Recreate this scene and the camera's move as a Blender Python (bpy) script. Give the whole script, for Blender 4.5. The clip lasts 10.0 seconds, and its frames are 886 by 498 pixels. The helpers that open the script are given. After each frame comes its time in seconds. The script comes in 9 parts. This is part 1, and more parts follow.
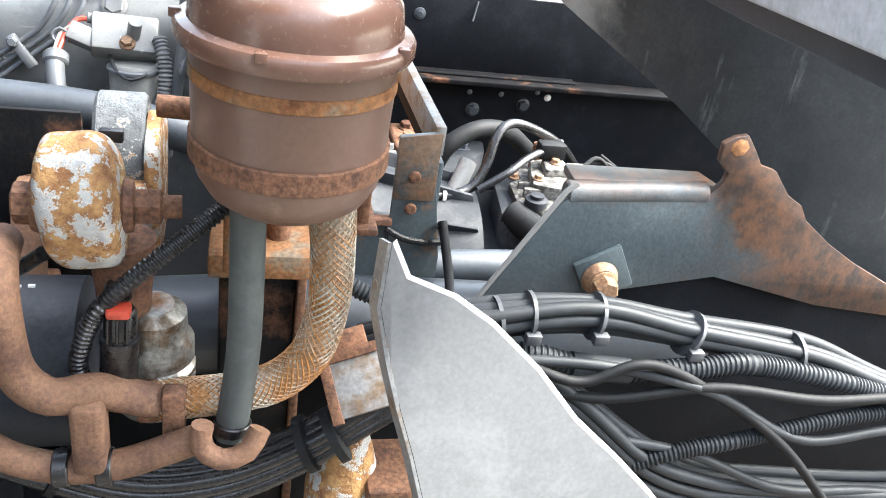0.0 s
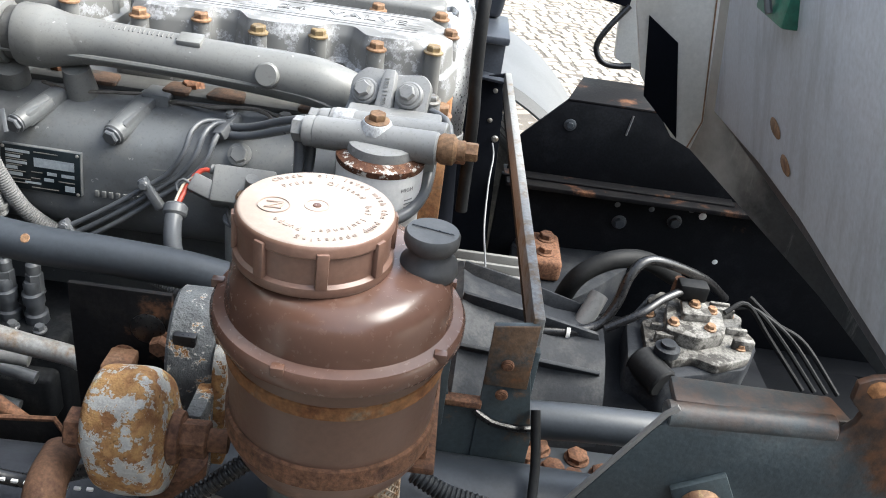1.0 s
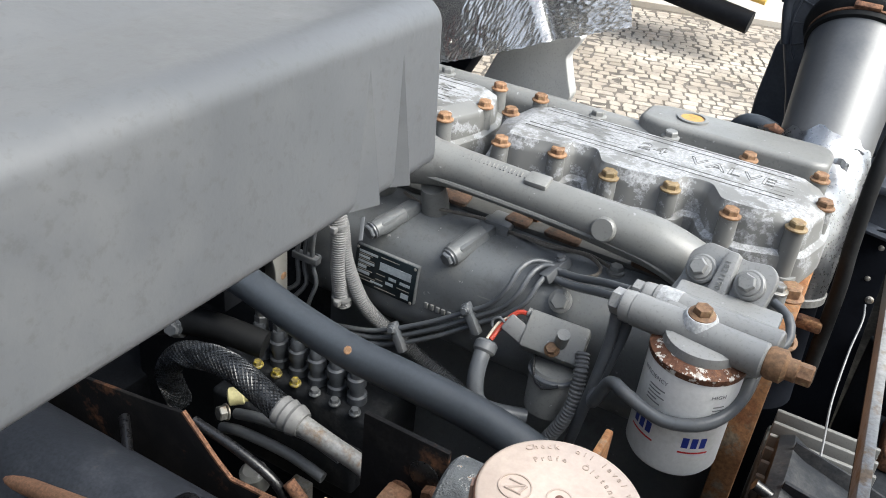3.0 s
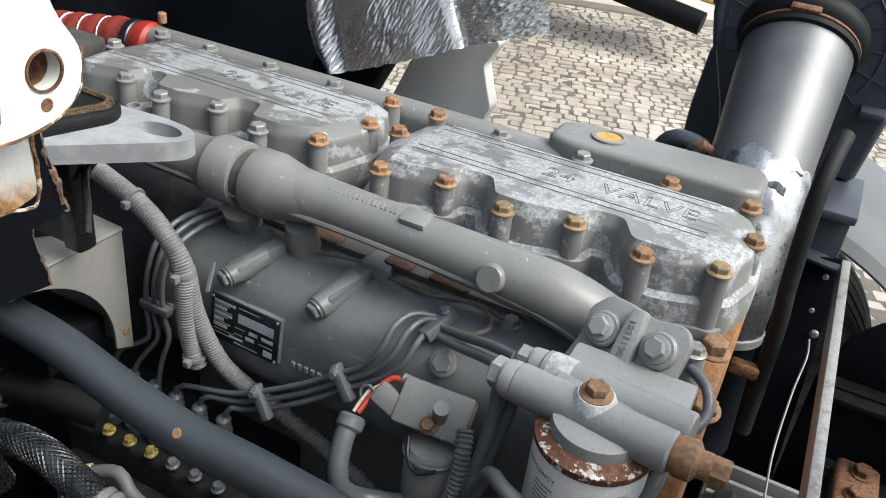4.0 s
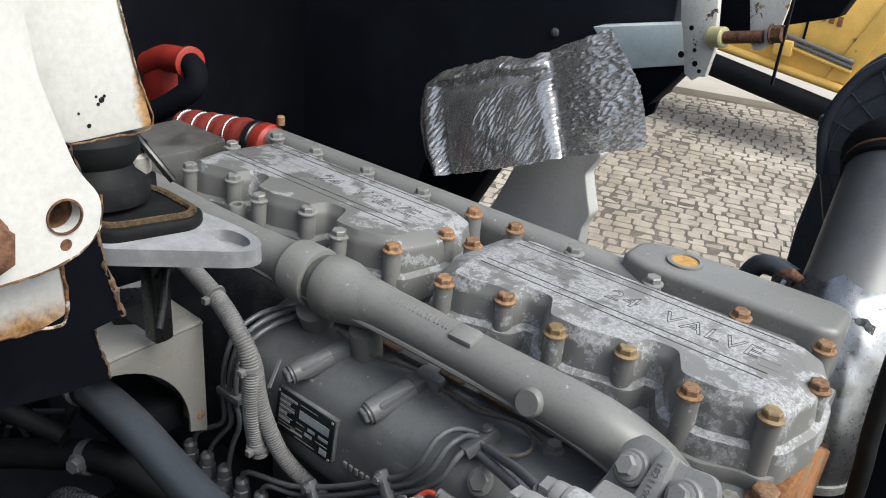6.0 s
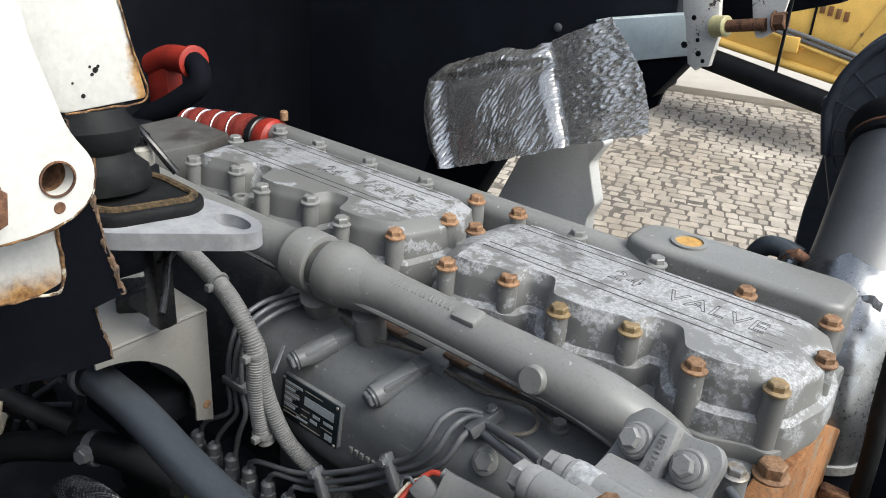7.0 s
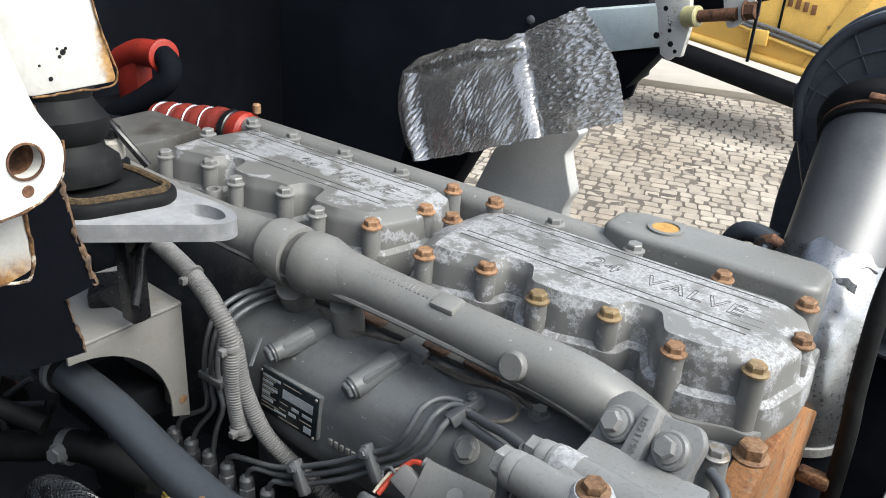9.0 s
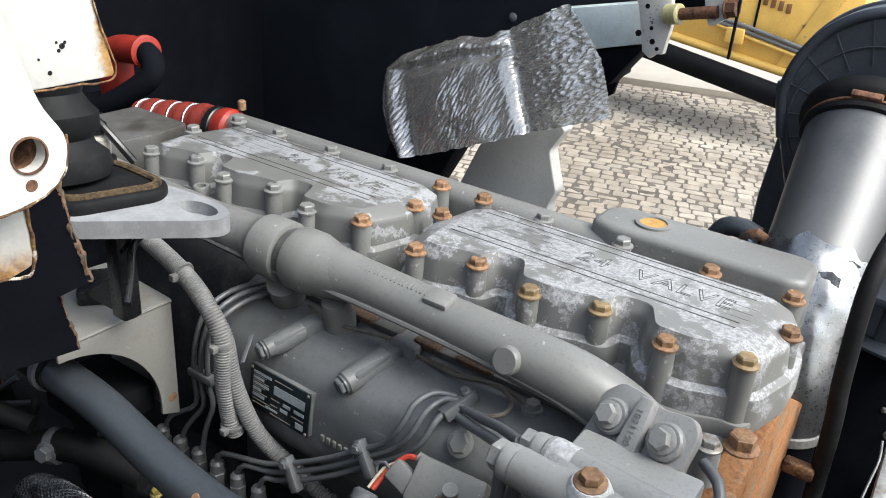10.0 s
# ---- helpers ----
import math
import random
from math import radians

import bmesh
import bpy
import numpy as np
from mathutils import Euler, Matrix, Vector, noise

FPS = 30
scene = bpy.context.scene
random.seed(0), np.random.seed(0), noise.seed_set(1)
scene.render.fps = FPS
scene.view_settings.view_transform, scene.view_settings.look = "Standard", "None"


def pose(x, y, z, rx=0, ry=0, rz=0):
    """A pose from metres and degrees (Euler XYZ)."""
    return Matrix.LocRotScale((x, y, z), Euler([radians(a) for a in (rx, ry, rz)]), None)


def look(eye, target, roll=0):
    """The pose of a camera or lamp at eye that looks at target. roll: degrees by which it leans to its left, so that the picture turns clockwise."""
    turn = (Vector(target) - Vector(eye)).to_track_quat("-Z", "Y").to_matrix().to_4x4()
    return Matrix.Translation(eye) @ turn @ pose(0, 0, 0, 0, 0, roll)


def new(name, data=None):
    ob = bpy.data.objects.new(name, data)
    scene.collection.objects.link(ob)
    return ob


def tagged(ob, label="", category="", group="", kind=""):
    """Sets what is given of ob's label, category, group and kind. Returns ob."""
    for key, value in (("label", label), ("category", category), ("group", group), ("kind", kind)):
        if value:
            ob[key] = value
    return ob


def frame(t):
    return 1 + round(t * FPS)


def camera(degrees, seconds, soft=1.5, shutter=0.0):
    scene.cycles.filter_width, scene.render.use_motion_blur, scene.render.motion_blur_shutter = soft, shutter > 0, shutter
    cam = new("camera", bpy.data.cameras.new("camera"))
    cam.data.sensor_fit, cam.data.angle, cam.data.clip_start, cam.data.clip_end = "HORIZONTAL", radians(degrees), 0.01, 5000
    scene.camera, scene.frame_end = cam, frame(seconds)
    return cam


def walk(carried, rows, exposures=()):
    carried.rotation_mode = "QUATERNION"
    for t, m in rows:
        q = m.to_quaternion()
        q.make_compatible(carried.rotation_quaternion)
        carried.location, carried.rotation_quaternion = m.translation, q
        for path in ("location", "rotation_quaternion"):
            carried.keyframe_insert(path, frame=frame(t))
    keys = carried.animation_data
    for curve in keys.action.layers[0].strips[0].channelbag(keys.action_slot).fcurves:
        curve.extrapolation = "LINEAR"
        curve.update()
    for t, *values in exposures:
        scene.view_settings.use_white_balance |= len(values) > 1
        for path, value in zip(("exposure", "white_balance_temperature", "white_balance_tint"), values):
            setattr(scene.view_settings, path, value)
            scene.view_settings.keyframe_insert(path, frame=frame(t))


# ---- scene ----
PATH = [
    (0, (-0.06, -1.179, 1.378), (0.412, 0.494, 0.388), 9.8),
    (0.5, (0.033, -1.117, 1.462), (0.29, 0.602, 0.472), 9.1),
    (1, (0.017, -1.057, 1.518), (0.072, 0.673, 0.516), 8.7),
    (1.5, (-0.014, -1.064, 1.535), (-0.181, 0.653, 0.524), 8.3),
    (1.7, (-0.003, -1.055, 1.549), (-0.297, 0.637, 0.523), 8.1),
    (2, (0.013, -1.036, 1.55), (-0.486, 0.604, 0.52), 7.7),
    (2.2, (0.02, -1.022, 1.556), (-0.61, 0.567, 0.518), 7.4),
    (3.3, (0.031, -0.879, 1.635), (-0.749, 0.656, 0.618), 6.4),
    (3.5, (0.033, -0.819, 1.621), (-0.719, 0.737, 0.614), 6.5),
    (4, (0.042, -0.75, 1.594), (-0.665, 0.824, 0.585), 6.9),
    (4.5, (0.069, -0.722, 1.681), (-0.665, 0.826, 0.651), 6.6),
    (5, (0.092, -0.71, 1.694), (-0.714, 0.814, 0.68), 7.2),
    (5.5, (0.084, -0.704, 1.675), (-0.861, 0.796, 0.748), 8.6),
    (6, (0.119, -0.704, 1.648), (-0.94, 0.75, 0.774), 5.3),
    (7.5, (0.137, -0.707, 1.621), (-0.945, 0.741, 0.766), 3.6),
    (8, (0.139, -0.708, 1.621), (-0.932, 0.747, 0.762), 3.6),
    (8.5, (0.136, -0.706, 1.618), (-0.921, 0.756, 0.756), 3.6),
    (9, (0.133, -0.706, 1.611), (-0.904, 0.773, 0.751), 3.8),
    (9.5, (0.13, -0.708, 1.6), (-0.885, 0.791, 0.751), 3.9),
    (10, (0.123, -0.718, 1.609), (-0.869, 0.791, 0.748), 4.3),
]
cam = camera(56.1, 10.0, soft=1.0, shutter=0.0)
EXPOSURES = [(0.0, 3.75, 6500, 6), (0.3, 3.45, 6500, 6), (0.6, 2.9, 6500, 6), (1.0, 2.25, 6500, 6), (1.5, 2.3, 6500, 6), (2.0, 2.33, 6500, 6), (3.3, 1.65, 6500, 6), (4.0, 1.5, 6500, 6), (5.0, 1.35, 6500, 6), (6.0, 1.15, 6500, 6), (7.5, 1.42, 6500, 6), (10.0, 1.52, 6500, 6)]
walk(cam, [(t, look(eye, target, roll)) for t, eye, target, roll in PATH], EXPOSURES)

# ---- world and sun ----
world = bpy.data.worlds.new("sky")
scene.world = world
world.use_nodes = True
wn = world.node_tree
sky = wn.nodes.new("ShaderNodeTexSky")
sky.sky_type = "NISHITA"
sky.sun_disc = False
sky.sun_elevation = radians(50)
sky.sun_rotation = radians(85)
sky.air_density, sky.dust_density = 1.0, 3.0
pale = wn.nodes.new("ShaderNodeHueSaturation")
pale.inputs["Saturation"].default_value = 0.58
wn.links.new(sky.outputs[0], pale.inputs["Color"])
wn.links.new(pale.outputs[0], wn.nodes["Background"].inputs[0])
wn.nodes["Background"].inputs[1].default_value = 0.15
sun = new("sun", bpy.data.lights.new("sun", "SUN"))
sun.data.energy, sun.data.angle, sun.data.color = 1.5, radians(40), (1.0, 0.985, 0.955)
sun.matrix_world = look((1.2, 0.1, 2.9), (-0.2, 0.0, 1.2))


# ---- materials ----
def nodes_of(name):
    m = bpy.data.materials.new(name)
    m.use_nodes = True
    nt = m.node_tree
    return m, nt, nt.nodes["Principled BSDF"]


def noise_of(nt, vec, scale, detail=5.0, rough=0.6):
    n = nt.nodes.new("ShaderNodeTexNoise")
    n.inputs["Scale"].default_value, n.inputs["Detail"].default_value, n.inputs["Roughness"].default_value = scale, detail, rough
    nt.links.new(vec, n.inputs["Vector"])
    return n.outputs["Fac"]


def ramp_of(nt, fac, lo, hi):
    r = nt.nodes.new("ShaderNodeMapRange")
    r.inputs["From Min"].default_value, r.inputs["From Max"].default_value = lo, hi
    nt.links.new(fac, r.inputs["Value"])
    return r.outputs["Result"]


def mix_of(nt, fac, a, b):
    m = nt.nodes.new("ShaderNodeMix")
    m.data_type = "RGBA"
    for sock, v in ((m.inputs[0], fac), (m.inputs[6], a), (m.inputs[7], b)):
        if isinstance(v, tuple):
            sock.default_value = (*v, 1)
        elif isinstance(v, float):
            sock.default_value = v
        else:
            nt.links.new(v, sock)
    return m.outputs[2]


def math_of(nt, op, a, b):
    m = nt.nodes.new("ShaderNodeMath")
    m.operation = op
    for sock, v in zip(m.inputs, (a, b)):
        if isinstance(v, (int, float)):
            sock.default_value = v
        else:
            nt.links.new(v, sock)
    return m.outputs[0]


def coords_of(nt):
    """Object space in metres, shifted for each object so that repeats differ."""
    tc = nt.nodes.new("ShaderNodeTexCoord")
    oi = nt.nodes.new("ShaderNodeObjectInfo")
    add = nt.nodes.new("ShaderNodeVectorMath")
    add.operation = "ADD"
    mul = nt.nodes.new("ShaderNodeVectorMath")
    mul.operation = "SCALE"
    mul.inputs["Scale"].default_value = 7.0
    comb = nt.nodes.new("ShaderNodeCombineXYZ")
    for i in range(3):
        nt.links.new(oi.outputs["Random"], comb.inputs[i])
    nt.links.new(comb.outputs[0], mul.inputs[0])
    nt.links.new(tc.outputs["Object"], add.inputs[0])
    nt.links.new(mul.outputs[0], add.inputs[1])
    return add.outputs[0]


def bump_of(nt, bsdf, heights, strength=0.3, distance=0.002):
    """heights: a list of (factor socket, weight)."""
    total = None
    for h, w in heights:
        v = math_of(nt, "MULTIPLY", h, w)
        total = v if total is None else math_of(nt, "ADD", total, v)
    b = nt.nodes.new("ShaderNodeBump")
    b.inputs["Strength"].default_value, b.inputs["Distance"].default_value = strength, distance
    nt.links.new(total, b.inputs["Height"])
    nt.links.new(b.outputs[0], bsdf.inputs["Normal"])


def worn(name, base, second, rough=0.5, metal=0.0, patch=(0.5, 0.62), patch_scale=18.0, fine_scale=220.0, fine=0.25,
         third=None, third_patch=(0.6, 0.68), third_scale=9.0, bump=0.25, second_rough=None, second_metal=None, spec=0.5, streak=None):
    """A coat with patches of a second colour, a finer grain, optional third coat and grime."""
    m, nt, bsdf = nodes_of(name)
    v = coords_of(nt)
    bsdf.inputs["Specular IOR Level"].default_value = spec
    big = noise_of(nt, v, patch_scale, 11, 0.68)
    grain = noise_of(nt, v, fine_scale, 3, 0.6)
    slow = noise_of(nt, v, 5.0, 4, 0.55)
    f = ramp_of(nt, big, *patch)
    c = mix_of(nt, f, base, second)
    if third is not None:
        w = v
        if streak:
            mp = nt.nodes.new("ShaderNodeMapping")
            mp.inputs["Scale"].default_value = streak
            nt.links.new(v, mp.inputs["Vector"])
            w = mp.outputs[0]
        g = ramp_of(nt, noise_of(nt, w, third_scale, 9, 0.7), *third_patch)
        c = mix_of(nt, g, c, third)
    dark = tuple(x * (1 - fine) for x in (1, 1, 1))
    lite = tuple(1 + fine * 0.6 for x in (1, 1, 1))
    shade = mix_of(nt, ramp_of(nt, grain, 0.3, 0.7), dark, lite)
    shade2 = mix_of(nt, ramp_of(nt, slow, 0.3, 0.7), tuple(1 - 0.8 * fine for _ in range(3)), tuple(1 + 0.4 * fine for _ in range(3)))
    for s in (shade, shade2):
        mm = nt.nodes.new("ShaderNodeMix")
        mm.data_type, mm.blend_type = "RGBA", "MULTIPLY"
        mm.inputs[0].default_value = 1.0
        nt.links.new(c, mm.inputs[6])
        nt.links.new(s, mm.inputs[7])
        c = mm.outputs[2]
    nt.links.new(c, bsdf.inputs["Base Color"])
    r2 = rough if second_rough is None else second_rough
    rr = nt.nodes.new("ShaderNodeMapRange")
    rr.inputs["To Min"].default_value, rr.inputs["To Max"].default_value = rough, r2
    nt.links.new(f, rr.inputs["Value"])
    nt.links.new(math_of(nt, "ADD", rr.outputs[0], math_of(nt, "MULTIPLY", math_of(nt, "SUBTRACT", grain, 0.5), 0.25)), bsdf.inputs["Roughness"])
    if second_metal is None:
        bsdf.inputs["Metallic"].default_value = metal
    else:
        rm = nt.nodes.new("ShaderNodeMapRange")
        rm.inputs["To Min"].default_value, rm.inputs["To Max"].default_value = metal, second_metal
        nt.links.new(f, rm.inputs["Value"])
        nt.links.new(rm.outputs[0], bsdf.inputs["Metallic"])
    bump_of(nt, bsdf, [(big, 1.0), (grain, 0.5)], bump, 0.002)
    return m


def painted(name, base, rough=0.42, dust=(0.21, 0.2, 0.18), dust_cut=(0.52, 0.78), dust_most=0.35, darkening=(0.045, 0.043, 0.04), grime_cut=(0.58, 0.74), grime_most=0.6,
            grime_scale=12.0, chips=0.0, spec=0.45, bump=0.1):
    """Smooth sprayed paint on a casting: slow tone, settled dust, oily grime and small chips."""
    m, nt, bsdf = nodes_of(name)
    v = coords_of(nt)
    bsdf.inputs["Specular IOR Level"].default_value = spec
    slow = noise_of(nt, v, 6.0, 4, 0.55)
    mid = noise_of(nt, v, 32.0, 9, 0.66)
    pore = noise_of(nt, v, 520.0, 2, 0.5)
    c = mix_of(nt, ramp_of(nt, slow, 0.3, 0.7), tuple(0.9 * x for x in base), tuple(1.1 * x for x in base))
    c = mix_of(nt, math_of(nt, "MULTIPLY", ramp_of(nt, mid, *dust_cut), dust_most), c, dust)
    dirt = ramp_of(nt, noise_of(nt, v, grime_scale, 11, 0.68), *grime_cut)
    c = mix_of(nt, math_of(nt, "MULTIPLY", dirt, grime_most), c, darkening)
    c = mix_of(nt, math_of(nt, "MULTIPLY", ramp_of(nt, noise_of(nt, v, 260.0, 4, 0.7), 0.54, 0.66), 0.28), c, darkening)
    if chips:
        chip = ramp_of(nt, noise_of(nt, v, 95.0, 3, 0.55), 0.70, 0.715)
        c = mix_of(nt, math_of(nt, "MULTIPLY", chip, chips), c, (0.42, 0.42, 0.42))
    nt.links.new(c, bsdf.inputs["Base Color"])
    nt.links.new(math_of(nt, "ADD", math_of(nt, "MULTIPLY", math_of(nt, "SUBTRACT", mid, 0.5), 0.5), rough), bsdf.inputs["Roughness"])
    bump_of(nt, bsdf, [(mid, 0.5), (pore, 0.22)], bump, 0.002)
    return m


def crusty(name, paint, cut):
    """Remains of paint lifting off thick flaking rust: pale paint edges, ochre scale, dark pits."""
    m, nt, bsdf = nodes_of(name)
    v = coords_of(nt)
    bsdf.inputs["Specular IOR Level"].default_value = 0.3
    n1 = noise_of(nt, v, 46.0, 12, 0.74)
    n2 = noise_of(nt, v, 75.0, 8, 0.7)
    n3 = noise_of(nt, v, 260.0, 5, 0.7)
    scale = mix_of(nt, ramp_of(nt, n2, 0.4, 0.6), (0.19, 0.088, 0.038), (0.38, 0.22, 0.09))
    scale = mix_of(nt, ramp_of(nt, noise_of(nt, v, 38.0, 9, 0.72), 0.60, 0.66), scale, (0.52, 0.41, 0.2))
    scale = mix_of(nt, ramp_of(nt, n3, 0.60, 0.68), scale, (0.05, 0.026, 0.015))
    rusted = ramp_of(nt, n1, cut, cut + 0.008)
    edge = math_of(nt, "MULTIPLY", ramp_of(nt, n1, cut - 0.022, cut - 0.012), math_of(nt, "SUBTRACT", 1.0, rusted))
    coat = mix_of(nt, ramp_of(nt, n2, 0.35, 0.65), tuple(0.8 * x for x in paint), tuple(1.25 * x for x in paint))
    coat = mix_of(nt, edge, coat, (0.5, 0.49, 0.46))
    nt.links.new(mix_of(nt, rusted, coat, scale), bsdf.inputs["Base Color"])
    rr = nt.nodes.new("ShaderNodeMapRange")
    rr.inputs["To Min"].default_value, rr.inputs["To Max"].default_value = 0.42, 0.85
    nt.links.new(rusted, rr.inputs["Value"])
    nt.links.new(rr.outputs[0], bsdf.inputs["Roughness"])
    bump_of(nt, bsdf, [(rusted, -0.5), (n2, 1.2), (n3, 0.6)], 0.95, 0.003)
    return m


def flaked(name, paint, cut, scale=11.0, top_bias=0.0, pale=(0.335, 0.34, 0.348), deep=(0.175, 0.178, 0.182)):
    """Grey paint that has come off in sharp-edged flakes over chalky corroded aluminium; the upper faces have weathered first."""
    m, nt, bsdf = nodes_of(name)
    v = coords_of(nt)
    bsdf.inputs["Specular IOR Level"].default_value = 0.4
    n1 = noise_of(nt, v, scale, 13, 0.74)
    n2 = noise_of(nt, v, scale * 4.3, 9, 0.72)
    field = math_of(nt, "ADD", math_of(nt, "MULTIPLY", n1, 0.72), math_of(nt, "MULTIPLY", n2, 0.28))
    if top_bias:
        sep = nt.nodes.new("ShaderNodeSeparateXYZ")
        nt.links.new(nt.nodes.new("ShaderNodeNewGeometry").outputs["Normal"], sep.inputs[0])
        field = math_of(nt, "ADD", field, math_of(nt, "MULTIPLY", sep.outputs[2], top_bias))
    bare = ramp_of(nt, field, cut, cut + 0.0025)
    chalk = noise_of(nt, v, 210.0, 8, 0.75)
    pits = ramp_of(nt, noise_of(nt, v, 330.0, 4, 0.6), 0.60, 0.66)
    slow = ramp_of(nt, noise_of(nt, v, 7.0, 5, 0.6), 0.3, 0.7)
    c0 = mix_of(nt, slow, tuple(0.88 * x for x in paint), tuple(1.1 * x for x in paint))
    c1 = mix_of(nt, ramp_of(nt, chalk, 0.41, 0.59), deep, pale)
    c1 = mix_of(nt, math_of(nt, "MULTIPLY", pits, 0.75), c1, (0.10, 0.10, 0.10))
    nt.links.new(mix_of(nt, bare, c0, c1), bsdf.inputs["Base Color"])
    rr = nt.nodes.new("ShaderNodeMapRange")
    rr.inputs["To Min"].default_value, rr.inputs["To Max"].default_value = 0.44, 0.6
    nt.links.new(bare, rr.inputs["Value"])
    nt.links.new(rr.outputs[0], bsdf.inputs["Roughness"])
    bump_of(nt, bsdf, [(bare, -0.35), (math_of(nt, "MULTIPLY", chalk, bare), 0.5), (n2, 0.1)], 0.45, 0.0012)
    return m


M = {}
M["engine_grey"] = painted("engine_grey", (0.158, 0.159, 0.153), 0.4, grime_cut=(0.60, 0.76), chips=0.5)
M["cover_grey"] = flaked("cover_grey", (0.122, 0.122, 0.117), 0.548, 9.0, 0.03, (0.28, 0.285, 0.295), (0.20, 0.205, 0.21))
M["head_grey"] = painted("head_grey", (0.075, 0.075, 0.072), 0.5, grime_cut=(0.45, 0.62), grime_most=0.8, darkening=(0.028, 0.024, 0.02), spec=0.3)
M["rust"] = worn("rust", (0.165, 0.083, 0.049), (0.085, 0.044, 0.03), 0.85, patch_scale=40, fine=0.55, third=(0.25, 0.145, 0.075), third_patch=(0.58, 0.68), bump=0.7, spec=0.25)
M["rust_bolt"] = worn("rust_bolt", (0.25, 0.145, 0.08), (0.17, 0.088, 0.048), 0.65, patch_scale=60, fine=0.45, third=(0.33, 0.24, 0.12), third_patch=(0.6, 0.68), third_scale=70, bump=0.5, spec=0.35)
M["zinc_bolt"] = worn("zinc_bolt", (0.33, 0.32, 0.3), (0.25, 0.2, 0.14), 0.4, metal=0.6, patch_scale=60, fine=0.3)
M["black_plastic"] = worn("black_plastic", (0.008, 0.008, 0.009), (0.014, 0.014, 0.015), 0.30, patch_scale=30, fine=0.3, bump=0.15, spec=0.5)
M["black_paint"] = worn("black_paint", (0.006, 0.0068, 0.0085), (0.010, 0.0108, 0.013), 0.62, patch_scale=12, fine=0.35, third=(0.06, 0.032, 0.02), third_patch=(0.67, 0.76), bump=0.2, spec=0.07)
M["brown_plastic"] = worn("brown_plastic", (0.12, 0.064, 0.046), (0.15, 0.083, 0.062), 0.24, patch_scale=8, fine=0.06, bump=0.02)
M["foil"] = worn("foil", (0.74, 0.73, 0.71), (0.60, 0.59, 0.575), 0.17, metal=0.84, patch=(0.5, 0.7), patch_scale=14, fine_scale=240, fine=0.08, bump=0.05, third=(0.36, 0.33, 0.28), third_patch=(0.63, 0.72), third_scale=10)
M["cobble"] = worn("cobble", (0.33, 0.30, 0.26), (0.26, 0.235, 0.205), 0.8, patch_scale=9, fine=0.25, bump=0.4)
M["cobble_field"] = worn("cobble_field", (0.33, 0.30, 0.26), (0.26, 0.235, 0.205), 0.8, patch_scale=9, fine=0.25, bump=0.4)
for key in ("cobble", "cobble_field"):
    nt = M[key].node_tree
    bs = nt.nodes["Principled BSDF"]
    src = bs.inputs["Base Color"].links[0].from_socket
    rnd = nt.nodes.new("ShaderNodeNewGeometry").outputs["Random Per Island"] if key == "cobble_field" else nt.nodes.new("ShaderNodeObjectInfo").outputs["Random"]
    vary = mix_of(nt, rnd, (0.9, 0.89, 0.88), (1.14, 1.13, 1.11))
    mm = nt.nodes.new("ShaderNodeMix")
    mm.data_type, mm.blend_type = "RGBA", "MULTIPLY"
    mm.inputs[0].default_value = 1.0
    nt.links.new(src, mm.inputs[6])
    nt.links.new(vary, mm.inputs[7])
    damp = ramp_of(nt, noise_of(nt, nt.nodes.new("ShaderNodeNewGeometry").outputs["Position"], 0.9, 5, 0.6), 0.42, 0.62)
    stain = nt.nodes.new("ShaderNodeMix")
    stain.data_type, stain.blend_type = "RGBA", "MULTIPLY"
    stain.inputs[0].default_value = 1.0
    nt.links.new(mm.outputs[2], stain.inputs[6])
    nt.links.new(mix_of(nt, damp, (1.06, 1.05, 1.03), (0.74, 0.70, 0.65)), stain.inputs[7])
    nt.links.new(stain.outputs[2], bs.inputs["Base Color"])
M["sand"] = worn("sand", (0.125, 0.108, 0.09), (0.085, 0.074, 0.062), 0.95, patch=(0.4, 0.62), patch_scale=1.6, fine=0.35, third=(0.17, 0.15, 0.13), third_patch=(0.55, 0.75), third_scale=14)
M["engine_lite"] = painted("engine_lite", (0.215, 0.217, 0.215), 0.4, grime_cut=(0.66, 0.8), chips=0.4)
M["line_pale"] = worn("line_pale", (0.20, 0.19, 0.17), (0.13, 0.125, 0.115), 0.45, patch_scale=25, fine=0.2, bump=0.1)
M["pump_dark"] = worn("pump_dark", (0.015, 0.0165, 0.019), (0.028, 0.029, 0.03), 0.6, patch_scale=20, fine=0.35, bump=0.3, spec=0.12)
M["valve_dark"] = painted("valve_dark", (0.07, 0.077, 0.088), 0.42, dust=(0.12, 0.12, 0.12), darkening=(0.015, 0.015, 0.015), grime_cut=(0.5, 0.66))
M["hose_grey"] = painted("hose_grey", (0.135, 0.136, 0.136), 0.5, dust=(0.27, 0.26, 0.24), grime_cut=(0.56, 0.7), grime_most=0.55, spec=0.35)
M["line_grey"] = painted("line_grey", (0.088, 0.094, 0.102), 0.36, grime_cut=(0.6, 0.75), grime_most=0.5)
M["block_grey"] = painted("block_grey", (0.112, 0.118, 0.122), 0.42, grime_cut=(0.52, 0.70), grime_most=0.75, grime_scale=9.0, chips=0.4, spec=0.4)
M["return_line"] = worn("return_line", (0.13, 0.115, 0.098), (0.085, 0.075, 0.064), 0.45, patch_scale=30, fine=0.2, bump=0.1)
M["tube_blue"] = worn("tube_blue", (0.033, 0.039, 0.047), (0.047, 0.053, 0.061), 0.42, patch_scale=9, fine=0.2, bump=0.06, third=(0.026, 0.03, 0.035), third_patch=(0.5, 0.65))
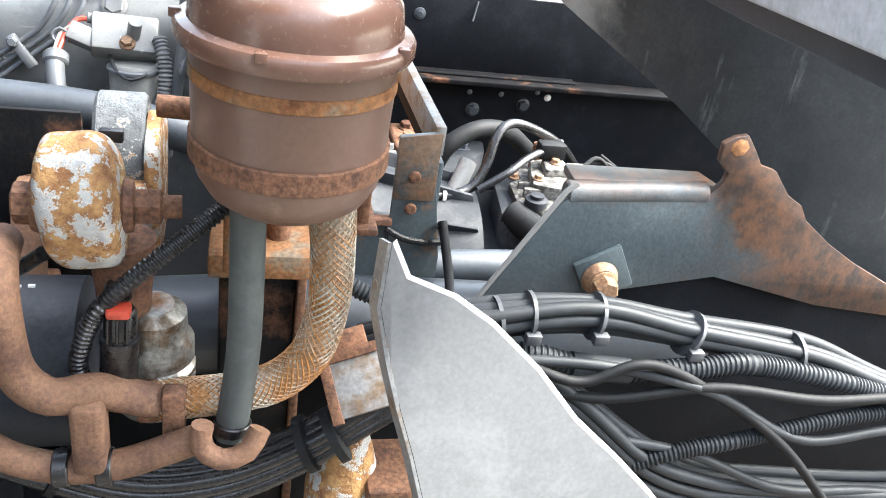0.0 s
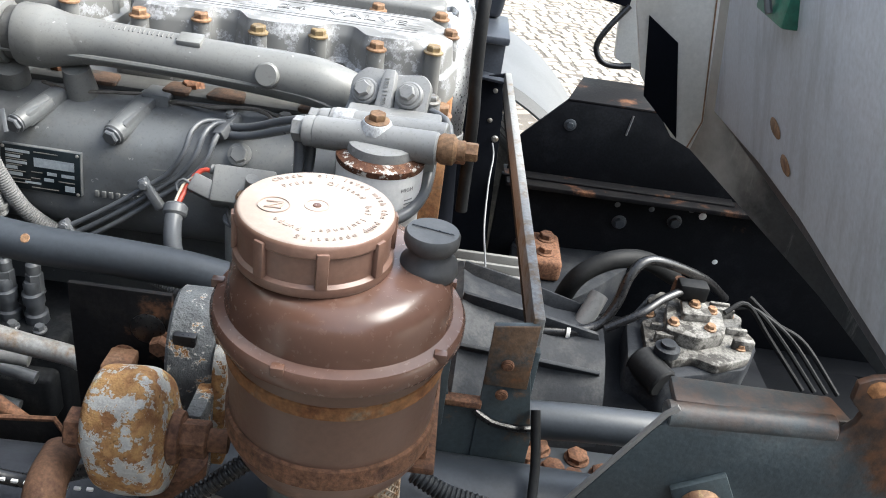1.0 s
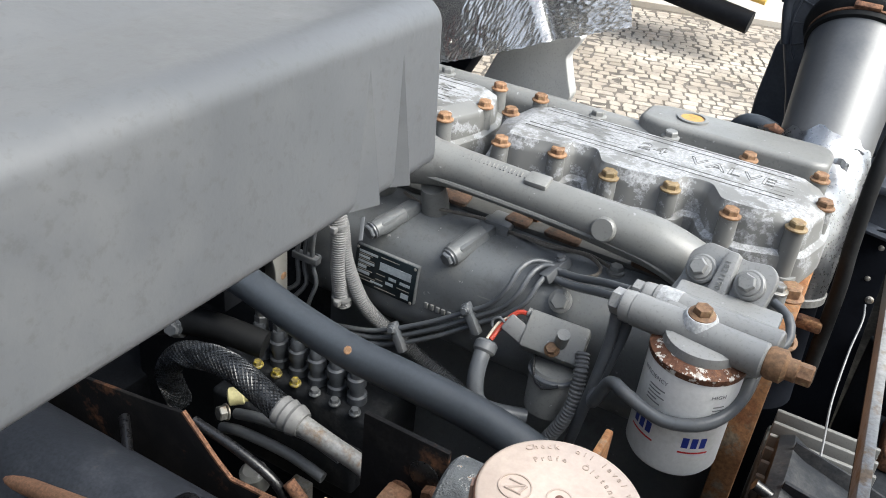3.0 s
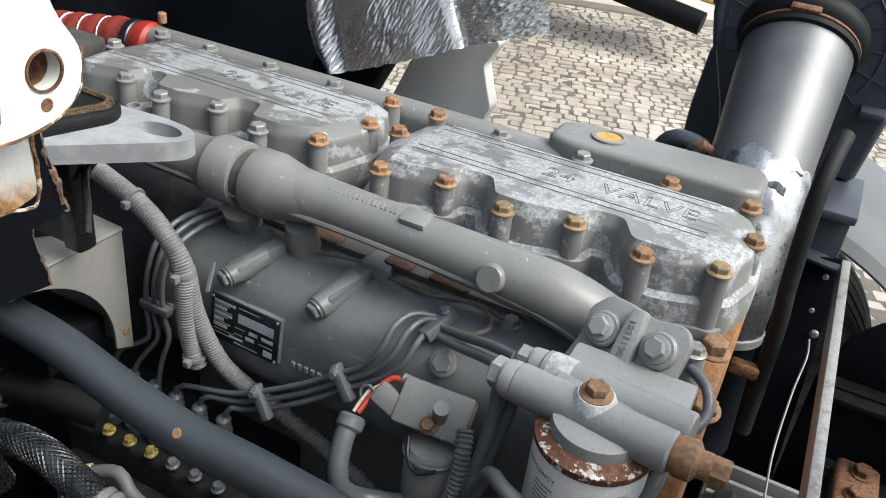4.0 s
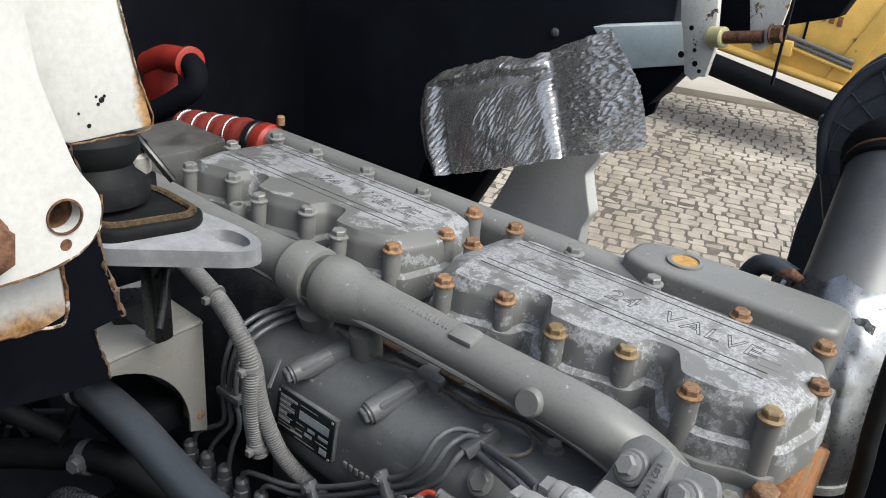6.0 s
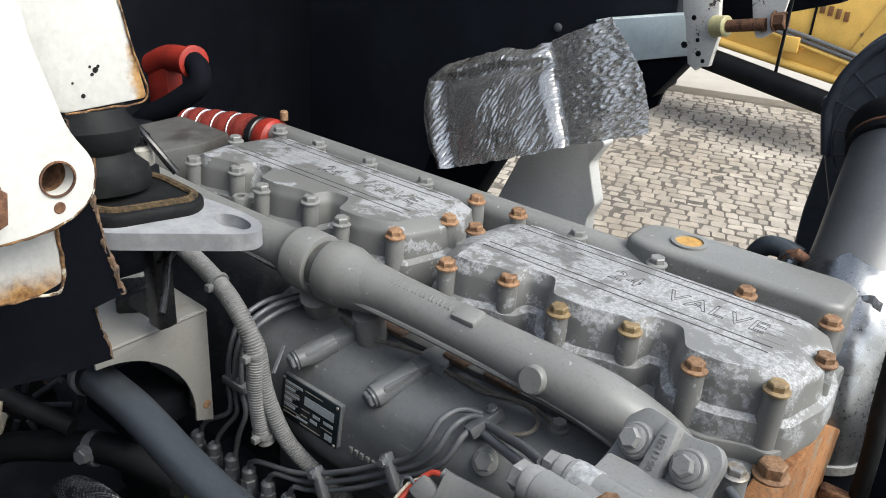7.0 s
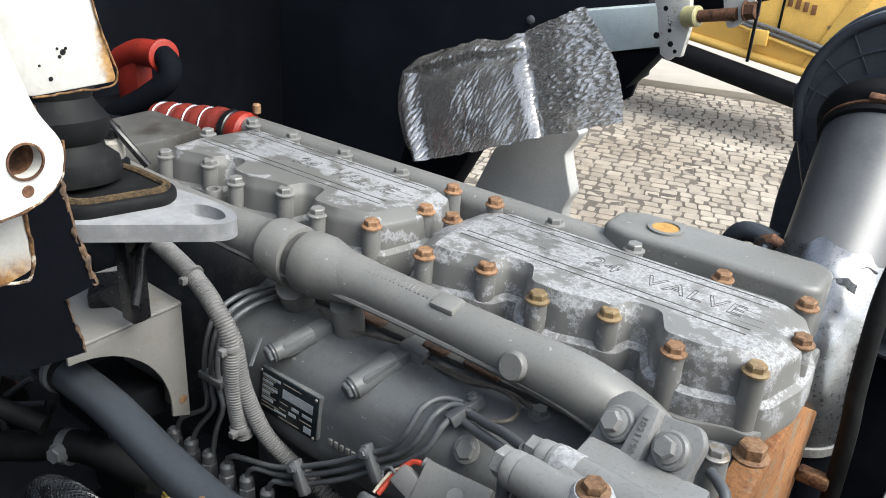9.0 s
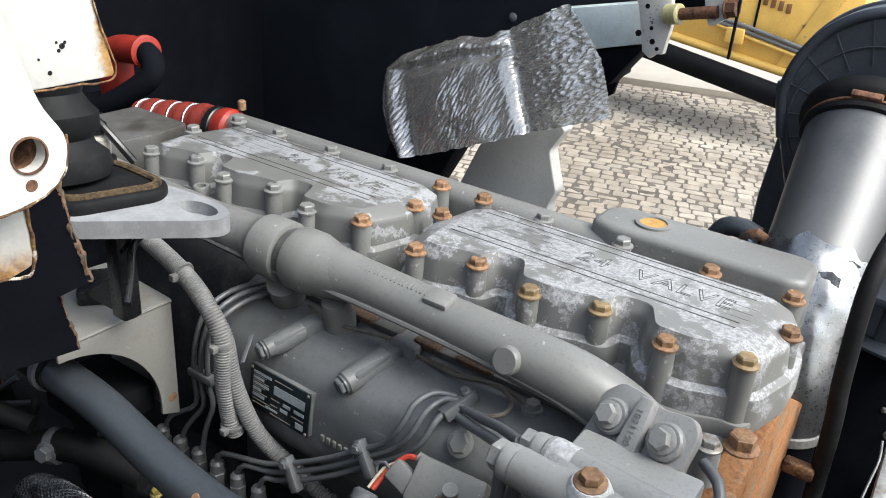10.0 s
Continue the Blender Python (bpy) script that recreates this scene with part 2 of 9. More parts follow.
M["plate_black"] = worn("plate_black", (0.006, 0.010, 0.013), (0.011, 0.016, 0.019), 0.35, patch_scale=25, fine=0.2, bump=0.05, spec=0.3)
M["plate_silver"] = worn("plate_silver", (0.36, 0.40, 0.43), (0.27, 0.30, 0.32), 0.4, metal=0.2, patch_scale=40, fine=0.2, bump=0.05)
M["filter_white"] = worn("filter_white", (0.72, 0.72, 0.71), (0.62, 0.61, 0.58), 0.35, patch_scale=11, fine=0.08, third=(0.33, 0.17, 0.07), third_patch=(0.7, 0.76), bump=0.08)
M["filter_rim"] = worn("filter_rim", (0.14, 0.062, 0.036), (0.68, 0.65, 0.6), 0.65, patch=(0.55, 0.57), patch_scale=75, fine=0.4, third=(0.25, 0.12, 0.06), third_patch=(0.55, 0.65), third_scale=40, bump=0.6, spec=0.25)
M["bare_cast"] = worn("bare_cast", (0.42, 0.43, 0.44), (0.30, 0.305, 0.31), 0.65, patch_scale=90, fine=0.35, bump=0.5)
M["lug_cast"] = painted("lug_cast", (0.20, 0.205, 0.215), 0.6, dust=(0.29, 0.295, 0.30), dust_cut=(0.45, 0.6), dust_most=0.7, darkening=(0.16, 0.16, 0.16), grime_cut=(0.6, 0.7), bump=0.5)
M["red_wire"] = worn("red_wire", (0.38, 0.04, 0.02), (0.3, 0.04, 0.02), 0.4, fine=0.1)
M["blue_ink"] = worn("blue_ink", (0.01, 0.025, 0.2), (0.015, 0.03, 0.23), 0.4, fine=0.1)
M["red_ink"] = worn("red_ink", (0.5, 0.02, 0.02), (0.45, 0.02, 0.02), 0.4, fine=0.1)
M["grey_ink"] = worn("grey_ink", (0.16, 0.16, 0.17), (0.2, 0.2, 0.2), 0.5, fine=0.1)
M["yellow_cap"] = worn("yellow_cap", (0.36, 0.28, 0.03), (0.16, 0.13, 0.06), 0.5, fine=0.3, patch=(0.45, 0.55), patch_scale=160)
M["black_rust_port"] = worn("black_rust_port", (0.10, 0.06, 0.04), (0.05, 0.042, 0.036), 0.75, patch_scale=60, fine=0.4, bump=0.5, spec=0.3)
M["rust_face"] = worn("rust_face", (0.24, 0.115, 0.05), (0.19, 0.145, 0.10), 0.85, patch=(0.53, 0.6), patch_scale=22, fine=0.4, third=(0.17, 0.07, 0.03), third_patch=(0.54, 0.62), third_scale=30, bump=0.6, spec=0.25)
M["oil_gold"] = worn("oil_gold", (0.42, 0.24, 0.06), (0.3, 0.15, 0.04), 0.5, patch_scale=50, fine=0.3)
M["gold_bolt"] = worn("gold_bolt", (0.21, 0.15, 0.075), (0.18, 0.11, 0.06), 0.5, patch_scale=60, fine=0.35, bump=0.4)
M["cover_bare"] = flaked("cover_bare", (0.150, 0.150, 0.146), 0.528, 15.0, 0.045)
M["cover_side"] = flaked("cover_side", (0.145, 0.145, 0.14), 0.53, 16.0)
M["cast_line"] = worn("cast_line", (0.055, 0.055, 0.054), (0.13, 0.13, 0.13), 0.6, patch=(0.5, 0.65), patch_scale=45, fine=0.3, bump=0.2, spec=0.3)
M["cap_black"] = worn("cap_black", (0.05, 0.052, 0.055), (0.07, 0.072, 0.075), 0.5, patch_scale=30, fine=0.2, bump=0.1)
M["rubber_dark"] = worn("rubber_dark", (0.008, 0.0085, 0.0092), (0.013, 0.0135, 0.014), 0.6, patch_scale=30, fine=0.3, bump=0.12, spec=0.16)
M["black_rust"] = worn("black_rust", (0.008, 0.008, 0.009), (0.014, 0.0135, 0.0135), 0.6, patch_scale=14, fine=0.4, third=(0.11, 0.053, 0.03), third_patch=(0.55, 0.66), third_scale=10, bump=0.3, spec=0.1)
M["brown_lid_lit"] = worn("brown_lid_lit", (0.35, 0.285, 0.245), (0.40, 0.33, 0.285), 0.38, patch_scale=10, fine=0.1, bump=0.05)
M["flaky"] = crusty("flaky", (0.34, 0.34, 0.33), 0.475)
M["brown_worn"] = worn("brown_worn", (0.115, 0.066, 0.048), (0.14, 0.085, 0.064), 0.36, patch_scale=8, fine=0.1, third=(0.24, 0.15, 0.105), third_patch=(0.60, 0.72), third_scale=10, bump=0.12)
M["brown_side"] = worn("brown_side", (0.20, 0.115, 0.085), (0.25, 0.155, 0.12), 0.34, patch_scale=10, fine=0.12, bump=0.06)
M["flaky_grey"] = crusty("flaky_grey", (0.095, 0.102, 0.108), 0.57)
M["rust_pipe"] = worn("rust_pipe", (0.15, 0.082, 0.05), (0.10, 0.054, 0.037), 0.8, patch_scale=26, fine_scale=300, fine=0.35, bump=0.5, spec=0.25, third=(0.21, 0.135, 0.085), third_patch=(0.6, 0.7), third_scale=18)
M["braid_rust"] = worn("braid_rust", (0.36, 0.325, 0.26), (0.28, 0.125, 0.035), 0.55, patch=(0.42, 0.54), patch_scale=17, fine_scale=300, fine=0.45, bump=0.4)
M["rubber_hose"] = worn("rubber_hose", (0.045, 0.052, 0.05), (0.062, 0.07, 0.067), 0.7, patch_scale=20, fine=0.2, bump=0.1)
M["alu_sheet"] = worn("alu_sheet", (0.22, 0.222, 0.22), (0.27, 0.272, 0.27), 0.5, metal=0.2, patch_scale=7, fine=0.12, bump=0.06)
M["galv"] = worn("galv", (0.25, 0.25, 0.245), (0.17, 0.115, 0.07), 0.5, metal=0.3, patch=(0.52, 0.62), patch_scale=20, fine=0.3, bump=0.2)
M["cable_grey"] = painted("cable_grey", (0.020, 0.0225, 0.025), 0.5, dust=(0.05, 0.053, 0.056), dust_cut=(0.45, 0.75), dust_most=0.4, darkening=(0.012, 0.012, 0.012), grime_cut=(0.5, 0.66), spec=0.2, bump=0.05)
M["blue_rust"] = worn("blue_rust", (0.05, 0.067, 0.074), (0.07, 0.088, 0.095), 0.5, patch_scale=10, fine=0.25, third=(0.16, 0.085, 0.04), third_patch=(0.60, 0.68), third_scale=14, bump=0.3)
M["steel_scratched"] = worn("steel_scratched", (0.30, 0.295, 0.27), (0.16, 0.12, 0.085), 0.36, metal=0.75, patch=(0.5, 0.6), patch_scale=30, fine=0.4, third=(0.2, 0.1, 0.045), third_patch=(0.6, 0.68), bump=0.4)
M["braid_black"] = worn("braid_black", (0.007, 0.0075, 0.009), (0.03, 0.033, 0.037), 0.28, patch=(0.45, 0.6), patch_scale=60, fine=0.3, bump=0.3)
M["crosstube"] = worn("crosstube", (0.02, 0.0225, 0.028), (0.032, 0.035, 0.042), 0.5, patch_scale=9, fine=0.3, third=(0.085, 0.06, 0.042), third_patch=(0.60, 0.70), third_scale=9, bump=0.2, spec=0.2)
M["rail_stained"] = worn("rail_stained", (0.054, 0.07, 0.077), (0.074, 0.092, 0.098), 0.5, patch_scale=10, fine=0.25, third=(0.16, 0.085, 0.04), third_patch=(0.64, 0.70), third_scale=14, bump=0.3)
M["mark_brown"] = worn("mark_brown", (0.315, 0.252, 0.214), (0.285, 0.226, 0.192), 0.5, fine=0.1)
M["white_rust"] = worn("white_rust", (0.52, 0.515, 0.49), (0.45, 0.445, 0.42), 0.42, patch_scale=9, fine=0.08, third=(0.30, 0.17, 0.07), third_patch=(0.70, 0.73), third_scale=16, bump=0.15)
M["cab_black"] = worn("cab_black", (0.0085, 0.0105, 0.0150), (0.0115, 0.0140, 0.0190), 0.6, patch_scale=3, fine=0.2, bump=0.06, spec=0.12)
M["wall_plain"] = worn("wall_plain", (0.13, 0.128, 0.122), (0.105, 0.103, 0.099), 0.8, patch_scale=3, fine=0.2, bump=0.1)
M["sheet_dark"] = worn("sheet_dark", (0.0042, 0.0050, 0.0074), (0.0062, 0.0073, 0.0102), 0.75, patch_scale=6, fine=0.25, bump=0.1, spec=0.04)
M["pale_steel"] = painted("pale_steel", (0.20, 0.196, 0.184), 0.5, dust=(0.26, 0.25, 0.235), darkening=(0.14, 0.11, 0.08), grime_cut=(0.62, 0.75), chips=0.3)
M["box_plastic"] = painted("box_plastic", (0.074, 0.077, 0.082), 0.5, dust=(0.12, 0.12, 0.12), dust_cut=(0.45, 0.75), grime_cut=(0.7, 0.8), spec=0.3)
M["red_hose"] = worn("red_hose", (0.17, 0.022, 0.015), (0.11, 0.017, 0.012), 0.55, patch_scale=20, fine=0.3, bump=0.1, spec=0.35)
M["white_chipped"] = worn("white_chipped", (0.55, 0.54, 0.51), (0.045, 0.035, 0.028), 0.5, patch=(0.60, 0.61), patch_scale=34, fine=0.1, third=(0.30, 0.17, 0.07), third_patch=(0.60, 0.64), third_scale=26, bump=0.3)
M["pale_blue"] = worn("pale_blue", (0.55, 0.62, 0.63), (0.48, 0.54, 0.55), 0.4, patch_scale=8, fine=0.08, third=(0.3, 0.17, 0.07), third_patch=(0.68, 0.73), bump=0.1)
M["panel_grey"] = worn("panel_grey", (0.50, 0.545, 0.61), (0.42, 0.46, 0.52), 0.42, patch=(0.4, 0.7), patch_scale=5, fine=0.16, bump=0.06, third=(0.27, 0.295, 0.33), third_patch=(0.48, 0.75), third_scale=4, streak=(6, 6, 0.7), spec=0.35)
M["green_box"] = worn("green_box", (0.02, 0.13, 0.09), (0.03, 0.17, 0.12), 0.4, patch_scale=40, fine=0.3)
M["polished"] = worn("polished", (0.115, 0.117, 0.12), (0.095, 0.097, 0.10), 0.44, metal=0.45, patch_scale=5, fine=0.1, bump=0.03, third=(0.075, 0.08, 0.09), third_patch=(0.52, 0.75), third_scale=5)
M["foil_tape"] = worn("foil_tape", (0.48, 0.49, 0.51), (0.38, 0.39, 0.41), 0.3, metal=0.95, patch_scale=14, fine=0.08, bump=0.02, third=(0.25, 0.26, 0.28), third_patch=(0.72, 0.78), third_scale=24)
M["dirty_alu"] = worn("dirty_alu", (0.22, 0.212, 0.195), (0.05, 0.046, 0.041), 0.7, patch=(0.46, 0.56), patch_scale=34, fine=0.5, bump=0.6, spec=0.3)
M["concrete"] = worn("concrete", (0.36, 0.335, 0.30), (0.30, 0.28, 0.25), 0.85, patch_scale=2.5, fine=0.14, bump=0.2)
M["yellow"] = worn("yellow", (0.74, 0.46, 0.11), (0.66, 0.40, 0.095), 0.5, patch_scale=4, fine=0.14, third=(0.18, 0.125, 0.06), third_patch=(0.64, 0.70), third_scale=6, bump=0.1)
M["tyre"] = worn("tyre", (0.05, 0.048, 0.044), (0.2, 0.19, 0.165), 0.85, patch=(0.4, 0.65), patch_scale=9, fine=0.3, bump=0.3)
M["fender_grey"] = worn("fender_grey", (0.085, 0.087, 0.089), (0.07, 0.072, 0.074), 0.5, patch_scale=6, fine=0.14, bump=0.06)
M["duct_grey"] = painted("duct_grey", (0.40, 0.40, 0.39), 0.4, dust=(0.36, 0.35, 0.33), darkening=(0.12, 0.12, 0.12), grime_cut=(0.6, 0.75))
M["green_white"] = worn("green_white", (0.68, 0.72, 0.60), (0.6, 0.64, 0.53), 0.45, patch_scale=9, fine=0.1, third=(0.35, 0.2, 0.08), third_patch=(0.68, 0.74), bump=0.1)
M["frayed"] = worn("frayed", (0.14, 0.085, 0.05), (0.05, 0.04, 0.032), 0.9, patch_scale=90, fine=0.4, bump=0.8)
M["bush_grey"] = worn("bush_grey", (0.30, 0.285, 0.25), (0.24, 0.225, 0.2), 0.5, fine=0.2)
M["straw"] = worn("straw", (0.10, 0.07, 0.038), (0.025, 0.02, 0.016), 0.9, patch_scale=120, fine=0.5, bump=0.9, spec=0.2)
M["cable_cream"] = worn("cable_cream", (0.5, 0.45, 0.36), (0.4, 0.34, 0.27), 0.5, fine=0.15)
M["polished_ring"] = worn("polished_ring", (0.7, 0.7, 0.7), (0.6, 0.6, 0.6), 0.25, metal=0.9, fine=0.1)
M["red_bright"] = worn("red_bright", (0.27, 0.024, 0.015), (0.2, 0.02, 0.013), 0.45, patch_scale=14, fine=0.2, bump=0.08, spec=0.35)
M["bush_cream"] = worn("bush_cream", (0.5, 0.46, 0.24), (0.42, 0.38, 0.2), 0.45, fine=0.15)
M["air_black"] = worn("air_black", (0.028, 0.033, 0.043), (0.038, 0.044, 0.055), 0.42, patch_scale=10, fine=0.25, bump=0.1, spec=0.5)
M["tie_grey"] = worn("tie_grey", (0.045, 0.048, 0.052), (0.07, 0.073, 0.077), 0.55, fine=0.2)
M["brown_stain"] = worn("brown_stain", (0.125, 0.08, 0.05), (0.06, 0.062, 0.06), 0.65, patch=(0.55, 0.66), patch_scale=20, fine=0.35, third=(0.17, 0.08, 0.038), third_patch=(0.58, 0.66), third_scale=24, bump=0.35, spec=0.3)
M["gear_dark"] = worn("gear_dark", (0.021, 0.0235, 0.028), (0.045, 0.047, 0.05), 0.62, patch_scale=12, fine=0.3, third=(0.07, 0.045, 0.03), third_patch=(0.66, 0.74), bump=0.25, spec=0.14)
M["rust_flake"] = worn("rust_flake", (0.24, 0.135, 0.06), (0.10, 0.055, 0.032), 0.9, patch=(0.46, 0.56), patch_scale=90, fine=0.5, third=(0.5, 0.46, 0.38), third_patch=(0.58, 0.62), third_scale=60, bump=0.8, spec=0.25)
M["darkening"] = worn("darkening", (0.034, 0.037, 0.038), (0.055, 0.058, 0.057), 0.6, patch=(0.42, 0.65), patch_scale=7, fine=0.2, bump=0.1, third=(0.2, 0.2, 0.185), third_patch=(0.60, 0.74), third_scale=4, streak=(7, 7, 0.8), spec=0.3)
M["cream_clean"] = worn("cream_clean", (0.58, 0.57, 0.53), (0.52, 0.51, 0.47), 0.42, patch_scale=7, fine=0.08, bump=0.08)


# rust eating into the rail from its torn upper corner
nt = M["rail_stained"].node_tree
bs = nt.nodes["Principled BSDF"]
src = bs.inputs["Base Color"].links[0].from_socket
pos = nt.nodes.new("ShaderNodeNewGeometry").outputs["Position"]
sep = nt.nodes.new("ShaderNodeSeparateXYZ")
nt.links.new(pos, sep.inputs[0])
across = math_of(nt, "ADD", math_of(nt, "MULTIPLY", math_of(nt, "SUBTRACT", sep.outputs[0], 0.46), 0.632), math_of(nt, "MULTIPLY", math_of(nt, "SUBTRACT", sep.outputs[2], 1.06), 0.776))
cloud = math_of(nt, "MULTIPLY", math_of(nt, "SUBTRACT", noise_of(nt, pos, 24, 8, 0.7), 0.5), 0.16)
eaten = math_of(nt, "MULTIPLY", ramp_of(nt, math_of(nt, "ADD", across, cloud), -0.058, -0.03), ramp_of(nt, math_of(nt, "ADD", sep.outputs[0], cloud), 0.41, 0.44))
tone = mix_of(nt, ramp_of(nt, noise_of(nt, pos, 55, 8, 0.7), 0.4, 0.6), (0.032, 0.018, 0.013), (0.12, 0.052, 0.022))
mm = nt.nodes.new("ShaderNodeMix")
mm.data_type = "RGBA"
nt.links.new(eaten, mm.inputs[0])
nt.links.new(src, mm.inputs[6])
nt.links.new(tone, mm.inputs[7])
nt.links.new(mm.outputs[2], bs.inputs["Base Color"])
tc = nt.nodes.new("ShaderNodeTexCoord")
sep = nt.nodes.new("ShaderNodeSeparateXYZ")
nt.links.new(tc.outputs["Object"], sep.inputs[0])
reach = math_of(nt, "ADD", sep.outputs["X"], math_of(nt, "MULTIPLY", noise_of(nt, tc.outputs["Object"], 12.0, 8, 0.65), 0.30))
crown = math_of(nt, "ADD", sep.outputs["Z"], math_of(nt, "MULTIPLY", noise_of(nt, tc.outputs["Object"], 22.0, 6, 0.6), 0.04))
rusted = math_of(nt, "MAXIMUM", ramp_of(nt, reach, -0.12, 0.02), math_of(nt, "MULTIPLY", ramp_of(nt, crown, 0.525, 0.55), 0.75))
src = bs.inputs["Base Color"].links[0].from_socket
flake = mix_of(nt, ramp_of(nt, noise_of(nt, tc.outputs["Object"], 48, 9, 0.72), 0.42, 0.58), (0.016, 0.012, 0.011), (0.075, 0.034, 0.017))
worn_through = nt.nodes.new("ShaderNodeMix")
worn_through.data_type = "RGBA"
nt.links.new(math_of(nt, "MULTIPLY", rusted, 0.85), worn_through.inputs[0])
nt.links.new(src, worn_through.inputs[6])
nt.links.new(flake, worn_through.inputs[7])
nt.links.new(worn_through.outputs[2], bs.inputs["Base Color"])

# ---- mesh helpers ----
def thing(name, at, label, category, group="", kind=""):
    e = new(name)
    e.empty_display_size = 0.05
    e.location = at
    tagged(e, label, category, group, kind)
    return e


def finish(bm, name, mat, smooth=38):
    me = bpy.data.meshes.new(name)
    bmesh.ops.recalc_face_normals(bm, faces=bm.faces[:])
    bm.to_mesh(me)
    bm.free()
    me.materials.append(M[mat] if isinstance(mat, str) else mat)
    if smooth:
        me.shade_smooth()
        me.set_sharp_from_angle(angle=radians(smooth))
    return me


def origin_of(ob):
    p = Vector((0, 0, 0))
    while ob is not None:
        p += ob.location
        ob = ob.parent
    return p


def part(name, bm, mat, parent, label="", smooth=38, kind=""):
    """One mesh under a thing or part; the bmesh is in world metres."""
    bmesh.ops.translate(bm, verts=bm.verts[:], vec=-origin_of(parent))
    ob = new(name, finish(bm, name, mat, smooth))
    ob.parent = parent
    return tagged(ob, label, kind=kind)


def solid(name, bm, mat, label, category, kind="", group="", smooth=38):
    """A thing or piece of the setting that is one mesh."""
    vs = [v.co for v in bm.verts]
    c = sum(vs, Vector()) / len(vs)
    c.z = min(v.z for v in vs)
    bmesh.ops.translate(bm, verts=bm.verts[:], vec=-c)
    ob = new(name, finish(bm, name, mat, smooth))
    ob.location = c
    return tagged(ob, label, category, group, kind)


def bevelled(bm, width, segs=2, angle=30):
    if width > 0:
        es = [e for e in bm.edges if len(e.link_faces) == 2 and e.calc_face_angle(0) > radians(angle)]
        bmesh.ops.bevel(bm, geom=es, offset=width, segments=segs, affect="EDGES", profile=0.5, clamp_overlap=True)
    return bm


def box(x0, x1, y0, y1, z0, z1, bevel=0.003, m=None, segs=2):
    bm = bmesh.new()
    bmesh.ops.create_cube(bm, size=1)
    bmesh.ops.scale(bm, vec=(abs(x1 - x0), abs(y1 - y0), abs(z1 - z0)), verts=bm.verts)
    bmesh.ops.translate(bm, vec=((x0 + x1) / 2, (y0 + y1) / 2, (z0 + z1) / 2), verts=bm.verts)
    bevelled(bm, bevel, segs)
    if m is not None:
        bmesh.ops.transform(bm, matrix=m, verts=bm.verts)
    return bm


def add(bm, *others):
    """Joins further bmeshes into the first."""
    for o in others:
        me = bpy.data.meshes.new("join")
        o.to_mesh(me)
        o.free()
        bm.from_mesh(me)
        bpy.data.meshes.remove(me)
    return bm


def frame_of(d):
    """A rotation whose z lies along d."""
    return Vector(d).normalized().to_track_quat("Z", "Y").to_matrix()


def prism(outline, lo, hi, bevel=0.003, axis="z", segs=2):
    """An outline of 2D points pushed from lo to hi along an axis: z takes (x, y), y takes (x, z), x takes (y, z)."""
    bm = bmesh.new()
    put = {"z": lambda a, b, c: (a, b, c), "y": lambda a, b, c: (a, c, b), "x": lambda a, b, c: (c, a, b)}[axis]
    low = [bm.verts.new(put(a, b, lo)) for a, b in outline]
    top = [bm.verts.new(put(a, b, hi)) for a, b in outline]
    n = len(outline)
    bm.faces.new(low)
    bm.faces.new(top)
    for i in range(n):
        bm.faces.new((low[i], low[(i + 1) % n], top[(i + 1) % n], top[i]))
    bmesh.ops.recalc_face_normals(bm, faces=bm.faces)
    return bevelled(bm, bevel, segs)


def lathe(profile, at, d=(0, 0, 1), seg=32, ring=False):
    """Points (radius, height) turned round the axis d at a place; closed at both ends, or, for a ring, from the last point to the first."""
    bm = bmesh.new()
    rot = frame_of(d)
    at = Vector(at)
    rings = []
    for r, h in profile:
        rings.append([bm.verts.new(at + rot @ Vector((max(r, 1e-4) * math.cos(a), max(r, 1e-4) * math.sin(a), h)))
                      for a in (2 * math.pi * k / seg for k in range(seg))])
    for a, b in zip(rings, rings[1:] + rings[:1] if ring else rings[1:]):
        for k in range(seg):
            bm.faces.new((a[k], a[(k + 1) % seg], b[(k + 1) % seg], b[k]))
    if not ring:
        bm.faces.new(rings[0])
        bm.faces.new(rings[-1])
    return bm


def rod(p0, p1, r0, r1=None, seg=16, chamfer=0.0):
    p0, p1 = Vector(p0), Vector(p1)
    h = (p1 - p0).length
    r1 = r0 if r1 is None else r1
    c = min(chamfer, h / 3)
    prof = [(r0 - c, 0), (r0, c), (r1, h - c), (r1 - c, h)] if c else [(r0, 0), (r1, h)]
    return lathe(prof, p0, p1 - p0, seg)


def curve_through(points, step=0.008):
    """A smooth way through points."""
    p = [Vector(q) for q in points]
    p = [2 * p[0] - p[1]] + p + [2 * p[-1] - p[-2]]
    out = []
    for i in range(1, len(p) - 2):
        n = max(2, int((p[i + 1] - p[i]).length / step))
        for k in range(n):
            t = k / n
            a, b, c, d = p[i - 1], p[i], p[i + 1], p[i + 2]
            out.append(0.5 * (2 * b + (c - a) * t + (2 * a - 5 * b + 4 * c - d) * t * t + (3 * b - a - 3 * c + d) * t ** 3))
    out.append(p[-2])
    return out


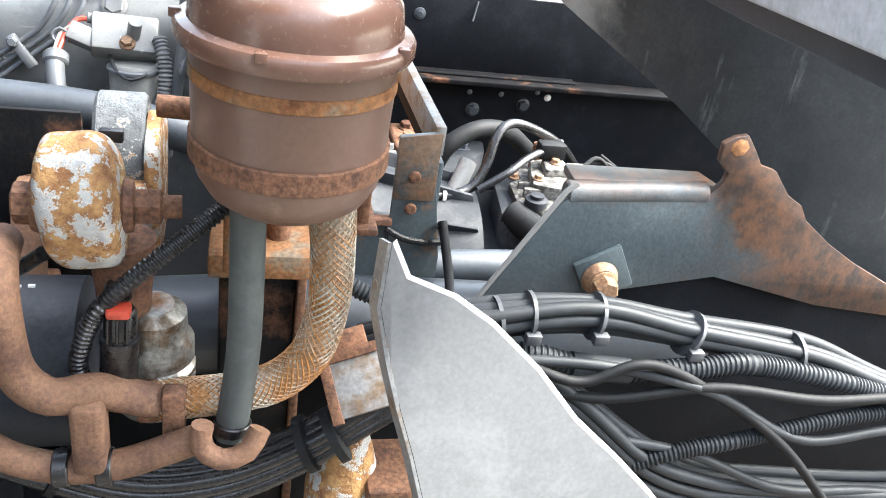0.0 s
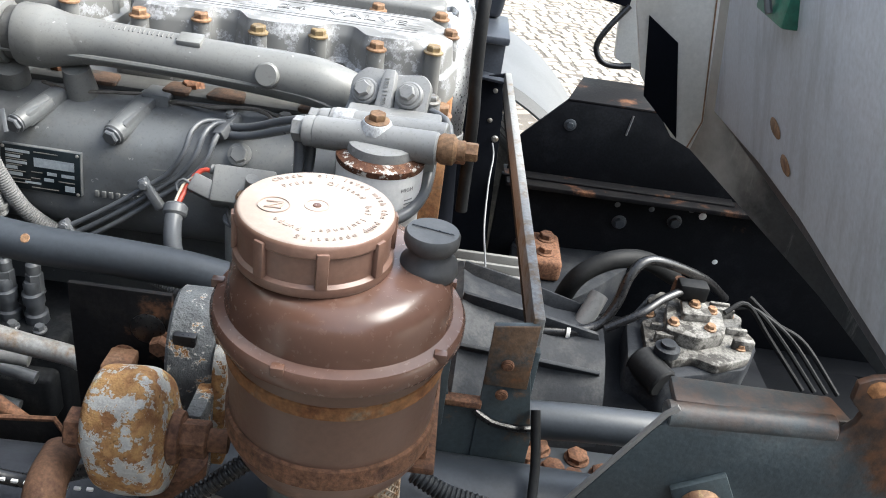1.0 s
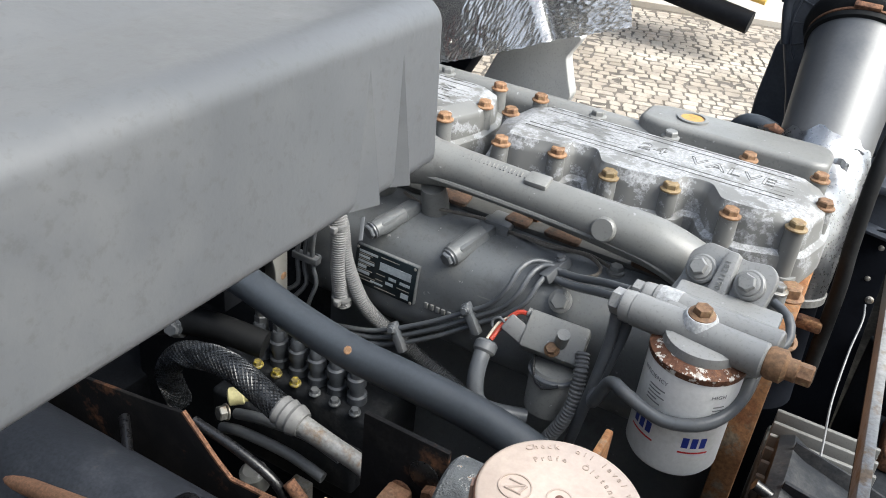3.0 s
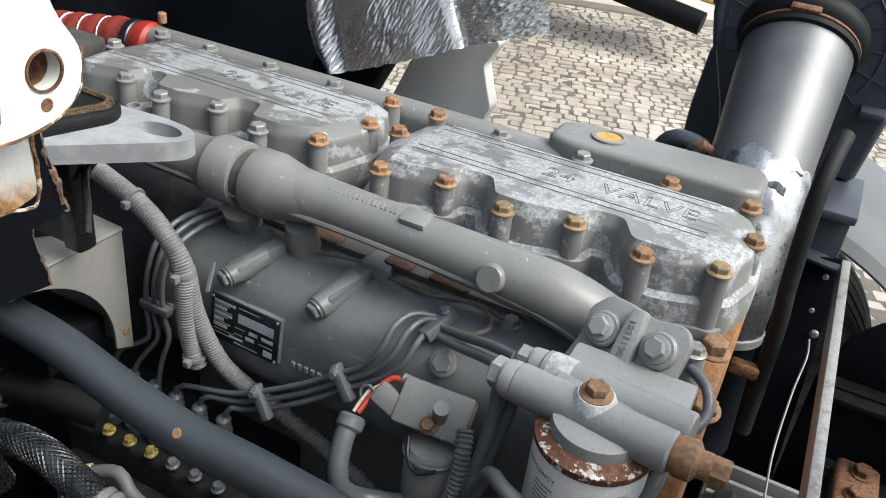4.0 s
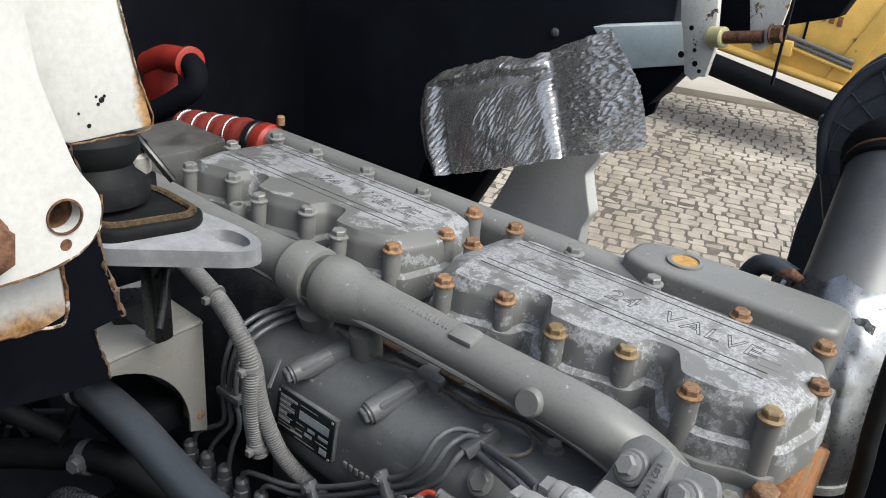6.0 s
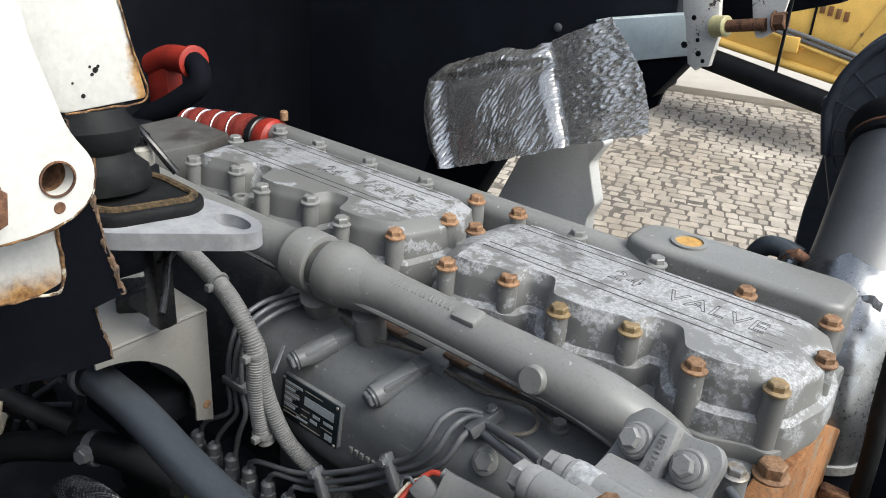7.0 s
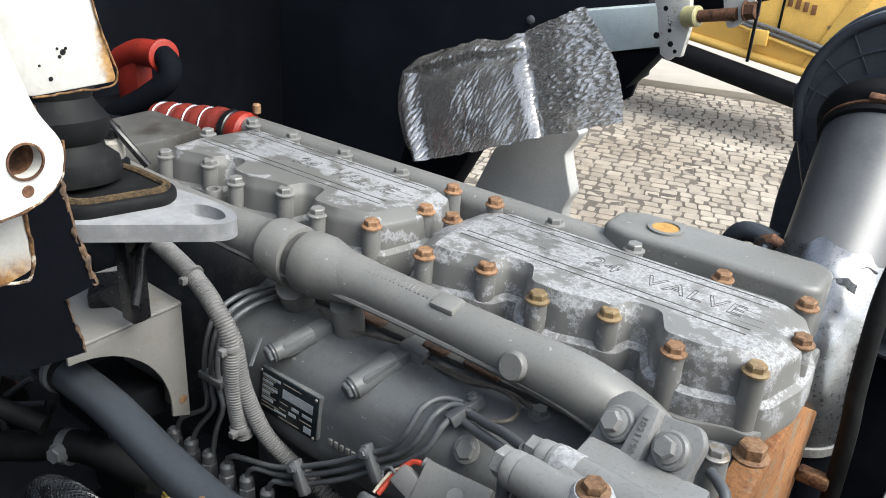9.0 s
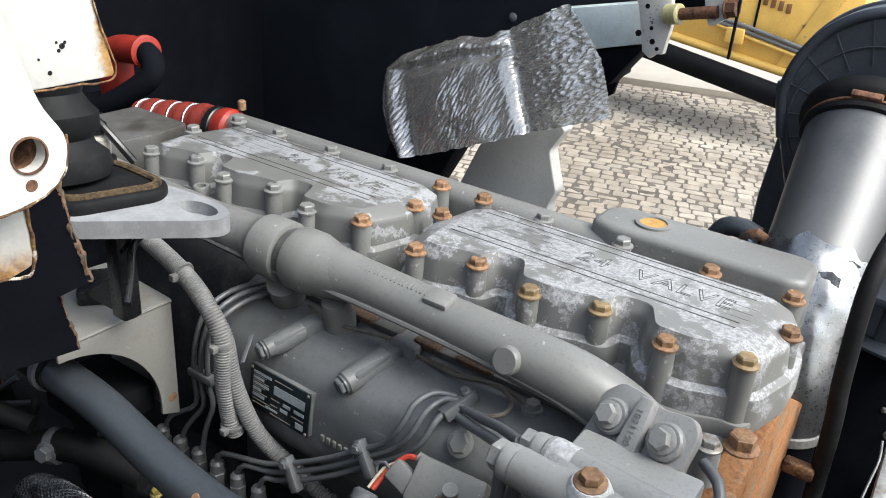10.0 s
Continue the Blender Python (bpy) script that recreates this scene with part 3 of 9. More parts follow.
def tube(points, radius, seg=12, step=0.008, smooth=True, rib=0.0, pitch=0.006):
    """A pipe or cable through points; radius may be a list along them; rib: depth of corrugation."""
    if rib:
        step = pitch / 4
    way = curve_through(points, step) if smooth else [Vector(p) for p in points]
    n = len(way)
    if isinstance(radius, (list, tuple)):
        rs = np.interp(np.linspace(0, len(radius) - 1, n), range(len(radius)), radius)
    else:
        rs = np.full(n, radius)
    verts, faces = [], []
    t0 = (way[1] - way[0]).normalized()
    u = t0.orthogonal().normalized()
    for i, p in enumerate(way):
        t = (way[min(i + 1, n - 1)] - way[max(i - 1, 0)]).normalized()
        u = (u - t * u.dot(t)).normalized()
        w = t.cross(u)
        r = float(rs[i]) - (rib if rib and i % 4 in (0, 1) else 0)
        for k in range(seg):
            a = 2 * math.pi * k / seg
            verts.append(p + r * (math.cos(a) * u + math.sin(a) * w))
    for i in range(n - 1):
        for k in range(seg):
            a, b = i * seg + k, i * seg + (k + 1) % seg
            faces.append((a, b, b + seg, a + seg))
    faces.append(tuple(range(seg)))
    faces.append(tuple(range((n - 1) * seg, n * seg)))
    me = bpy.data.meshes.new("tube")
    me.from_pydata(verts, [], faces)
    bm = bmesh.new()
    bm.from_mesh(me)
    bpy.data.meshes.remove(me)
    return bm


def hex_head(at, d=(0, 0, 1), r=0.0095, h=0.008, washer=0.0125):
    """A hexagon bolt head with its flange."""
    spin = random.uniform(0, 1)
    at = Vector(at)
    rot = frame_of(d)
    bm = lathe([(washer, 0), (washer, 0.002), (washer * 0.8, 0.0035)], at, d, 18)
    hexa = bmesh.new()
    rings = []
    for rr, z in ((r, 0.003), (r, h - 0.0015), (r * 0.86, h)):
        rings.append([hexa.verts.new(at + rot @ Vector((rr * math.cos(a + spin), rr * math.sin(a + spin), z))) for a in (k * math.pi / 3 for k in range(6))])
    for a, b in zip(rings, rings[1:]):
        for k in range(6):
            hexa.faces.new((a[k], a[(k + 1) % 6], b[(k + 1) % 6], b[k]))
    hexa.faces.new(rings[-1])
    hexa.faces.new(rings[0])
    return add(bm, hexa)


def ragged(points, radius, rough=0.9, smooth=False):
    """A torn, uneven bead along an edge."""
    bm = tube(points, radius, 7, 0.002)
    for v in bm.verts:
        q = v.co * 160
        v.co += radius * rough * Vector((noise.noise(q), noise.noise(q + Vector((7, 0, 0))), noise.noise(q + Vector((0, 7, 0)))))
    return bm


def words(text, size, depth=0.0004, spacing=1.0, outline=0.0):
    """A bmesh of the built-in font's letters, lying in xy round the origin."""
    cu = bpy.data.curves.new("letters", "FONT")
    cu.body, cu.size, cu.extrude, cu.align_x, cu.align_y, cu.space_character = text, size, depth, "CENTER", "CENTER", spacing
    cu.resolution_u = 3
    if outline:
        cu.fill_mode, cu.bevel_depth, cu.bevel_resolution, cu.extrude = "NONE", outline, 0, 0.0
    ob = bpy.data.objects.new("letters", cu)
    scene.collection.objects.link(ob)
    bpy.context.view_layer.update()
    me = bpy.data.meshes.new_from_object(ob.evaluated_get(bpy.context.evaluated_depsgraph_get()))
    bm = bmesh.new()
    bm.from_mesh(me)
    bpy.data.objects.remove(ob)
    bpy.data.curves.remove(cu)
    bpy.data.meshes.remove(me)
    return bm


def moved(bm, m):
    bmesh.ops.transform(bm, matrix=m, verts=bm.verts)
    return bm


def basis(at, ux, uy):
    """A pose whose x runs along ux and whose z stands on the plane of ux and uy."""
    x = Vector(ux).normalized()
    z = x.cross(Vector(uy)).normalized()
    y = z.cross(x)
    return Matrix.Translation(at) @ Matrix((x, y, z)).transposed().to_4x4()


def offset(outline, d):
    """The closed outline moved outward by d (counter-clockwise outlines)."""
    out, n = [], len(outline)
    for i in range(n):
        p, a, b = Vector(outline[i]), Vector(outline[i - 1]), Vector(outline[(i + 1) % n])
        e1, e2 = (p - a).normalized(), (b - p).normalized()
        n1, n2 = Vector((e1.y, -e1.x)), Vector((e2.y, -e2.x))
        k = (n1 + n2)
        k = k / max(0.35, 1 + n1.dot(n2))
        out.append(tuple(p + d * k))
    return out


def loft(levels):
    """Rings of 3D points, joined and closed at both ends."""
    bm = bmesh.new()
    rings = [[bm.verts.new(p) for p in ring] for ring in levels]
    n = len(rings[0])
    for a, b in zip(rings, rings[1:]):
        for k in range(n):
            bm.faces.new((a[k], a[(k + 1) % n], b[(k + 1) % n], b[k]))
    bm.faces.new(rings[0])
    bm.faces.new(rings[-1])
    return bm


def rounded(outline, r, n=4):
    """The outline with its corners cut round."""
    out, m = [], len(outline)
    for i in range(m):
        p, a, b = Vector(outline[i]), Vector(outline[i - 1]), Vector(outline[(i + 1) % m])
        rr = min(r, (a - p).length * 0.45, (b - p).length * 0.45)
        p0, p1 = p + (a - p).normalized() * rr, p + (b - p).normalized() * rr
        for k in range(n + 1):
            t = k / n
            out.append(tuple((1 - t) ** 2 * p0 + 2 * t * (1 - t) * p + t * t * p1))
    return out


# ---- engine ----
TOP = 1.2085
FLANGE = 1.135


def valve_cover(dx, rusty):
    x = lambda v: v + dx
    cover = thing("valve_cover", (x(-0.19), 0.08, 1.118), "grey painted cast valve cover, paint flaked to bare aluminium" if rusty else
                  "grey painted cast valve cover, flaked in ragged patches on top", "engine cover", "valve covers on the engine")
    near = [(-0.392, -0.002), (-0.385, -0.015), (-0.350, -0.016), (-0.316, -0.004), (-0.294, -0.002), (-0.288, 0.024), (-0.262, 0.026), (-0.244, -0.010), (-0.236, -0.015),
            (-0.200, -0.016), (-0.166, -0.004), (-0.143, -0.002), (-0.137, 0.024), (-0.111, 0.026), (-0.094, -0.010), (-0.086, -0.016), (-0.050, -0.016), (-0.014, -0.002), (0.010, 0.008)]
    far = [(0.024, 0.060), (0.024, 0.110), (0.006, 0.154), (-0.03, 0.157), (-0.37, 0.157), (-0.402, 0.148), (-0.408, 0.060)]
    outline = rounded([(x(a), b) for a, b in near + far], 0.007, 3)
    flange = rounded([(x(a), b) for a, b in
                      [(-0.404, -0.03), (-0.33, -0.032), (-0.3, -0.014), (-0.262, -0.016), (-0.235, -0.033), (-0.2, -0.033), (-0.16, -0.014), (-0.115, -0.016),
                       (-0.09, -0.033), (-0.045, -0.033), (-0.012, -0.016), (0.014, -0.014), (0.034, 0.06), (0.034, 0.11), (0.016, 0.182), (-0.415, 0.182), (-0.42, 0.03)]], 0.01, 3)
    rings = [[(a, b, z) for a, b in offset(outline, d)] for z, d in ((1.126, 0.012), (1.155, 0.011), (1.159, 0.010), (1.164, 0.003), (1.190, 0.0), (1.1965, -0.001), (1.1985, -0.0025))]
    mid_x = x(-0.192)
    for z, d, pinch in ((1.2065, -0.0045, 0.019), (TOP, -0.0055, 0.022)):
        rings.append([(a - math.copysign(pinch * min(1.0, max(0.0, (abs(a - mid_x) - 0.15) / 0.06)), a - mid_x), b, z) for a, b in offset(outline, d)])
    # the top falls slightly toward the far side
    rings = [[(a, b, z - 0.068 * (b + 0.016) * max(0.0, (z - 1.164) / (TOP - 1.164))) for a, b, z in ring] for ring in rings]
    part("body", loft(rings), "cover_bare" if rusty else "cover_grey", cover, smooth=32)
    part("flange", prism(flange, 1.116, FLANGE, 0.003), "engine_grey", cover)
    part("gasket", prism(offset(flange, -0.004), 1.1135, 1.116, 0), "black_plastic", cover)
    # raised lines and writing on the top
    face = basis((x(0), 0.046, TOP - 0.0042), (1, 0, 0), (0, 1, -0.068))
    for y0, xa, xb in ((-0.0023, -0.368, -0.0255), (0.0117, -0.368, -0.0255), (0.0832, -0.372, -0.028), (0.0992, -0.372, -0.028)):
        part("groove_line", box(xa, xb, y0 - 0.0008, y0 + 0.0008, -0.002, 0.0004, 0, face), "cast_line", cover)
    for text, xa, xb in (("24", -0.203, 0), ("VALVE", -0.098, 0)):
        part("lettering", moved(words(text, 0.040, 0.0, 1.08, 0.00045), face @ pose(xa, 0.047, 0.0002) @ Matrix.Diagonal((0.92, 1.0, 1, 1))), "cast_line", cover, "cast outline lettering, " + text)
    for k in range(3):
        part("cast_bar", box(-0.345 + 0.012 * k, -0.273 + 0.012 * k, 0.0355 + 0.017 * k, 0.0363 + 0.017 * k, -0.002, 0.0003, 0, face), "cover_side", cover)
    for xa, xb, ya in ((-0.045, -0.018, 0.024), (-0.045, -0.018, 0.040), (-0.045, -0.018, 0.056), (-0.27, -0.235, 0.024), (-0.262, -0.23, 0.04)):
        part("cast_bar", box(xa, xb, ya, ya + 0.0008, -0.002, 0.0003, 0, face), "cover_side", cover)
    spots = [(-0.373, -0.02), (-0.301, 0.0), (-0.223, -0.02), (-0.15, 0.0), (-0.072, -0.02), (0.0, 0.0), (0.019, 0.083), (0.002, 0.166),
             (-0.40, 0.167), (-0.309, 0.167), (-0.2, 0.167), (-0.091, 0.167), (-0.41, 0.085)]
    for k, (a, b) in enumerate(spots):
        high = 1.194
        sleeve = part("bolt_sleeve", rod((x(a), b, FLANGE - 0.002), (x(a), b, high), 0.0125, 0.011, 20, 0.001), "cover_side" if rusty else "engine_grey", cover)
        rust = rusty or k in (5, 6, 7)
        part("bolt", hex_head((x(a), b, high), r=0.0098, h=0.0105, washer=0.013), ("gold_bolt" if k in (2, 3, 5) and rusty else "rust_bolt") if rust and k not in (9, 10, 11 if dx else 99) else "engine_grey", sleeve,
             "rusty hexagon bolt" if rust else "grey painted hexagon bolt")
    if not rusty:
        part("dowel_sleeve", lathe([(0.0125, 1.13), (0.012, 1.176), (0.0105, 1.178), (0.006, 1.178), (0.006, 1.165)], (x(-0.262), -0.026, 0), seg=20), "engine_grey", cover, "hollow dowel sleeve")
    return cover


valve_cover(0.0, True)
valve_cover(-0.47, False)

block = thing("engine_block", (-0.4, 0.05, 0.45), "grey painted cast-iron truck engine block with bolted side covers", "engine")
side = [(-0.06, 1.118), (-0.085, 1.108), (-0.128, 1.096), (-0.150, 1.078), (-0.160, 1.05), (-0.165, 0.985), (-0.15, 0.955), (-0.10, 0.94), (-0.10, 0.45), (0.26, 0.45), (0.26, 1.0), (0.2, 1.05), (0.2, 1.118)]
part("side_cover", prism(rounded([(a, b) for a, b in side], 0.015, 4), -0.58, 0.004, 0.002, "x"), "block_grey", block)
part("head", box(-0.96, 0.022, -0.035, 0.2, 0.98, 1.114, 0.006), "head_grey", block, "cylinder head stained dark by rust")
# near-black colour on the front case stands in for the recess's shade
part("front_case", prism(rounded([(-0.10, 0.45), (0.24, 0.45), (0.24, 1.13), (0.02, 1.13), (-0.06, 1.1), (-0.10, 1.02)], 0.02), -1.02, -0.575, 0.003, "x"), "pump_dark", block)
part("rear_plate", prism(rounded([(-0.18, 0.45), (0.26, 0.45), (0.26, 1.02), (0.1, 1.118), (-0.04, 1.118), (-0.12, 1.09), (-0.175, 1.0)], 0.02), 0.006, 0.034, 0.003, "x"), "rust_face", block, "bare rusty rear flange of the block")
part("flange_bolt", hex_head((0.018, -0.018, 1.117), r=0.0135, h=0.016, washer=0.0175), "rust_bolt", block, "large rusty hexagon bolt")
part("flange_bolt", hex_head((0.03, -0.09, 1.10), (0, -0.3, 1), r=0.012, h=0.012, washer=0.015), "rust_bolt", block)


def stub(bm_mat, parent, at, back, r, label="", hexr=0.010):
    """A cast boss with a bolt in its near end."""
    b = part("boss", rod(Vector(at) + (Vector(back) - Vector(at)) * 1.35, at, r * 1.15, r, 20, 0.002), bm_mat, parent)
    d = Vector(at) - Vector(back)
    turned = Matrix.Translation(Vector(at) - d * 0.12) @ frame_of(-d).to_4x4()
    part("boss_web", box(-r * 0.95, r * 0.95, -r * 0.9, r * 0.9, d.length * 0.12, d.length * 1.9, 0.004, turned), bm_mat, parent)
    part("boss_bolt", hex_head(at, d, r=hexr, h=0.008, washer=hexr * 1.15), "line_grey" if not label else bm_mat, b, label)


stub("block_grey", block, (-0.363, -0.152, 1.087), (-0.351, -0.112, 1.098), 0.0135)
stub("block_grey", block, (-0.470, -0.165, 1.092), (-0.458, -0.13, 1.10), 0.011)
part("plug_bolt", hex_head((-0.212, -0.150, 1.084), (-0.1, -1, 0.75), r=0.0115, h=0.006, washer=0.0145), "engine_grey", block, "grey painted plug")
part("boss_block", box(-0.35, -0.315, -0.092, -0.055, 1.09, 1.121, 0.004), "block_grey", block)
for k in range(7):
    part("cast_mark", box(-0.385 + 0.0085 * k, -0.380 + 0.0085 * k, -0.1652, -0.16, 1.008, 1.016, 0.0004), "engine_grey", block)
part("cast_loop", tube([(-0.315, -0.159, 1.03), (-0.29, -0.159, 1.03), (-0.285, -0.158, 1.04), (-0.29, -0.1565, 1.052), (-0.315, -0.1565, 1.052)], 0.0022, 8), "engine_grey", block)
# openings under the pipe, with rusty exhaust studs and unions
for a in (-0.47, -0.30, -0.135):
    part("rusty_stud", hex_head((a, -0.045, 1.118), (0, -0.35, 1), r=0.011, h=0.012, washer=0.016), "rust", block, "rusty hexagon stud")
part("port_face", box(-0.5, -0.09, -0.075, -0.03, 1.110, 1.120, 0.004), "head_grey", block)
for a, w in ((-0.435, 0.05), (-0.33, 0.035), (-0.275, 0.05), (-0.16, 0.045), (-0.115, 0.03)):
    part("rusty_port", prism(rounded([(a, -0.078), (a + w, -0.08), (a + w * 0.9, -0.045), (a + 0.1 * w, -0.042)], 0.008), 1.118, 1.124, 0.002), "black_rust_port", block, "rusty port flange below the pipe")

plate = thing("data_plate", (-0.452, -0.165, 0.985), "black data plate with silver fields riveted to the block", "nameplate")
pm = basis((-0.447, -0.166, 1.035), (0.09, -0.002, -0.0005), (0, 0.12, 1)) @ Matrix.Diagonal((0.97, 0.79, 1, 1))
part("sheet", box(-0.049, 0.049, -0.0345, 0.0345, -0.001, 0.0012, 0.0008, pm), "plate_black", plate)
for k, (a, b, w, h) in enumerate([(-0.043, 0.026, 0.03, 0.004), (-0.043, 0.017, 0.018, 0.004), (-0.043, 0.008, 0.026, 0.004), (-0.043, -0.001, 0.014, 0.005), (-0.043, -0.011, 0.02, 0.005),
                                  (-0.008, 0.012, 0.05, 0.014), (0.008, -0.004, 0.012, 0.005), (0.026, -0.004, 0.016, 0.005), (0.004, -0.014, 0.012, 0.005), (0.03, -0.024, 0.012, 0.009), (-0.02, -0.022, 0.02, 0.003), (-0.043, 0.0215, 0.022, 0.0012), (-0.043, 0.0125, 0.026, 0.0012), (-0.043, 0.0035, 0.02, 0.0012), (-0.043, -0.006, 0.024, 0.0012), (-0.043, -0.018, 0.03, 0.0012), (-0.043, -0.024, 0.026, 0.0012), (-0.008, 0.028, 0.03, 0.0014), (-0.012, -0.004, 0.014, 0.0012), (-0.012, -0.014, 0.011, 0.0012), (0.022, -0.014, 0.02, 0.0012), (-0.012, -0.029, 0.034, 0.0012)]):
    part("field", box(a, a + w, b - h / 2, b + h / 2, 0.001, 0.0017, 0, pm), "plate_silver" if h > 0.002 else "line_pale", plate)
for a, b in ((-0.046, 0.031), (0.046, 0.031), (0.046, -0.031), (-0.046, -0.031)):
    part("rivet", lathe([(0.0022, 0), (0.002, 0.001), (0.0008, 0.0016)], pm @ Vector((a, b, 0.001)), pm.to_3x3() @ Vector((0, 0, 1)), 10), "zinc_bolt", plate)
part("backing", box(-0.0495, 0.0495, -0.035, 0.035, -0.012, -0.0012, 0.002, pm), "block_grey", plate)

pipe = thing("coolant_pipe", (-0.4, -0.09, 1.128), "thick grey cast coolant pipe with a cuff joint", "pipe")
part("rear_section", tube([(-0.455, -0.091, 1.176), (-0.40, -0.090, 1.1765), (-0.30, -0.090, 1.174), (-0.17, -0.090, 1.168), (-0.125, -0.087, 1.162), (-0.085, -0.077, 1.143), (-0.062, -0.064, 1.118), (-0.055, -0.055, 1.09)],
                           [0.031, 0.0268, 0.0262, 0.0262, 0.028, 0.030, 0.031, 0.031], 28, 0.01), "engine_grey", pipe)
part("front_section", tube([(-0.99, -0.05, 1.15), (-0.9, -0.065, 1.16), (-0.75, -0.08, 1.168), (-0.60, -0.09, 1.174), (-0.515, -0.091, 1.175)], [0.032, 0.029, 0.027, 0.027, 0.031], 28, 0.012), "engine_grey", pipe)
part("cuff", lathe([(0.0275, -0.045), (0.0300, -0.022), (0.0335, -0.009), (0.0368, -0.005), (0.0372, 0.0), (0.0372, 0.029), (0.0362, 0.032), (0.031, 0.033)], (-0.535, -0.091, 1.175), (1, 0, 0), 44), "engine_grey", pipe, smooth=26)
part("cuff", lathe([(0.031, 0.0), (0.0365, 0.001), (0.0376, 0.004), (0.0376, 0.027), (0.0362, 0.033), (0.0335, 0.044), (0.0300, 0.060), (0.0268, 0.078)], (-0.488, -0.091, 1.175), (1, 0, 0), 44), "engine_grey", pipe, smooth=26)
part("joint", rod((-0.50, -0.091, 1.175), (-0.484, -0.091, 1.175), 0.0315, seg=36), "head_grey", pipe)
part("seam_rib", tube([(-0.53, -0.119, 1.162), (-0.44, -0.1155, 1.166), (-0.30, -0.1145, 1.164), (-0.17, -0.1145, 1.158), (-0.12, -0.112, 1.148), (-0.085, -0.102, 1.128)], 0.0038, 8), "engine_grey", pipe)
part("seam_rib", tube([(-0.90, -0.090, 1.15), (-0.75, -0.104, 1.158), (-0.60, -0.115, 1.164), (-0.53, -0.118, 1.165)], 0.0038, 8), "engine_grey", pipe)
part("round_boss", rod((-0.188, -0.102, 1.170), (-0.189, -0.124, 1.178), 0.0155, 0.0145, 28, 0.002), "engine_grey", pipe)
part("square_pad", box(-0.015, 0.015, -0.012, 0.012, -0.006, 0.004, 0.003, basis((-0.285, -0.096, 1.198), (1, 0, 0), (0, 1, 0.2))), "engine_grey", pipe)
for k in range(13):
    at = basis((-0.432 + 0.0112 * k, -0.0975, 1.2018 - 0.00015 * k), (1, 0, 0), (0, 1, 0.27))
    for off in (-0.0026, 0.0022):
        part("cast_mark", box(off - 0.0009, off + 0.0009, -0.0042, 0.0042, -0.0015, 0.0007, 0.0004, at), "engine_grey", pipe)
for k in range(2):
    part("cast_mark", box(-0.022, 0.022, -0.0012, 0.0012, -0.001, 0.001, 0.0004, basis((-0.195, -0.094 + 0.009 * k, 1.1962 + 0.0003 * k), (1, 0, 0), (0, 1, 0.15))), "engine_grey", pipe)
part("neck", rod((-0.425, -0.098, 1.145), (-0.425, -0.085, 1.108), 0.016, 0.02, 20), "engine_grey", pipe)
part("neck", rod((-0.505, -0.10, 1.14), (-0.515, -0.075, 1.10), 0.02, 0.022, 20), "engine_grey", pipe)

# unions and thin lines beside the pipe
lines = thing("leak_off_line", (-0.3, -0.08, 1.1), "thin grey steel fuel return line with banjo unions", "fuel line")
for k, (a, b, c) in enumerate(((-0.325, -0.074, 1.096), (-0.172, -0.084, 1.096), (-0.43, -0.07, 1.094))):
    u = part("union", rod((a, b, c - 0.012), (a, b, c + 0.012), 0.0125, 0.0115, 16, 0.001), "engine_grey", lines)
    part("union_bolt", hex_head((a, b, c + 0.012), r=0.009, h=0.009, washer=0.0115), "engine_grey" if k else "zinc_bolt", u)
part("line", tube([(-0.47, -0.092, 1.118), (-0.448, -0.098, 1.116), (-0.427, -0.102, 1.116), (-0.406, -0.097, 1.116), (-0.365, -0.086, 1.116), (-0.345, -0.085, 1.117), (-0.33, -0.08, 1.109)], 0.0024, 8), "return_line", lines)
part("line", tube([(-0.325, -0.08, 1.108), (-0.31, -0.090, 1.114), (-0.29, -0.093, 1.116), (-0.258, -0.095, 1.116), (-0.235, -0.086, 1.116), (-0.206, -0.086, 1.117), (-0.187, -0.1, 1.116), (-0.186, -0.117, 1.114), (-0.199, -0.129, 1.112), (-0.22, -0.129, 1.106)], 0.0024, 8), "return_line", lines)
part("line", tube([(-0.32, -0.079, 1.106), (-0.29, -0.085, 1.112), (-0.26, -0.088, 1.115), (-0.234, -0.087, 1.117), (-0.205, -0.083, 1.117), (-0.178, -0.086, 1.112)], 0.0024, 8), "return_line", lines)

# intake manifold and breather box beyond the covers
man = thing("intake_manifold", (-0.45, 0.24, 1.05), "smooth grey painted cast intake manifold along the head", "manifold")
prof = [(0.184, 1.12), (0.184, 1.178), (0.196, 1.190), (0.222, 1.188), (0.238, 1.172), (0.243, 1.12)]
part("duct", prism(rounded(prof, 0.012), -0.93, -0.03, 0.004, "x"), "engine_grey", man)
part("skirt", box(-0.95, 0.02, 0.17, 0.232, 0.98, 1.119, 0.004), "engine_grey", man)
br = thing("breather_box", (-0.13, 0.232, 1.188), "grey rounded breather box with an open brass-coloured filler hole", "engine cover")
part("body", prism(rounded([(-0.258, 0.196), (-0.225, 0.186), (-0.01, 0.188), (0.008, 0.2), (0.008, 0.258), (-0.01, 0.272), (-0.23, 0.268), (-0.258, 0.25)], 0.012), 1.12, 1.206, 0.009, "z", 4), "engine_grey", br)
part("filler_rim", lathe([(0.018, 0), (0.0225, 0.001), (0.0225, 0.004), (0.0175, 0.0045), (0.0165, 0.001)], (-0.188, 0.229, 1.205), seg=32), "engine_grey", br)
part("filler_seat", rod((-0.188, 0.229, 1.2055), (-0.188, 0.229, 1.2075), 0.0168, seg=32), "oil_gold", br, "brass-brown filler seat")
part("seam", tube([(-0.24, 0.268, 1.19), (-0.1, 0.272, 1.19), (0.0, 0.27, 1.19)], 0.002, 6), "engine_grey", br)

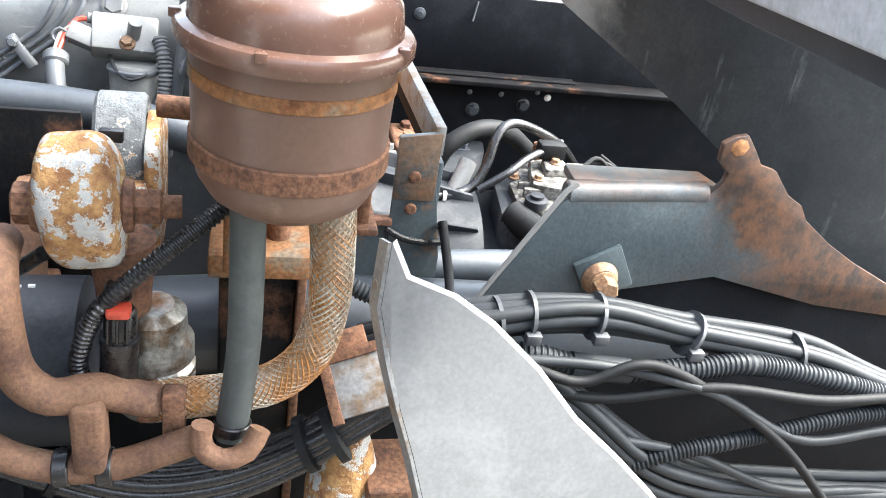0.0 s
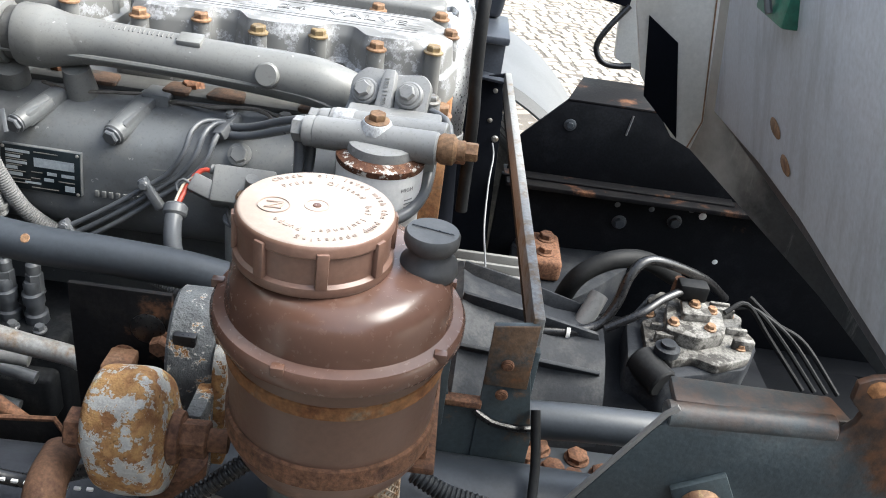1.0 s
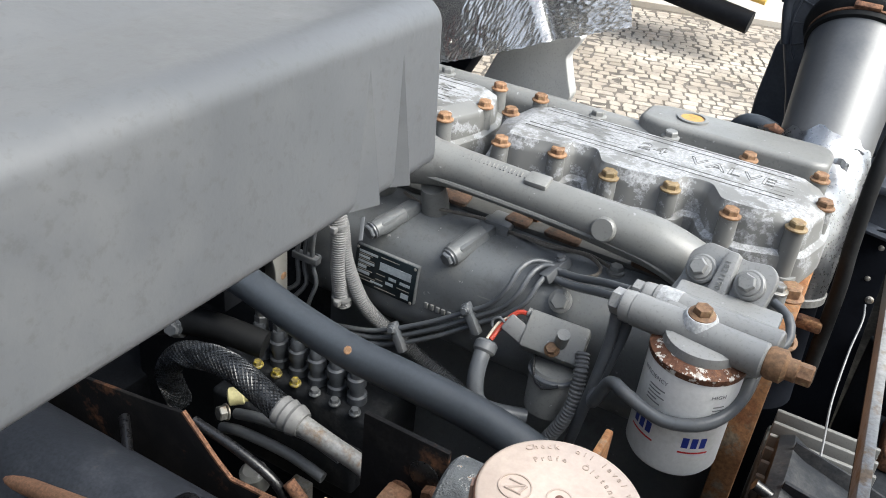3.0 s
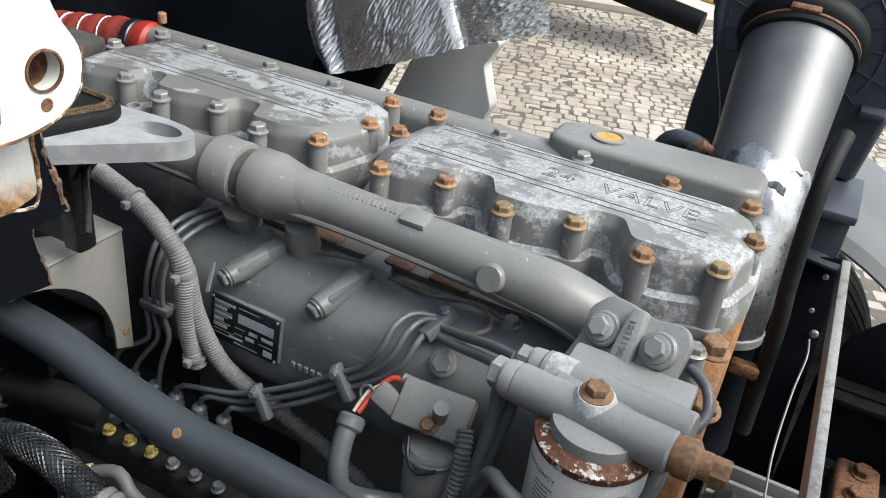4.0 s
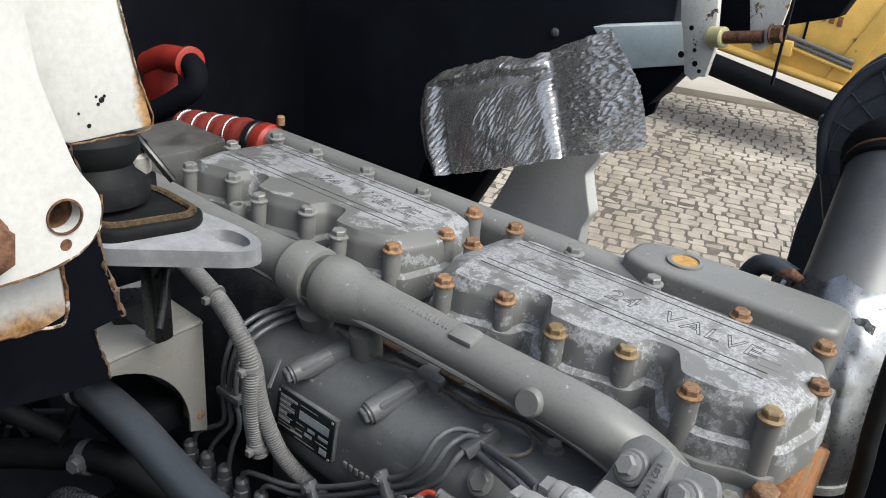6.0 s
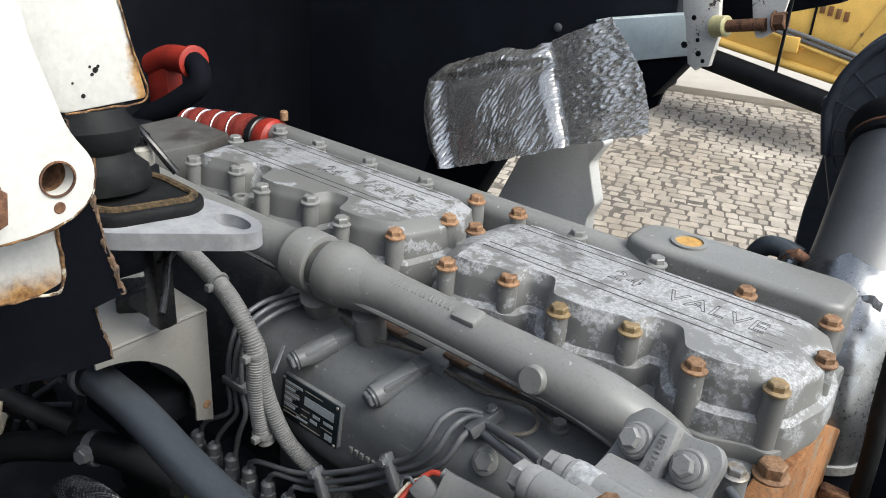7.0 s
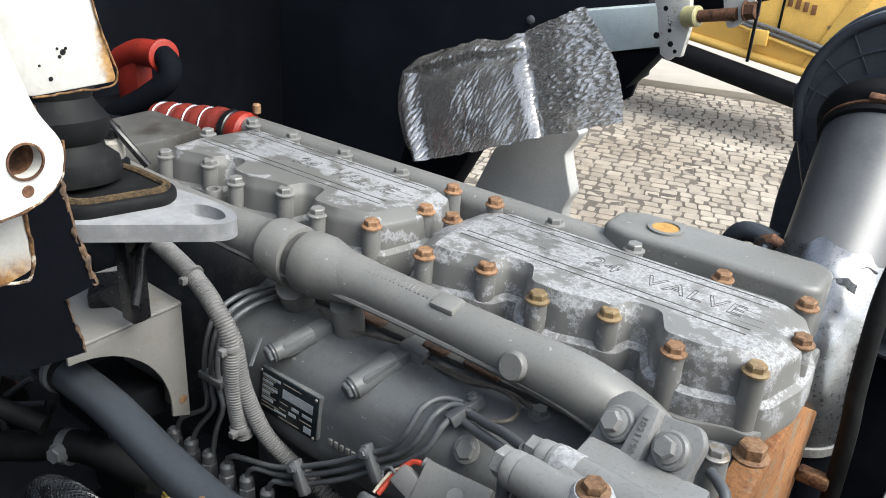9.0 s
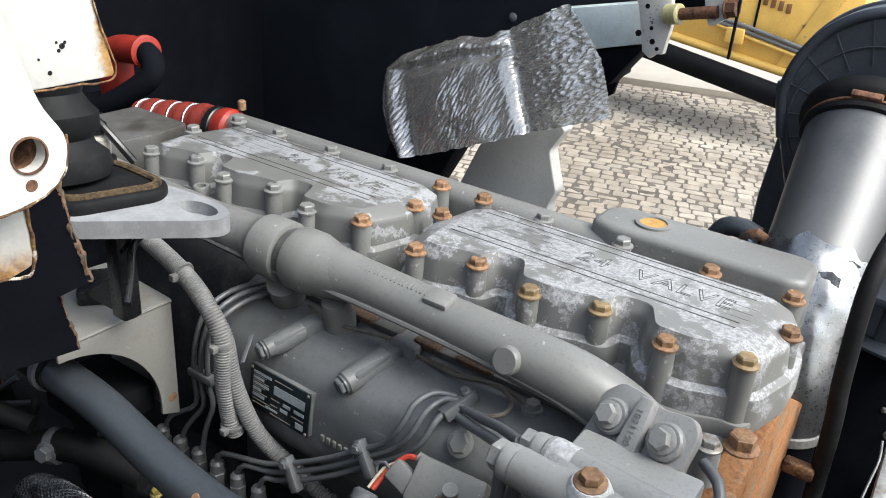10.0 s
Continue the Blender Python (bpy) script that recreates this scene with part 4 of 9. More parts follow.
# fuel filter, its head and bracket
fh = thing("fuel_filter_bracket", (-0.05, -0.2, 1.12), "light grey cast fuel filter head bolted to a bracket", "filter head")
face = basis((-0.044, -0.148, 1.178), (1, -0.22, 0.12), (0.0, 0.62, 0.78))
plate_o = rounded([(-0.062, -0.058), (0.040, -0.058), (0.047, -0.01), (0.050, 0.022), (0.040, 0.034), (0.012, 0.030), (-0.008, 0.036), (-0.032, 0.038), (-0.047, 0.022), (-0.046, -0.004)], 0.007)
part("bracket_plate", moved(prism(plate_o, -0.012, 0.0, 0.003), face), "engine_lite", fh)
part("bracket_rib", moved(prism([(-0.014, -0.048), (0.012, -0.048), (0.008, 0.033), (-0.006, 0.033)], -0.004, 0.012, 0.003), face), "engine_lite", fh)
number = words("1821190", 0.0088, 0.0004, 1.1)
moved(number, face @ pose(0.0, 0.006, 0.0125, 0, 0, -90))
part("cast_number", number, "engine_grey", fh, "raised cast number")
for a in (-0.0265, 0.0265):
    b = part("bolt_boss", moved(lathe([(0.0165, -0.004), (0.0165, 0.005), (0.0145, 0.007)], (a, 0.006, 0), seg=24), face), "engine_lite", fh)
    part("bracket_bolt", moved(hex_head((a, 0.006, 0.008), r=0.0095, h=0.010, washer=0.0125), face), "engine_lite", b, "grey painted flange bolt")
part("upper_tube", rod((-0.100, -0.196, 1.162), (0.030, -0.215, 1.170), 0.0155, seg=24, chamfer=0.002), "engine_lite", fh)
part("lower_tube", rod((-0.112, -0.226, 1.160), (0.022, -0.245, 1.168), 0.0176, seg=28, chamfer=0.002), "engine_lite", fh)
part("cast_web", prism([(-0.09, 1.10), (0.02, 1.10), (0.022, 1.175), (-0.085, 1.175)], -0.225, -0.16, 0.004, "y"), "engine_lite", fh)
for (a, b, c), r in (((-0.1, -0.196, 1.162), 0.0135), ((-0.112, -0.226, 1.160), 0.0165)):
    nb = part("union_ball", lathe([(0.006, 0), (r, 0.006), (r * 1.05, 0.014), (r * 0.9, 0.022)], (a - 0.016, b + 0.002, c - 0.001), (1, -0.14, 0.06), 20), "engine_lite", fh)
    part("union_nut", hex_head((a - 0.010, b + 0.002, c), (-1, 0.14, -0.06), r=r * 0.86, h=0.014, washer=r * 0.9), "engine_lite", nb)
part("bare_patch", lathe([(0.016, 0.0), (0.0162, 0.002), (0.0162, 0.02), (0.016, 0.022)], (-0.094, -0.197, 1.1625), (1, -0.14, 0.06), 24), "bare_cast", fh, "patch of bare corroded aluminium")
part("bleed_bolt", hex_head((-0.046, -0.233, 1.184), (0, -0.1, 1), r=0.0095, h=0.010, washer=0.0135), "rust_bolt", fh, "rusty bleed bolt")
part("bleed_seat", lathe([(0.019, -0.008), (0.016, 0.0), (0.0145, 0.002)], (-0.046, -0.233, 1.183), (0, -0.1, 1), 20), "bare_cast", fh, "bare corroded boss")
part("end_fitting", lathe([(0.013, 0), (0.0165, 0.006), (0.0165, 0.018), (0.011, 0.022), (0.011, 0.030), (0.008, 0.032)], (0.02, -0.244, 1.168), (1, -0.05, 0.05), 16), "rust_bolt", fh, "rusty brass pipe fitting")
part("end_nut", hex_head((0.048, -0.2455, 1.1695), (1, -0.05, 0.05), r=0.0105, h=0.016, washer=0.011), "rust_bolt", fh)

part("filter_seat", lathe([(0.030, 1.166), (0.036, 1.164), (0.037, 1.158), (0.037, 1.150)], (-0.038, -0.238, 0), seg=48), "engine_lite", fh, "round cast seat over the filter")

ff = thing("fuel_filter", (-0.045, -0.236, 1.0), "white spin-on fuel filter canister with a rusty flaking rim", "fuel filter")
part("canister", lathe([(0.03, 0), (0.043, 0.003), (0.047, 0.010), (0.047, 0.125), (0.046, 0.129)], (-0.045, -0.236, 1.008), (0, 0, 1), 48), "filter_white", ff)
part("rim", lathe([(0.0472, 0), (0.0482, 0.002), (0.0482, 0.007), (0.040, 0.012), (0.028, 0.013)], (-0.045, -0.236, 1.131), (0, 0, 1), 48), "filter_rim", ff, "rust-brown flaking rim")


def round_label(bm_fn, centre, r, z0):
    """Bends flat artwork, x along the round, y up, onto an upright cylinder; x = 0 faces -y."""
    bm = bm_fn
    for v in bm.verts:
        a = v.co.x / r
        rr = r + v.co.z
        v.co = Vector((centre[0] + rr * math.sin(a), centre[1] - rr * math.cos(a), z0 + v.co.y))
    return bm


def flat_bar(x0, x1, y0, y1, h=0.0004):
    n = max(1, int((x1 - x0) / 0.004))
    bm = bmesh.new()
    for i in range(n):
        a, b = x0 + (x1 - x0) * i / n, x0 + (x1 - x0) * (i + 1) / n
        bm.faces.new([bm.verts.new(p) for p in ((a, y0, h), (b, y0, h), (b, y1, h), (a, y1, h))])
    return bm


C = (-0.045, -0.236)
for s, a in (("EFFICIENCY", -0.031), ("HIGH", 0.037)):
    w = moved(words(s, 0.0062, 0.0001, 1.1), Matrix.Translation((a, 0, 0.0005)))
    part("print", round_label(w, C, 0.047, 1.117), "grey_ink", ff, "dark printed word")
for k in range(5):
    part("print", round_label(flat_bar(-0.034, -0.034 + (0.02, 0.016, 0.021, 0.013, 0.018)[k], 0.001 * 0, 0.0016), C, 0.047, 1.106 - 0.0042 * k), "grey_ink", ff)
    part("print", round_label(flat_bar(0.034, 0.034 + (0.012, 0.014, 0.011, 0.013, 0.012)[k], 0.0, 0.0016), C, 0.047, 1.104 - 0.0042 * k), "grey_ink", ff)
for a in (-0.03, 0.027):
    for k in range(3):
        part("logo_block", round_label(flat_bar(a + 0.009 * k - 0.012, a + 0.009 * k - 0.0055, 0.0, 0.013), C, 0.047, 1.052), "blue_ink", ff, "blue printed block")
    part("logo_stripe", round_label(flat_bar(a - 0.014, a + 0.017, 0.0, 0.0022), C, 0.047, 1.045), "red_ink", ff, "red printed stripe")
ff.location += Vector((0.007, -0.002, 0.011))
fl = thing("filter_pipe", (-0.04, -0.26, 1.09), "bent grey steel fuel pipe passing round the filter", "fuel line")
part("pipe", tube([(-0.118, -0.205, 1.155), (-0.12, -0.212, 1.11), (-0.128, -0.228, 1.06), (-0.125, -0.25, 1.045), (-0.108, -0.268, 1.093), (-0.085, -0.287, 1.101), (-0.045, -0.293, 1.094), (-0.008, -0.28, 1.100), (0.012, -0.245, 1.112), (0.016, -0.21, 1.135), (0.012, -0.2, 1.16)], 0.0068, 12), "line_grey", fl)
part("pipe", tube([(-0.13, -0.22, 1.16), (-0.128, -0.225, 1.11), (-0.135, -0.235, 1.03), (-0.15, -0.22, 0.93)], 0.0062, 12), "line_grey", fl)
small = thing("banjo_pipe", (0.03, -0.17, 1.14), "short bent grey fuel pipe with a banjo union", "fuel line")
part("pipe", tube([(0.008, -0.12, 1.16), (0.026, -0.135, 1.158), (0.034, -0.15, 1.146), (0.03, -0.165, 1.136), (0.018, -0.175, 1.134)], 0.005, 10), "line_grey", small)
part("union", rod((0.006, -0.105, 1.13), (0.006, -0.105, 1.166), 0.0125, 0.0115, 18, 0.001), "engine_lite", small)
part("union_bolt", hex_head((0.006, -0.105, 1.166), r=0.009, h=0.009, washer=0.012), "zinc_bolt", small)

# shut-off solenoid, its bowl, connector and hoses
so = thing("shutoff_solenoid", (-0.19, -0.205, 0.99), "grey painted fuel shut-off solenoid with a rusty bolt", "solenoid")
sm = basis((-0.195, -0.196, 1.068), (1, 0.13, -0.06), (0.05, 0.75, 0.7))
part("housing", box(-0.036, 0.036, -0.026, 0.02, -0.02, 0.008, 0.004, sm), "engine_grey", so)
part("bowl", lathe([(0.022, 0), (0.027, 0.003), (0.028, 0.055), (0.025, 0.060)], (-0.185, -0.212, 0.978), (0, 0.05, 1), 32), "engine_grey", so)
part("bolt", hex_head(sm @ Vector((0.002, -0.018, 0.008)), (0.0, -0.6, 0.8), r=0.007, h=0.008, washer=0.009), "rust_bolt", so, "rusty bolt")
part("pin", rod(sm @ Vector((0.008, -0.008, 0.006)), sm @ Vector((0.010, 0.0, 0.026)), 0.0075, seg=14), "engine_grey", so)
part("clamp", lathe([(0.0285, 0), (0.0295, 0.001), (0.0295, 0.004), (0.0285, 0.005)], (-0.185, -0.212, 1.03), (0, 0.05, 1), 32), "line_grey", so)
wire = thing("wiring_connector", (-0.25, -0.2, 1.05), "grey plug connector with red and white wires", "connector")
part("plug_body", box(-0.017, 0.016, -0.011, 0.011, -0.009, 0.009, 0.003, basis((-0.238, -0.205, 1.062), (1, -0.1, -0.35), (0.2, 0.6, 0.7))), "hose_grey", wire)
part("plug_nose", rod((-0.224, -0.206, 1.056), (-0.208, -0.208, 1.05), 0.007, 0.006, 12), "hose_grey", wire)
part("red_wire", tube([(-0.236, -0.19, 1.078), (-0.246, -0.192, 1.077), (-0.256, -0.205, 1.066), (-0.262, -0.225, 1.05)], 0.0030, 8), "red_wire", wire, "red wire")
part("white_wire", tube([(-0.25, -0.2, 1.073), (-0.262, -0.208, 1.064), (-0.266, -0.226, 1.05)], 0.0018, 8), "cable_cream", wire, "pale wire")
part("ring", tube([(-0.252, -0.208, 1.065), (-0.262, -0.206, 1.07), (-0.27, -0.208, 1.064), (-0.266, -0.212, 1.056), (-0.255, -0.212, 1.058), (-0.252, -0.208, 1.065)], 0.0018, 8), "line_grey", wire)
part("sleeve", tube([(-0.263, -0.232, 1.048), (-0.262, -0.246, 1.038), (-0.258, -0.262, 1.018), (-0.25, -0.268, 0.995), (-0.235, -0.255, 0.978), (-0.2, -0.235, 0.972)], 0.010, 14), "line_grey", wire)
part("collar", lathe([(0.0105, 0), (0.0135, 0.003), (0.0135, 0.012), (0.011, 0.015)], (-0.263, -0.23, 1.05), (0.05, -0.7, -0.6), 18), "line_grey", wire)
part("plug_top", rod((-0.236, -0.188, 1.079), (-0.222, -0.186, 1.076), 0.006, seg=12), "hose_grey", wire)
part("thin_cable", tube([(-0.21, -0.215, 1.046), (-0.2, -0.235, 1.035), (-0.185, -0.245, 1.03), (-0.168, -0.238, 1.036)], 0.002, 8), "black_plastic", wire)
part("corrugated_sleeve", tube([(-0.158, -0.205, 1.068), (-0.152, -0.22, 1.05), (-0.150, -0.232, 1.02), (-0.156, -0.238, 0.99), (-0.17, -0.24, 0.955)], 0.0085, 14, rib=0.0016, pitch=0.0045), "hose_grey", wire)

# injector lines with clamps
inj = thing("injector_lines", (-0.4, -0.2, 0.94), "bundle of grey steel injector lines held by clamps", "fuel line")
for k in range(3):
    px = -0.532 + 0.036 * k
    part("line", tube([(px, -0.19, 0.885), (px + 0.001, -0.19, 0.917), (px + 0.013, -0.19, 0.935 + 0.001 * k), (-0.453 + 0.008 * k, -0.186, 0.953 - 0.008 * k), (-0.413 + 0.006 * k, -0.182, 0.972 - 0.009 * k), (-0.362 + 0.005 * k, -0.178, 1.004 - 0.009 * k), (-0.317 + 0.006 * k, -0.171, 1.036 - 0.007 * k), (-0.291 + 0.011 * k, -0.170, 1.057 - 0.003 * k),
                       (-0.274 + 0.013 * k, -0.166, 1.085 - 0.004 * k), (-0.269 + 0.014 * k, -0.152, 1.106 - 0.003 * k), (-0.262 + 0.013 * k, -0.134, 1.112 - 0.002 * k), (-0.250 + 0.011 * k, -0.124 - 0.003 * k, 1.112), (-0.233 + 0.006 * k, -0.117 - 0.006 * k, 1.109)], 0.0033, 10), "line_grey", inj)
left_lines = [[(-0.636, -0.19, 0.885), (-0.635, -0.186, 0.908), (-0.623, -0.185, 0.937), (-0.585, -0.180, 0.966), (-0.580, -0.176, 0.980), (-0.583, -0.175, 1.018), (-0.576, -0.175, 1.064), (-0.566, -0.165, 1.105), (-0.56, -0.13, 1.12), (-0.555, -0.08, 1.115)],
              [(-0.601, -0.19, 0.885), (-0.599, -0.187, 0.919), (-0.586, -0.184, 0.945), (-0.565, -0.178, 0.978), (-0.571, -0.175, 1.006), (-0.565, -0.175, 1.061), (-0.554, -0.165, 1.103), (-0.548, -0.13, 1.118), (-0.545, -0.08, 1.113)],
              [(-0.566, -0.19, 0.88), (-0.556, -0.185, 0.948), (-0.548, -0.178, 0.985), (-0.557, -0.175, 1.013), (-0.554, -0.175, 1.063), (-0.543, -0.165, 1.10), (-0.537, -0.13, 1.114), (-0.534, -0.08, 1.11)]]
for way in left_lines:
    part("line", tube(way, 0.0033, 10), "line_grey", inj)
part("line", tube([(-0.235, -0.124, 1.106), (-0.20, -0.142, 1.118), (-0.16, -0.172, 1.143), (-0.125, -0.2, 1.163)], 0.0048, 10), "line_grey", inj)
part("line", tube([(-0.235, -0.13, 1.098), (-0.20, -0.15, 1.110), (-0.16, -0.182, 1.135), (-0.13, -0.21, 1.155)], 0.005, 10), "line_grey", inj)
for at, ux, w in (((-0.407, -0.185, 0.963), (0.5, 0.08, 0.33), 0.02), ((-0.311, -0.174, 1.029), (0.5, 0.08, 0.36), 0.02), ((-0.232, -0.126, 1.106), (0.9, -0.4, 0.3), 0.028), ((-0.568, -0.177, 1.018), (0, 0, 1), 0.02)):
    cm = basis(at, ux, (-0.33, 0.1, 0.5) if ux[0] == 0.5 else (0.3, 1, 0.35) if ux[2] < 1 else (1, 0, 0))
    wide = 0.021
    cl = part("clamp", box(-w * 0.27, w * 0.27, -wide, wide, -0.004, 0.0085, 0.002, cm), "line_grey", inj)
    part("clamp_bolt", hex_head(cm @ Vector((0, wide * 0.62, 0.0085)), cm.to_3x3() @ Vector((0, 0, 1)), r=0.005, h=0.006, washer=0.0065), "line_grey", cl)

for k, nx in enumerate((-0.636, -0.601, -0.566, -0.532, -0.496, -0.460)):
    nut = part("line_nut", hex_head((nx, -0.19, 0.872), r=0.0105, h=0.030, washer=0.0115), "line_grey", inj)
    part("nut_collar", lathe([(0.0088, 0.0), (0.0088, 0.012), (0.0055, 0.016)], (nx, -0.19, 0.902), seg=14), "line_grey", nut)
# corrugated loom and its ties
loom = thing("cable_loom", (-0.5, -0.2, 0.95), "grey corrugated cable loom tied with cable ties", "cable loom")
part("conduit", tube([(-0.72, -0.17, 1.185), (-0.64, -0.183, 1.180), (-0.567, -0.193, 1.166), (-0.522, -0.2, 1.146), (-0.499, -0.2, 1.11), (-0.496, -0.202, 1.06), (-0.492, -0.2, 1.01), (-0.488, -0.196, 0.985)], 0.0110, 16, rib=0.0009, pitch=0.0032), "hose_grey", loom)
part("conduit", tube([(-0.52, -0.197, 1.14), (-0.499, -0.196, 1.11), (-0.491, -0.194, 1.06), (-0.478, -0.19, 1.02), (-0.463, -0.182, 0.985), (-0.437, -0.168, 0.953), (-0.40, -0.156, 0.925), (-0.35, -0.15, 0.90), (-0.28, -0.16, 0.88), (-0.2, -0.15, 0.83)], 0.0100, 16, rib=0.0009, pitch=0.0032), "hose_grey", loom)
for at, d in (((-0.567, -0.193, 1.166), (1, -0.1, -0.3)), ((-0.4985, -0.2, 1.105), (0.1, 0, -1)), ((-0.490, -0.199, 0.998), (0.05, 0, -1))):
    t = part("cable_tie", moved(lathe([(0.0125, -0.002), (0.0135, -0.002), (0.0135, 0.002), (0.0125, 0.002)], (0, 0, 0), seg=20), Matrix.Translation(at) @ frame_of(d).to_4x4()), "hose_grey", loom)
    part("tie_head", box(-0.004, 0.004, -0.005, 0.003, -0.004, 0.004, 0.001, Matrix.Translation(Vector(at) + Vector((0.003, -0.0135, 0)))), "hose_grey", t)
part("tie_tail", box(-0.0025, 0.0025, -0.001, 0.001, -0.02, 0.02, 0.0008, basis((-0.47, -0.19, 1.105), (1, 0.4, 0.5), (0.2, 0.5, -1))), "line_grey", loom)

# injection pump with its delivery valves
pump = thing("injection_pump", (-0.47, -0.3, 0.78), "dark grey in-line injection pump with a row of delivery valves", "pump")
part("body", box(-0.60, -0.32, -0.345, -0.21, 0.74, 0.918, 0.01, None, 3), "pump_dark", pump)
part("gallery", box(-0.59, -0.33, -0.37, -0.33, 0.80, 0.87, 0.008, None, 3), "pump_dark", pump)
for k in range(6):
    vx = -0.54 + 0.0345 * k
    v = part("delivery_valve", lathe([(0.0145, 0), (0.0145, 0.02), (0.011, 0.022), (0.011, 0.036), (0.0135, 0.037), (0.0135, 0.052), (0.010, 0.054), (0.010, 0.066), (0.0075, 0.07)], (vx, -0.31, 0.912), (0, -0.08, 1), 16), "valve_dark", pump)
    part("cap_screw", hex_head((vx + 0.017, -0.34, 0.925), (0, -0.1, 1), r=0.0065, h=0.009, washer=0.0085), "yellow_cap" if k < 3 else "line_grey", pump, "small screw with a yellow seal mark")
for (p, q) in (((-0.52, -0.39, 0.87), (-0.33, -0.40, 0.90)), ((-0.54, -0.40, 0.84), (-0.35, -0.41, 0.86))):
    part("side_pipe", tube([p, (p[0] + 0.05, p[1] - 0.01, p[2] + 0.025), (q[0] - 0.06, q[1], q[2] + 0.01), q], 0.008, 10), "line_grey", pump)
part("banjo", hex_head((-0.53, -0.40, 0.875), (-0.4, -1, 0.2), r=0.011, h=0.014, washer=0.0125), "zinc_bolt", pump)
part("stop_plate", box(-0.40, -0.37, -0.42, -0.405, 0.80, 0.835, 0.002), "zinc_bolt", pump)
part("lever", rod((-0.37, -0.42, 0.78), (-0.33, -0.43, 0.85), 0.003, seg=8), "zinc_bolt", pump)
part("plastic_cap", lathe([(0.010, 0), (0.0125, 0.002), (0.0125, 0.020), (0.0095, 0.022), (0.0095, 0.034)], (-0.489, -0.438, 0.951), (0.75, 0.62, 0.12), 16), "bush_cream", pump, "pale green plastic cap")
part("cap_pipe", tube([(-0.466, -0.42, 0.955), (-0.43, -0.41, 0.965), (-0.40, -0.415, 0.945), (-0.33, -0.41, 0.935)], 0.008, 12), "hose_grey", pump)
part("dome", lathe([(0.02, 0), (0.02, 0.03), (0.014, 0.036)], (-0.46, -0.42, 0.79), (0, -0.2, 1), 18), "engine_grey", pump)
pump.location += Vector((-0.095, 0.12, -0.09))
# ---- steering reservoir, cab shock and the brackets beside it ----
res = thing("steering_reservoir", (-0.028, -0.622, 1.062), "brown plastic power steering fluid reservoir with rusty steel bands", "reservoir")
RC = (-0.028, -0.622)
part("bowl", lathe([(0.020, 1.086), (0.046, 1.090), (0.058, 1.099), (0.0655, 1.112), (0.068, 1.128), (0.069, 1.165), (0.0705, 1.204)], (*RC, 0), seg=64), "brown_worn", res)
part("upper_body", lathe([(0.0705, 1.204), (0.0785, 1.2065), (0.080, 1.210), (0.080, 1.216), (0.078, 1.219), (0.0715, 1.221), (0.0705, 1.228), (0.0685, 1.240), (0.062, 1.2485), (0.05, 1.2525), (0.03, 1.2535)], (*RC, 0), seg=64), "brown_plastic", res)
for z0, z1, m in ((1.181, 1.192, "rust_face"), (1.124, 1.141, "rust")):
    part("band", lathe([(0.0695, z0), (0.0708, z0 + 0.001), (0.0708, z1 - 0.001), (0.0695, z1)], (*RC, 0), seg=64), m, res, "rusty steel band")
for k in range(5):
    a = 0.5 + 1.3 * k
    part("rim_tab", box(-0.004, 0.004, -0.003, 0.003, 1.215, 1.2215, 0.001, Matrix.Translation((RC[0] + 0.0785 * math.cos(a), RC[1] + 0.0785 * math.sin(a), 0))), "brown_plastic", res)
CAP = Vector((-0.046, -0.627, 1.253))
lid = part("cap", lathe([(0.0475, 0.0), (0.0485, 0.002), (0.0480, 0.006), (0.0455, 0.0075), (0.0455, 0.024), (0.0470, 0.0255), (0.0470, 0.0305), (0.0458, 0.0325), (0.044, 0.0333), (0.010, 0.0335)], CAP, seg=72), "brown_side", res, "brown screw cap, its top coloured paler in place of reflected sky")
# upward faces get a paler brown that stands in for reflected sky
lid.data.materials.append(M["brown_lid_lit"])
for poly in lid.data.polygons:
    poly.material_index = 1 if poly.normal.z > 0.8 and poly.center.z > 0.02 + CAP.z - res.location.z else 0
for k in range(8):
    a = 2 * math.pi * k / 8 + 0.25
    part("grip_rib", box(-0.0018, 0.0022, -0.0035, 0.0035, 0.006, 0.029, 0.0009, Matrix.Translation(CAP) @ Matrix.Rotation(a, 4, "Z") @ Matrix.Translation((0.0466, 0, 0))), "brown_side", lid)
part("centre_ring", lathe([(0.0062, 0.0334), (0.0066, 0.0340), (0.0074, 0.0340), (0.0078, 0.0334)], CAP, seg=28), "brown_lid_lit", lid)
part("centre_dot", lathe([(0.003, 0.0330), (0.0022, 0.0342), (0.0008, 0.0344)], CAP, seg=16), "brown_plastic", lid)


def arc_words(text, r, start, step, size):
    """Letters set round a circle, their feet toward the middle."""
    bm = bmesh.new()
    for k, ch in enumerate(text):
        if ch != " ":
            a = start - k * step
            add(bm, moved(words(ch, size, 0.0003), Matrix.Translation(CAP + Vector((0, 0, 0.0335))) @ Matrix.Rotation(a - math.pi / 2, 4, "Z") @ Matrix.Translation((0, r, 0))))
    return bm


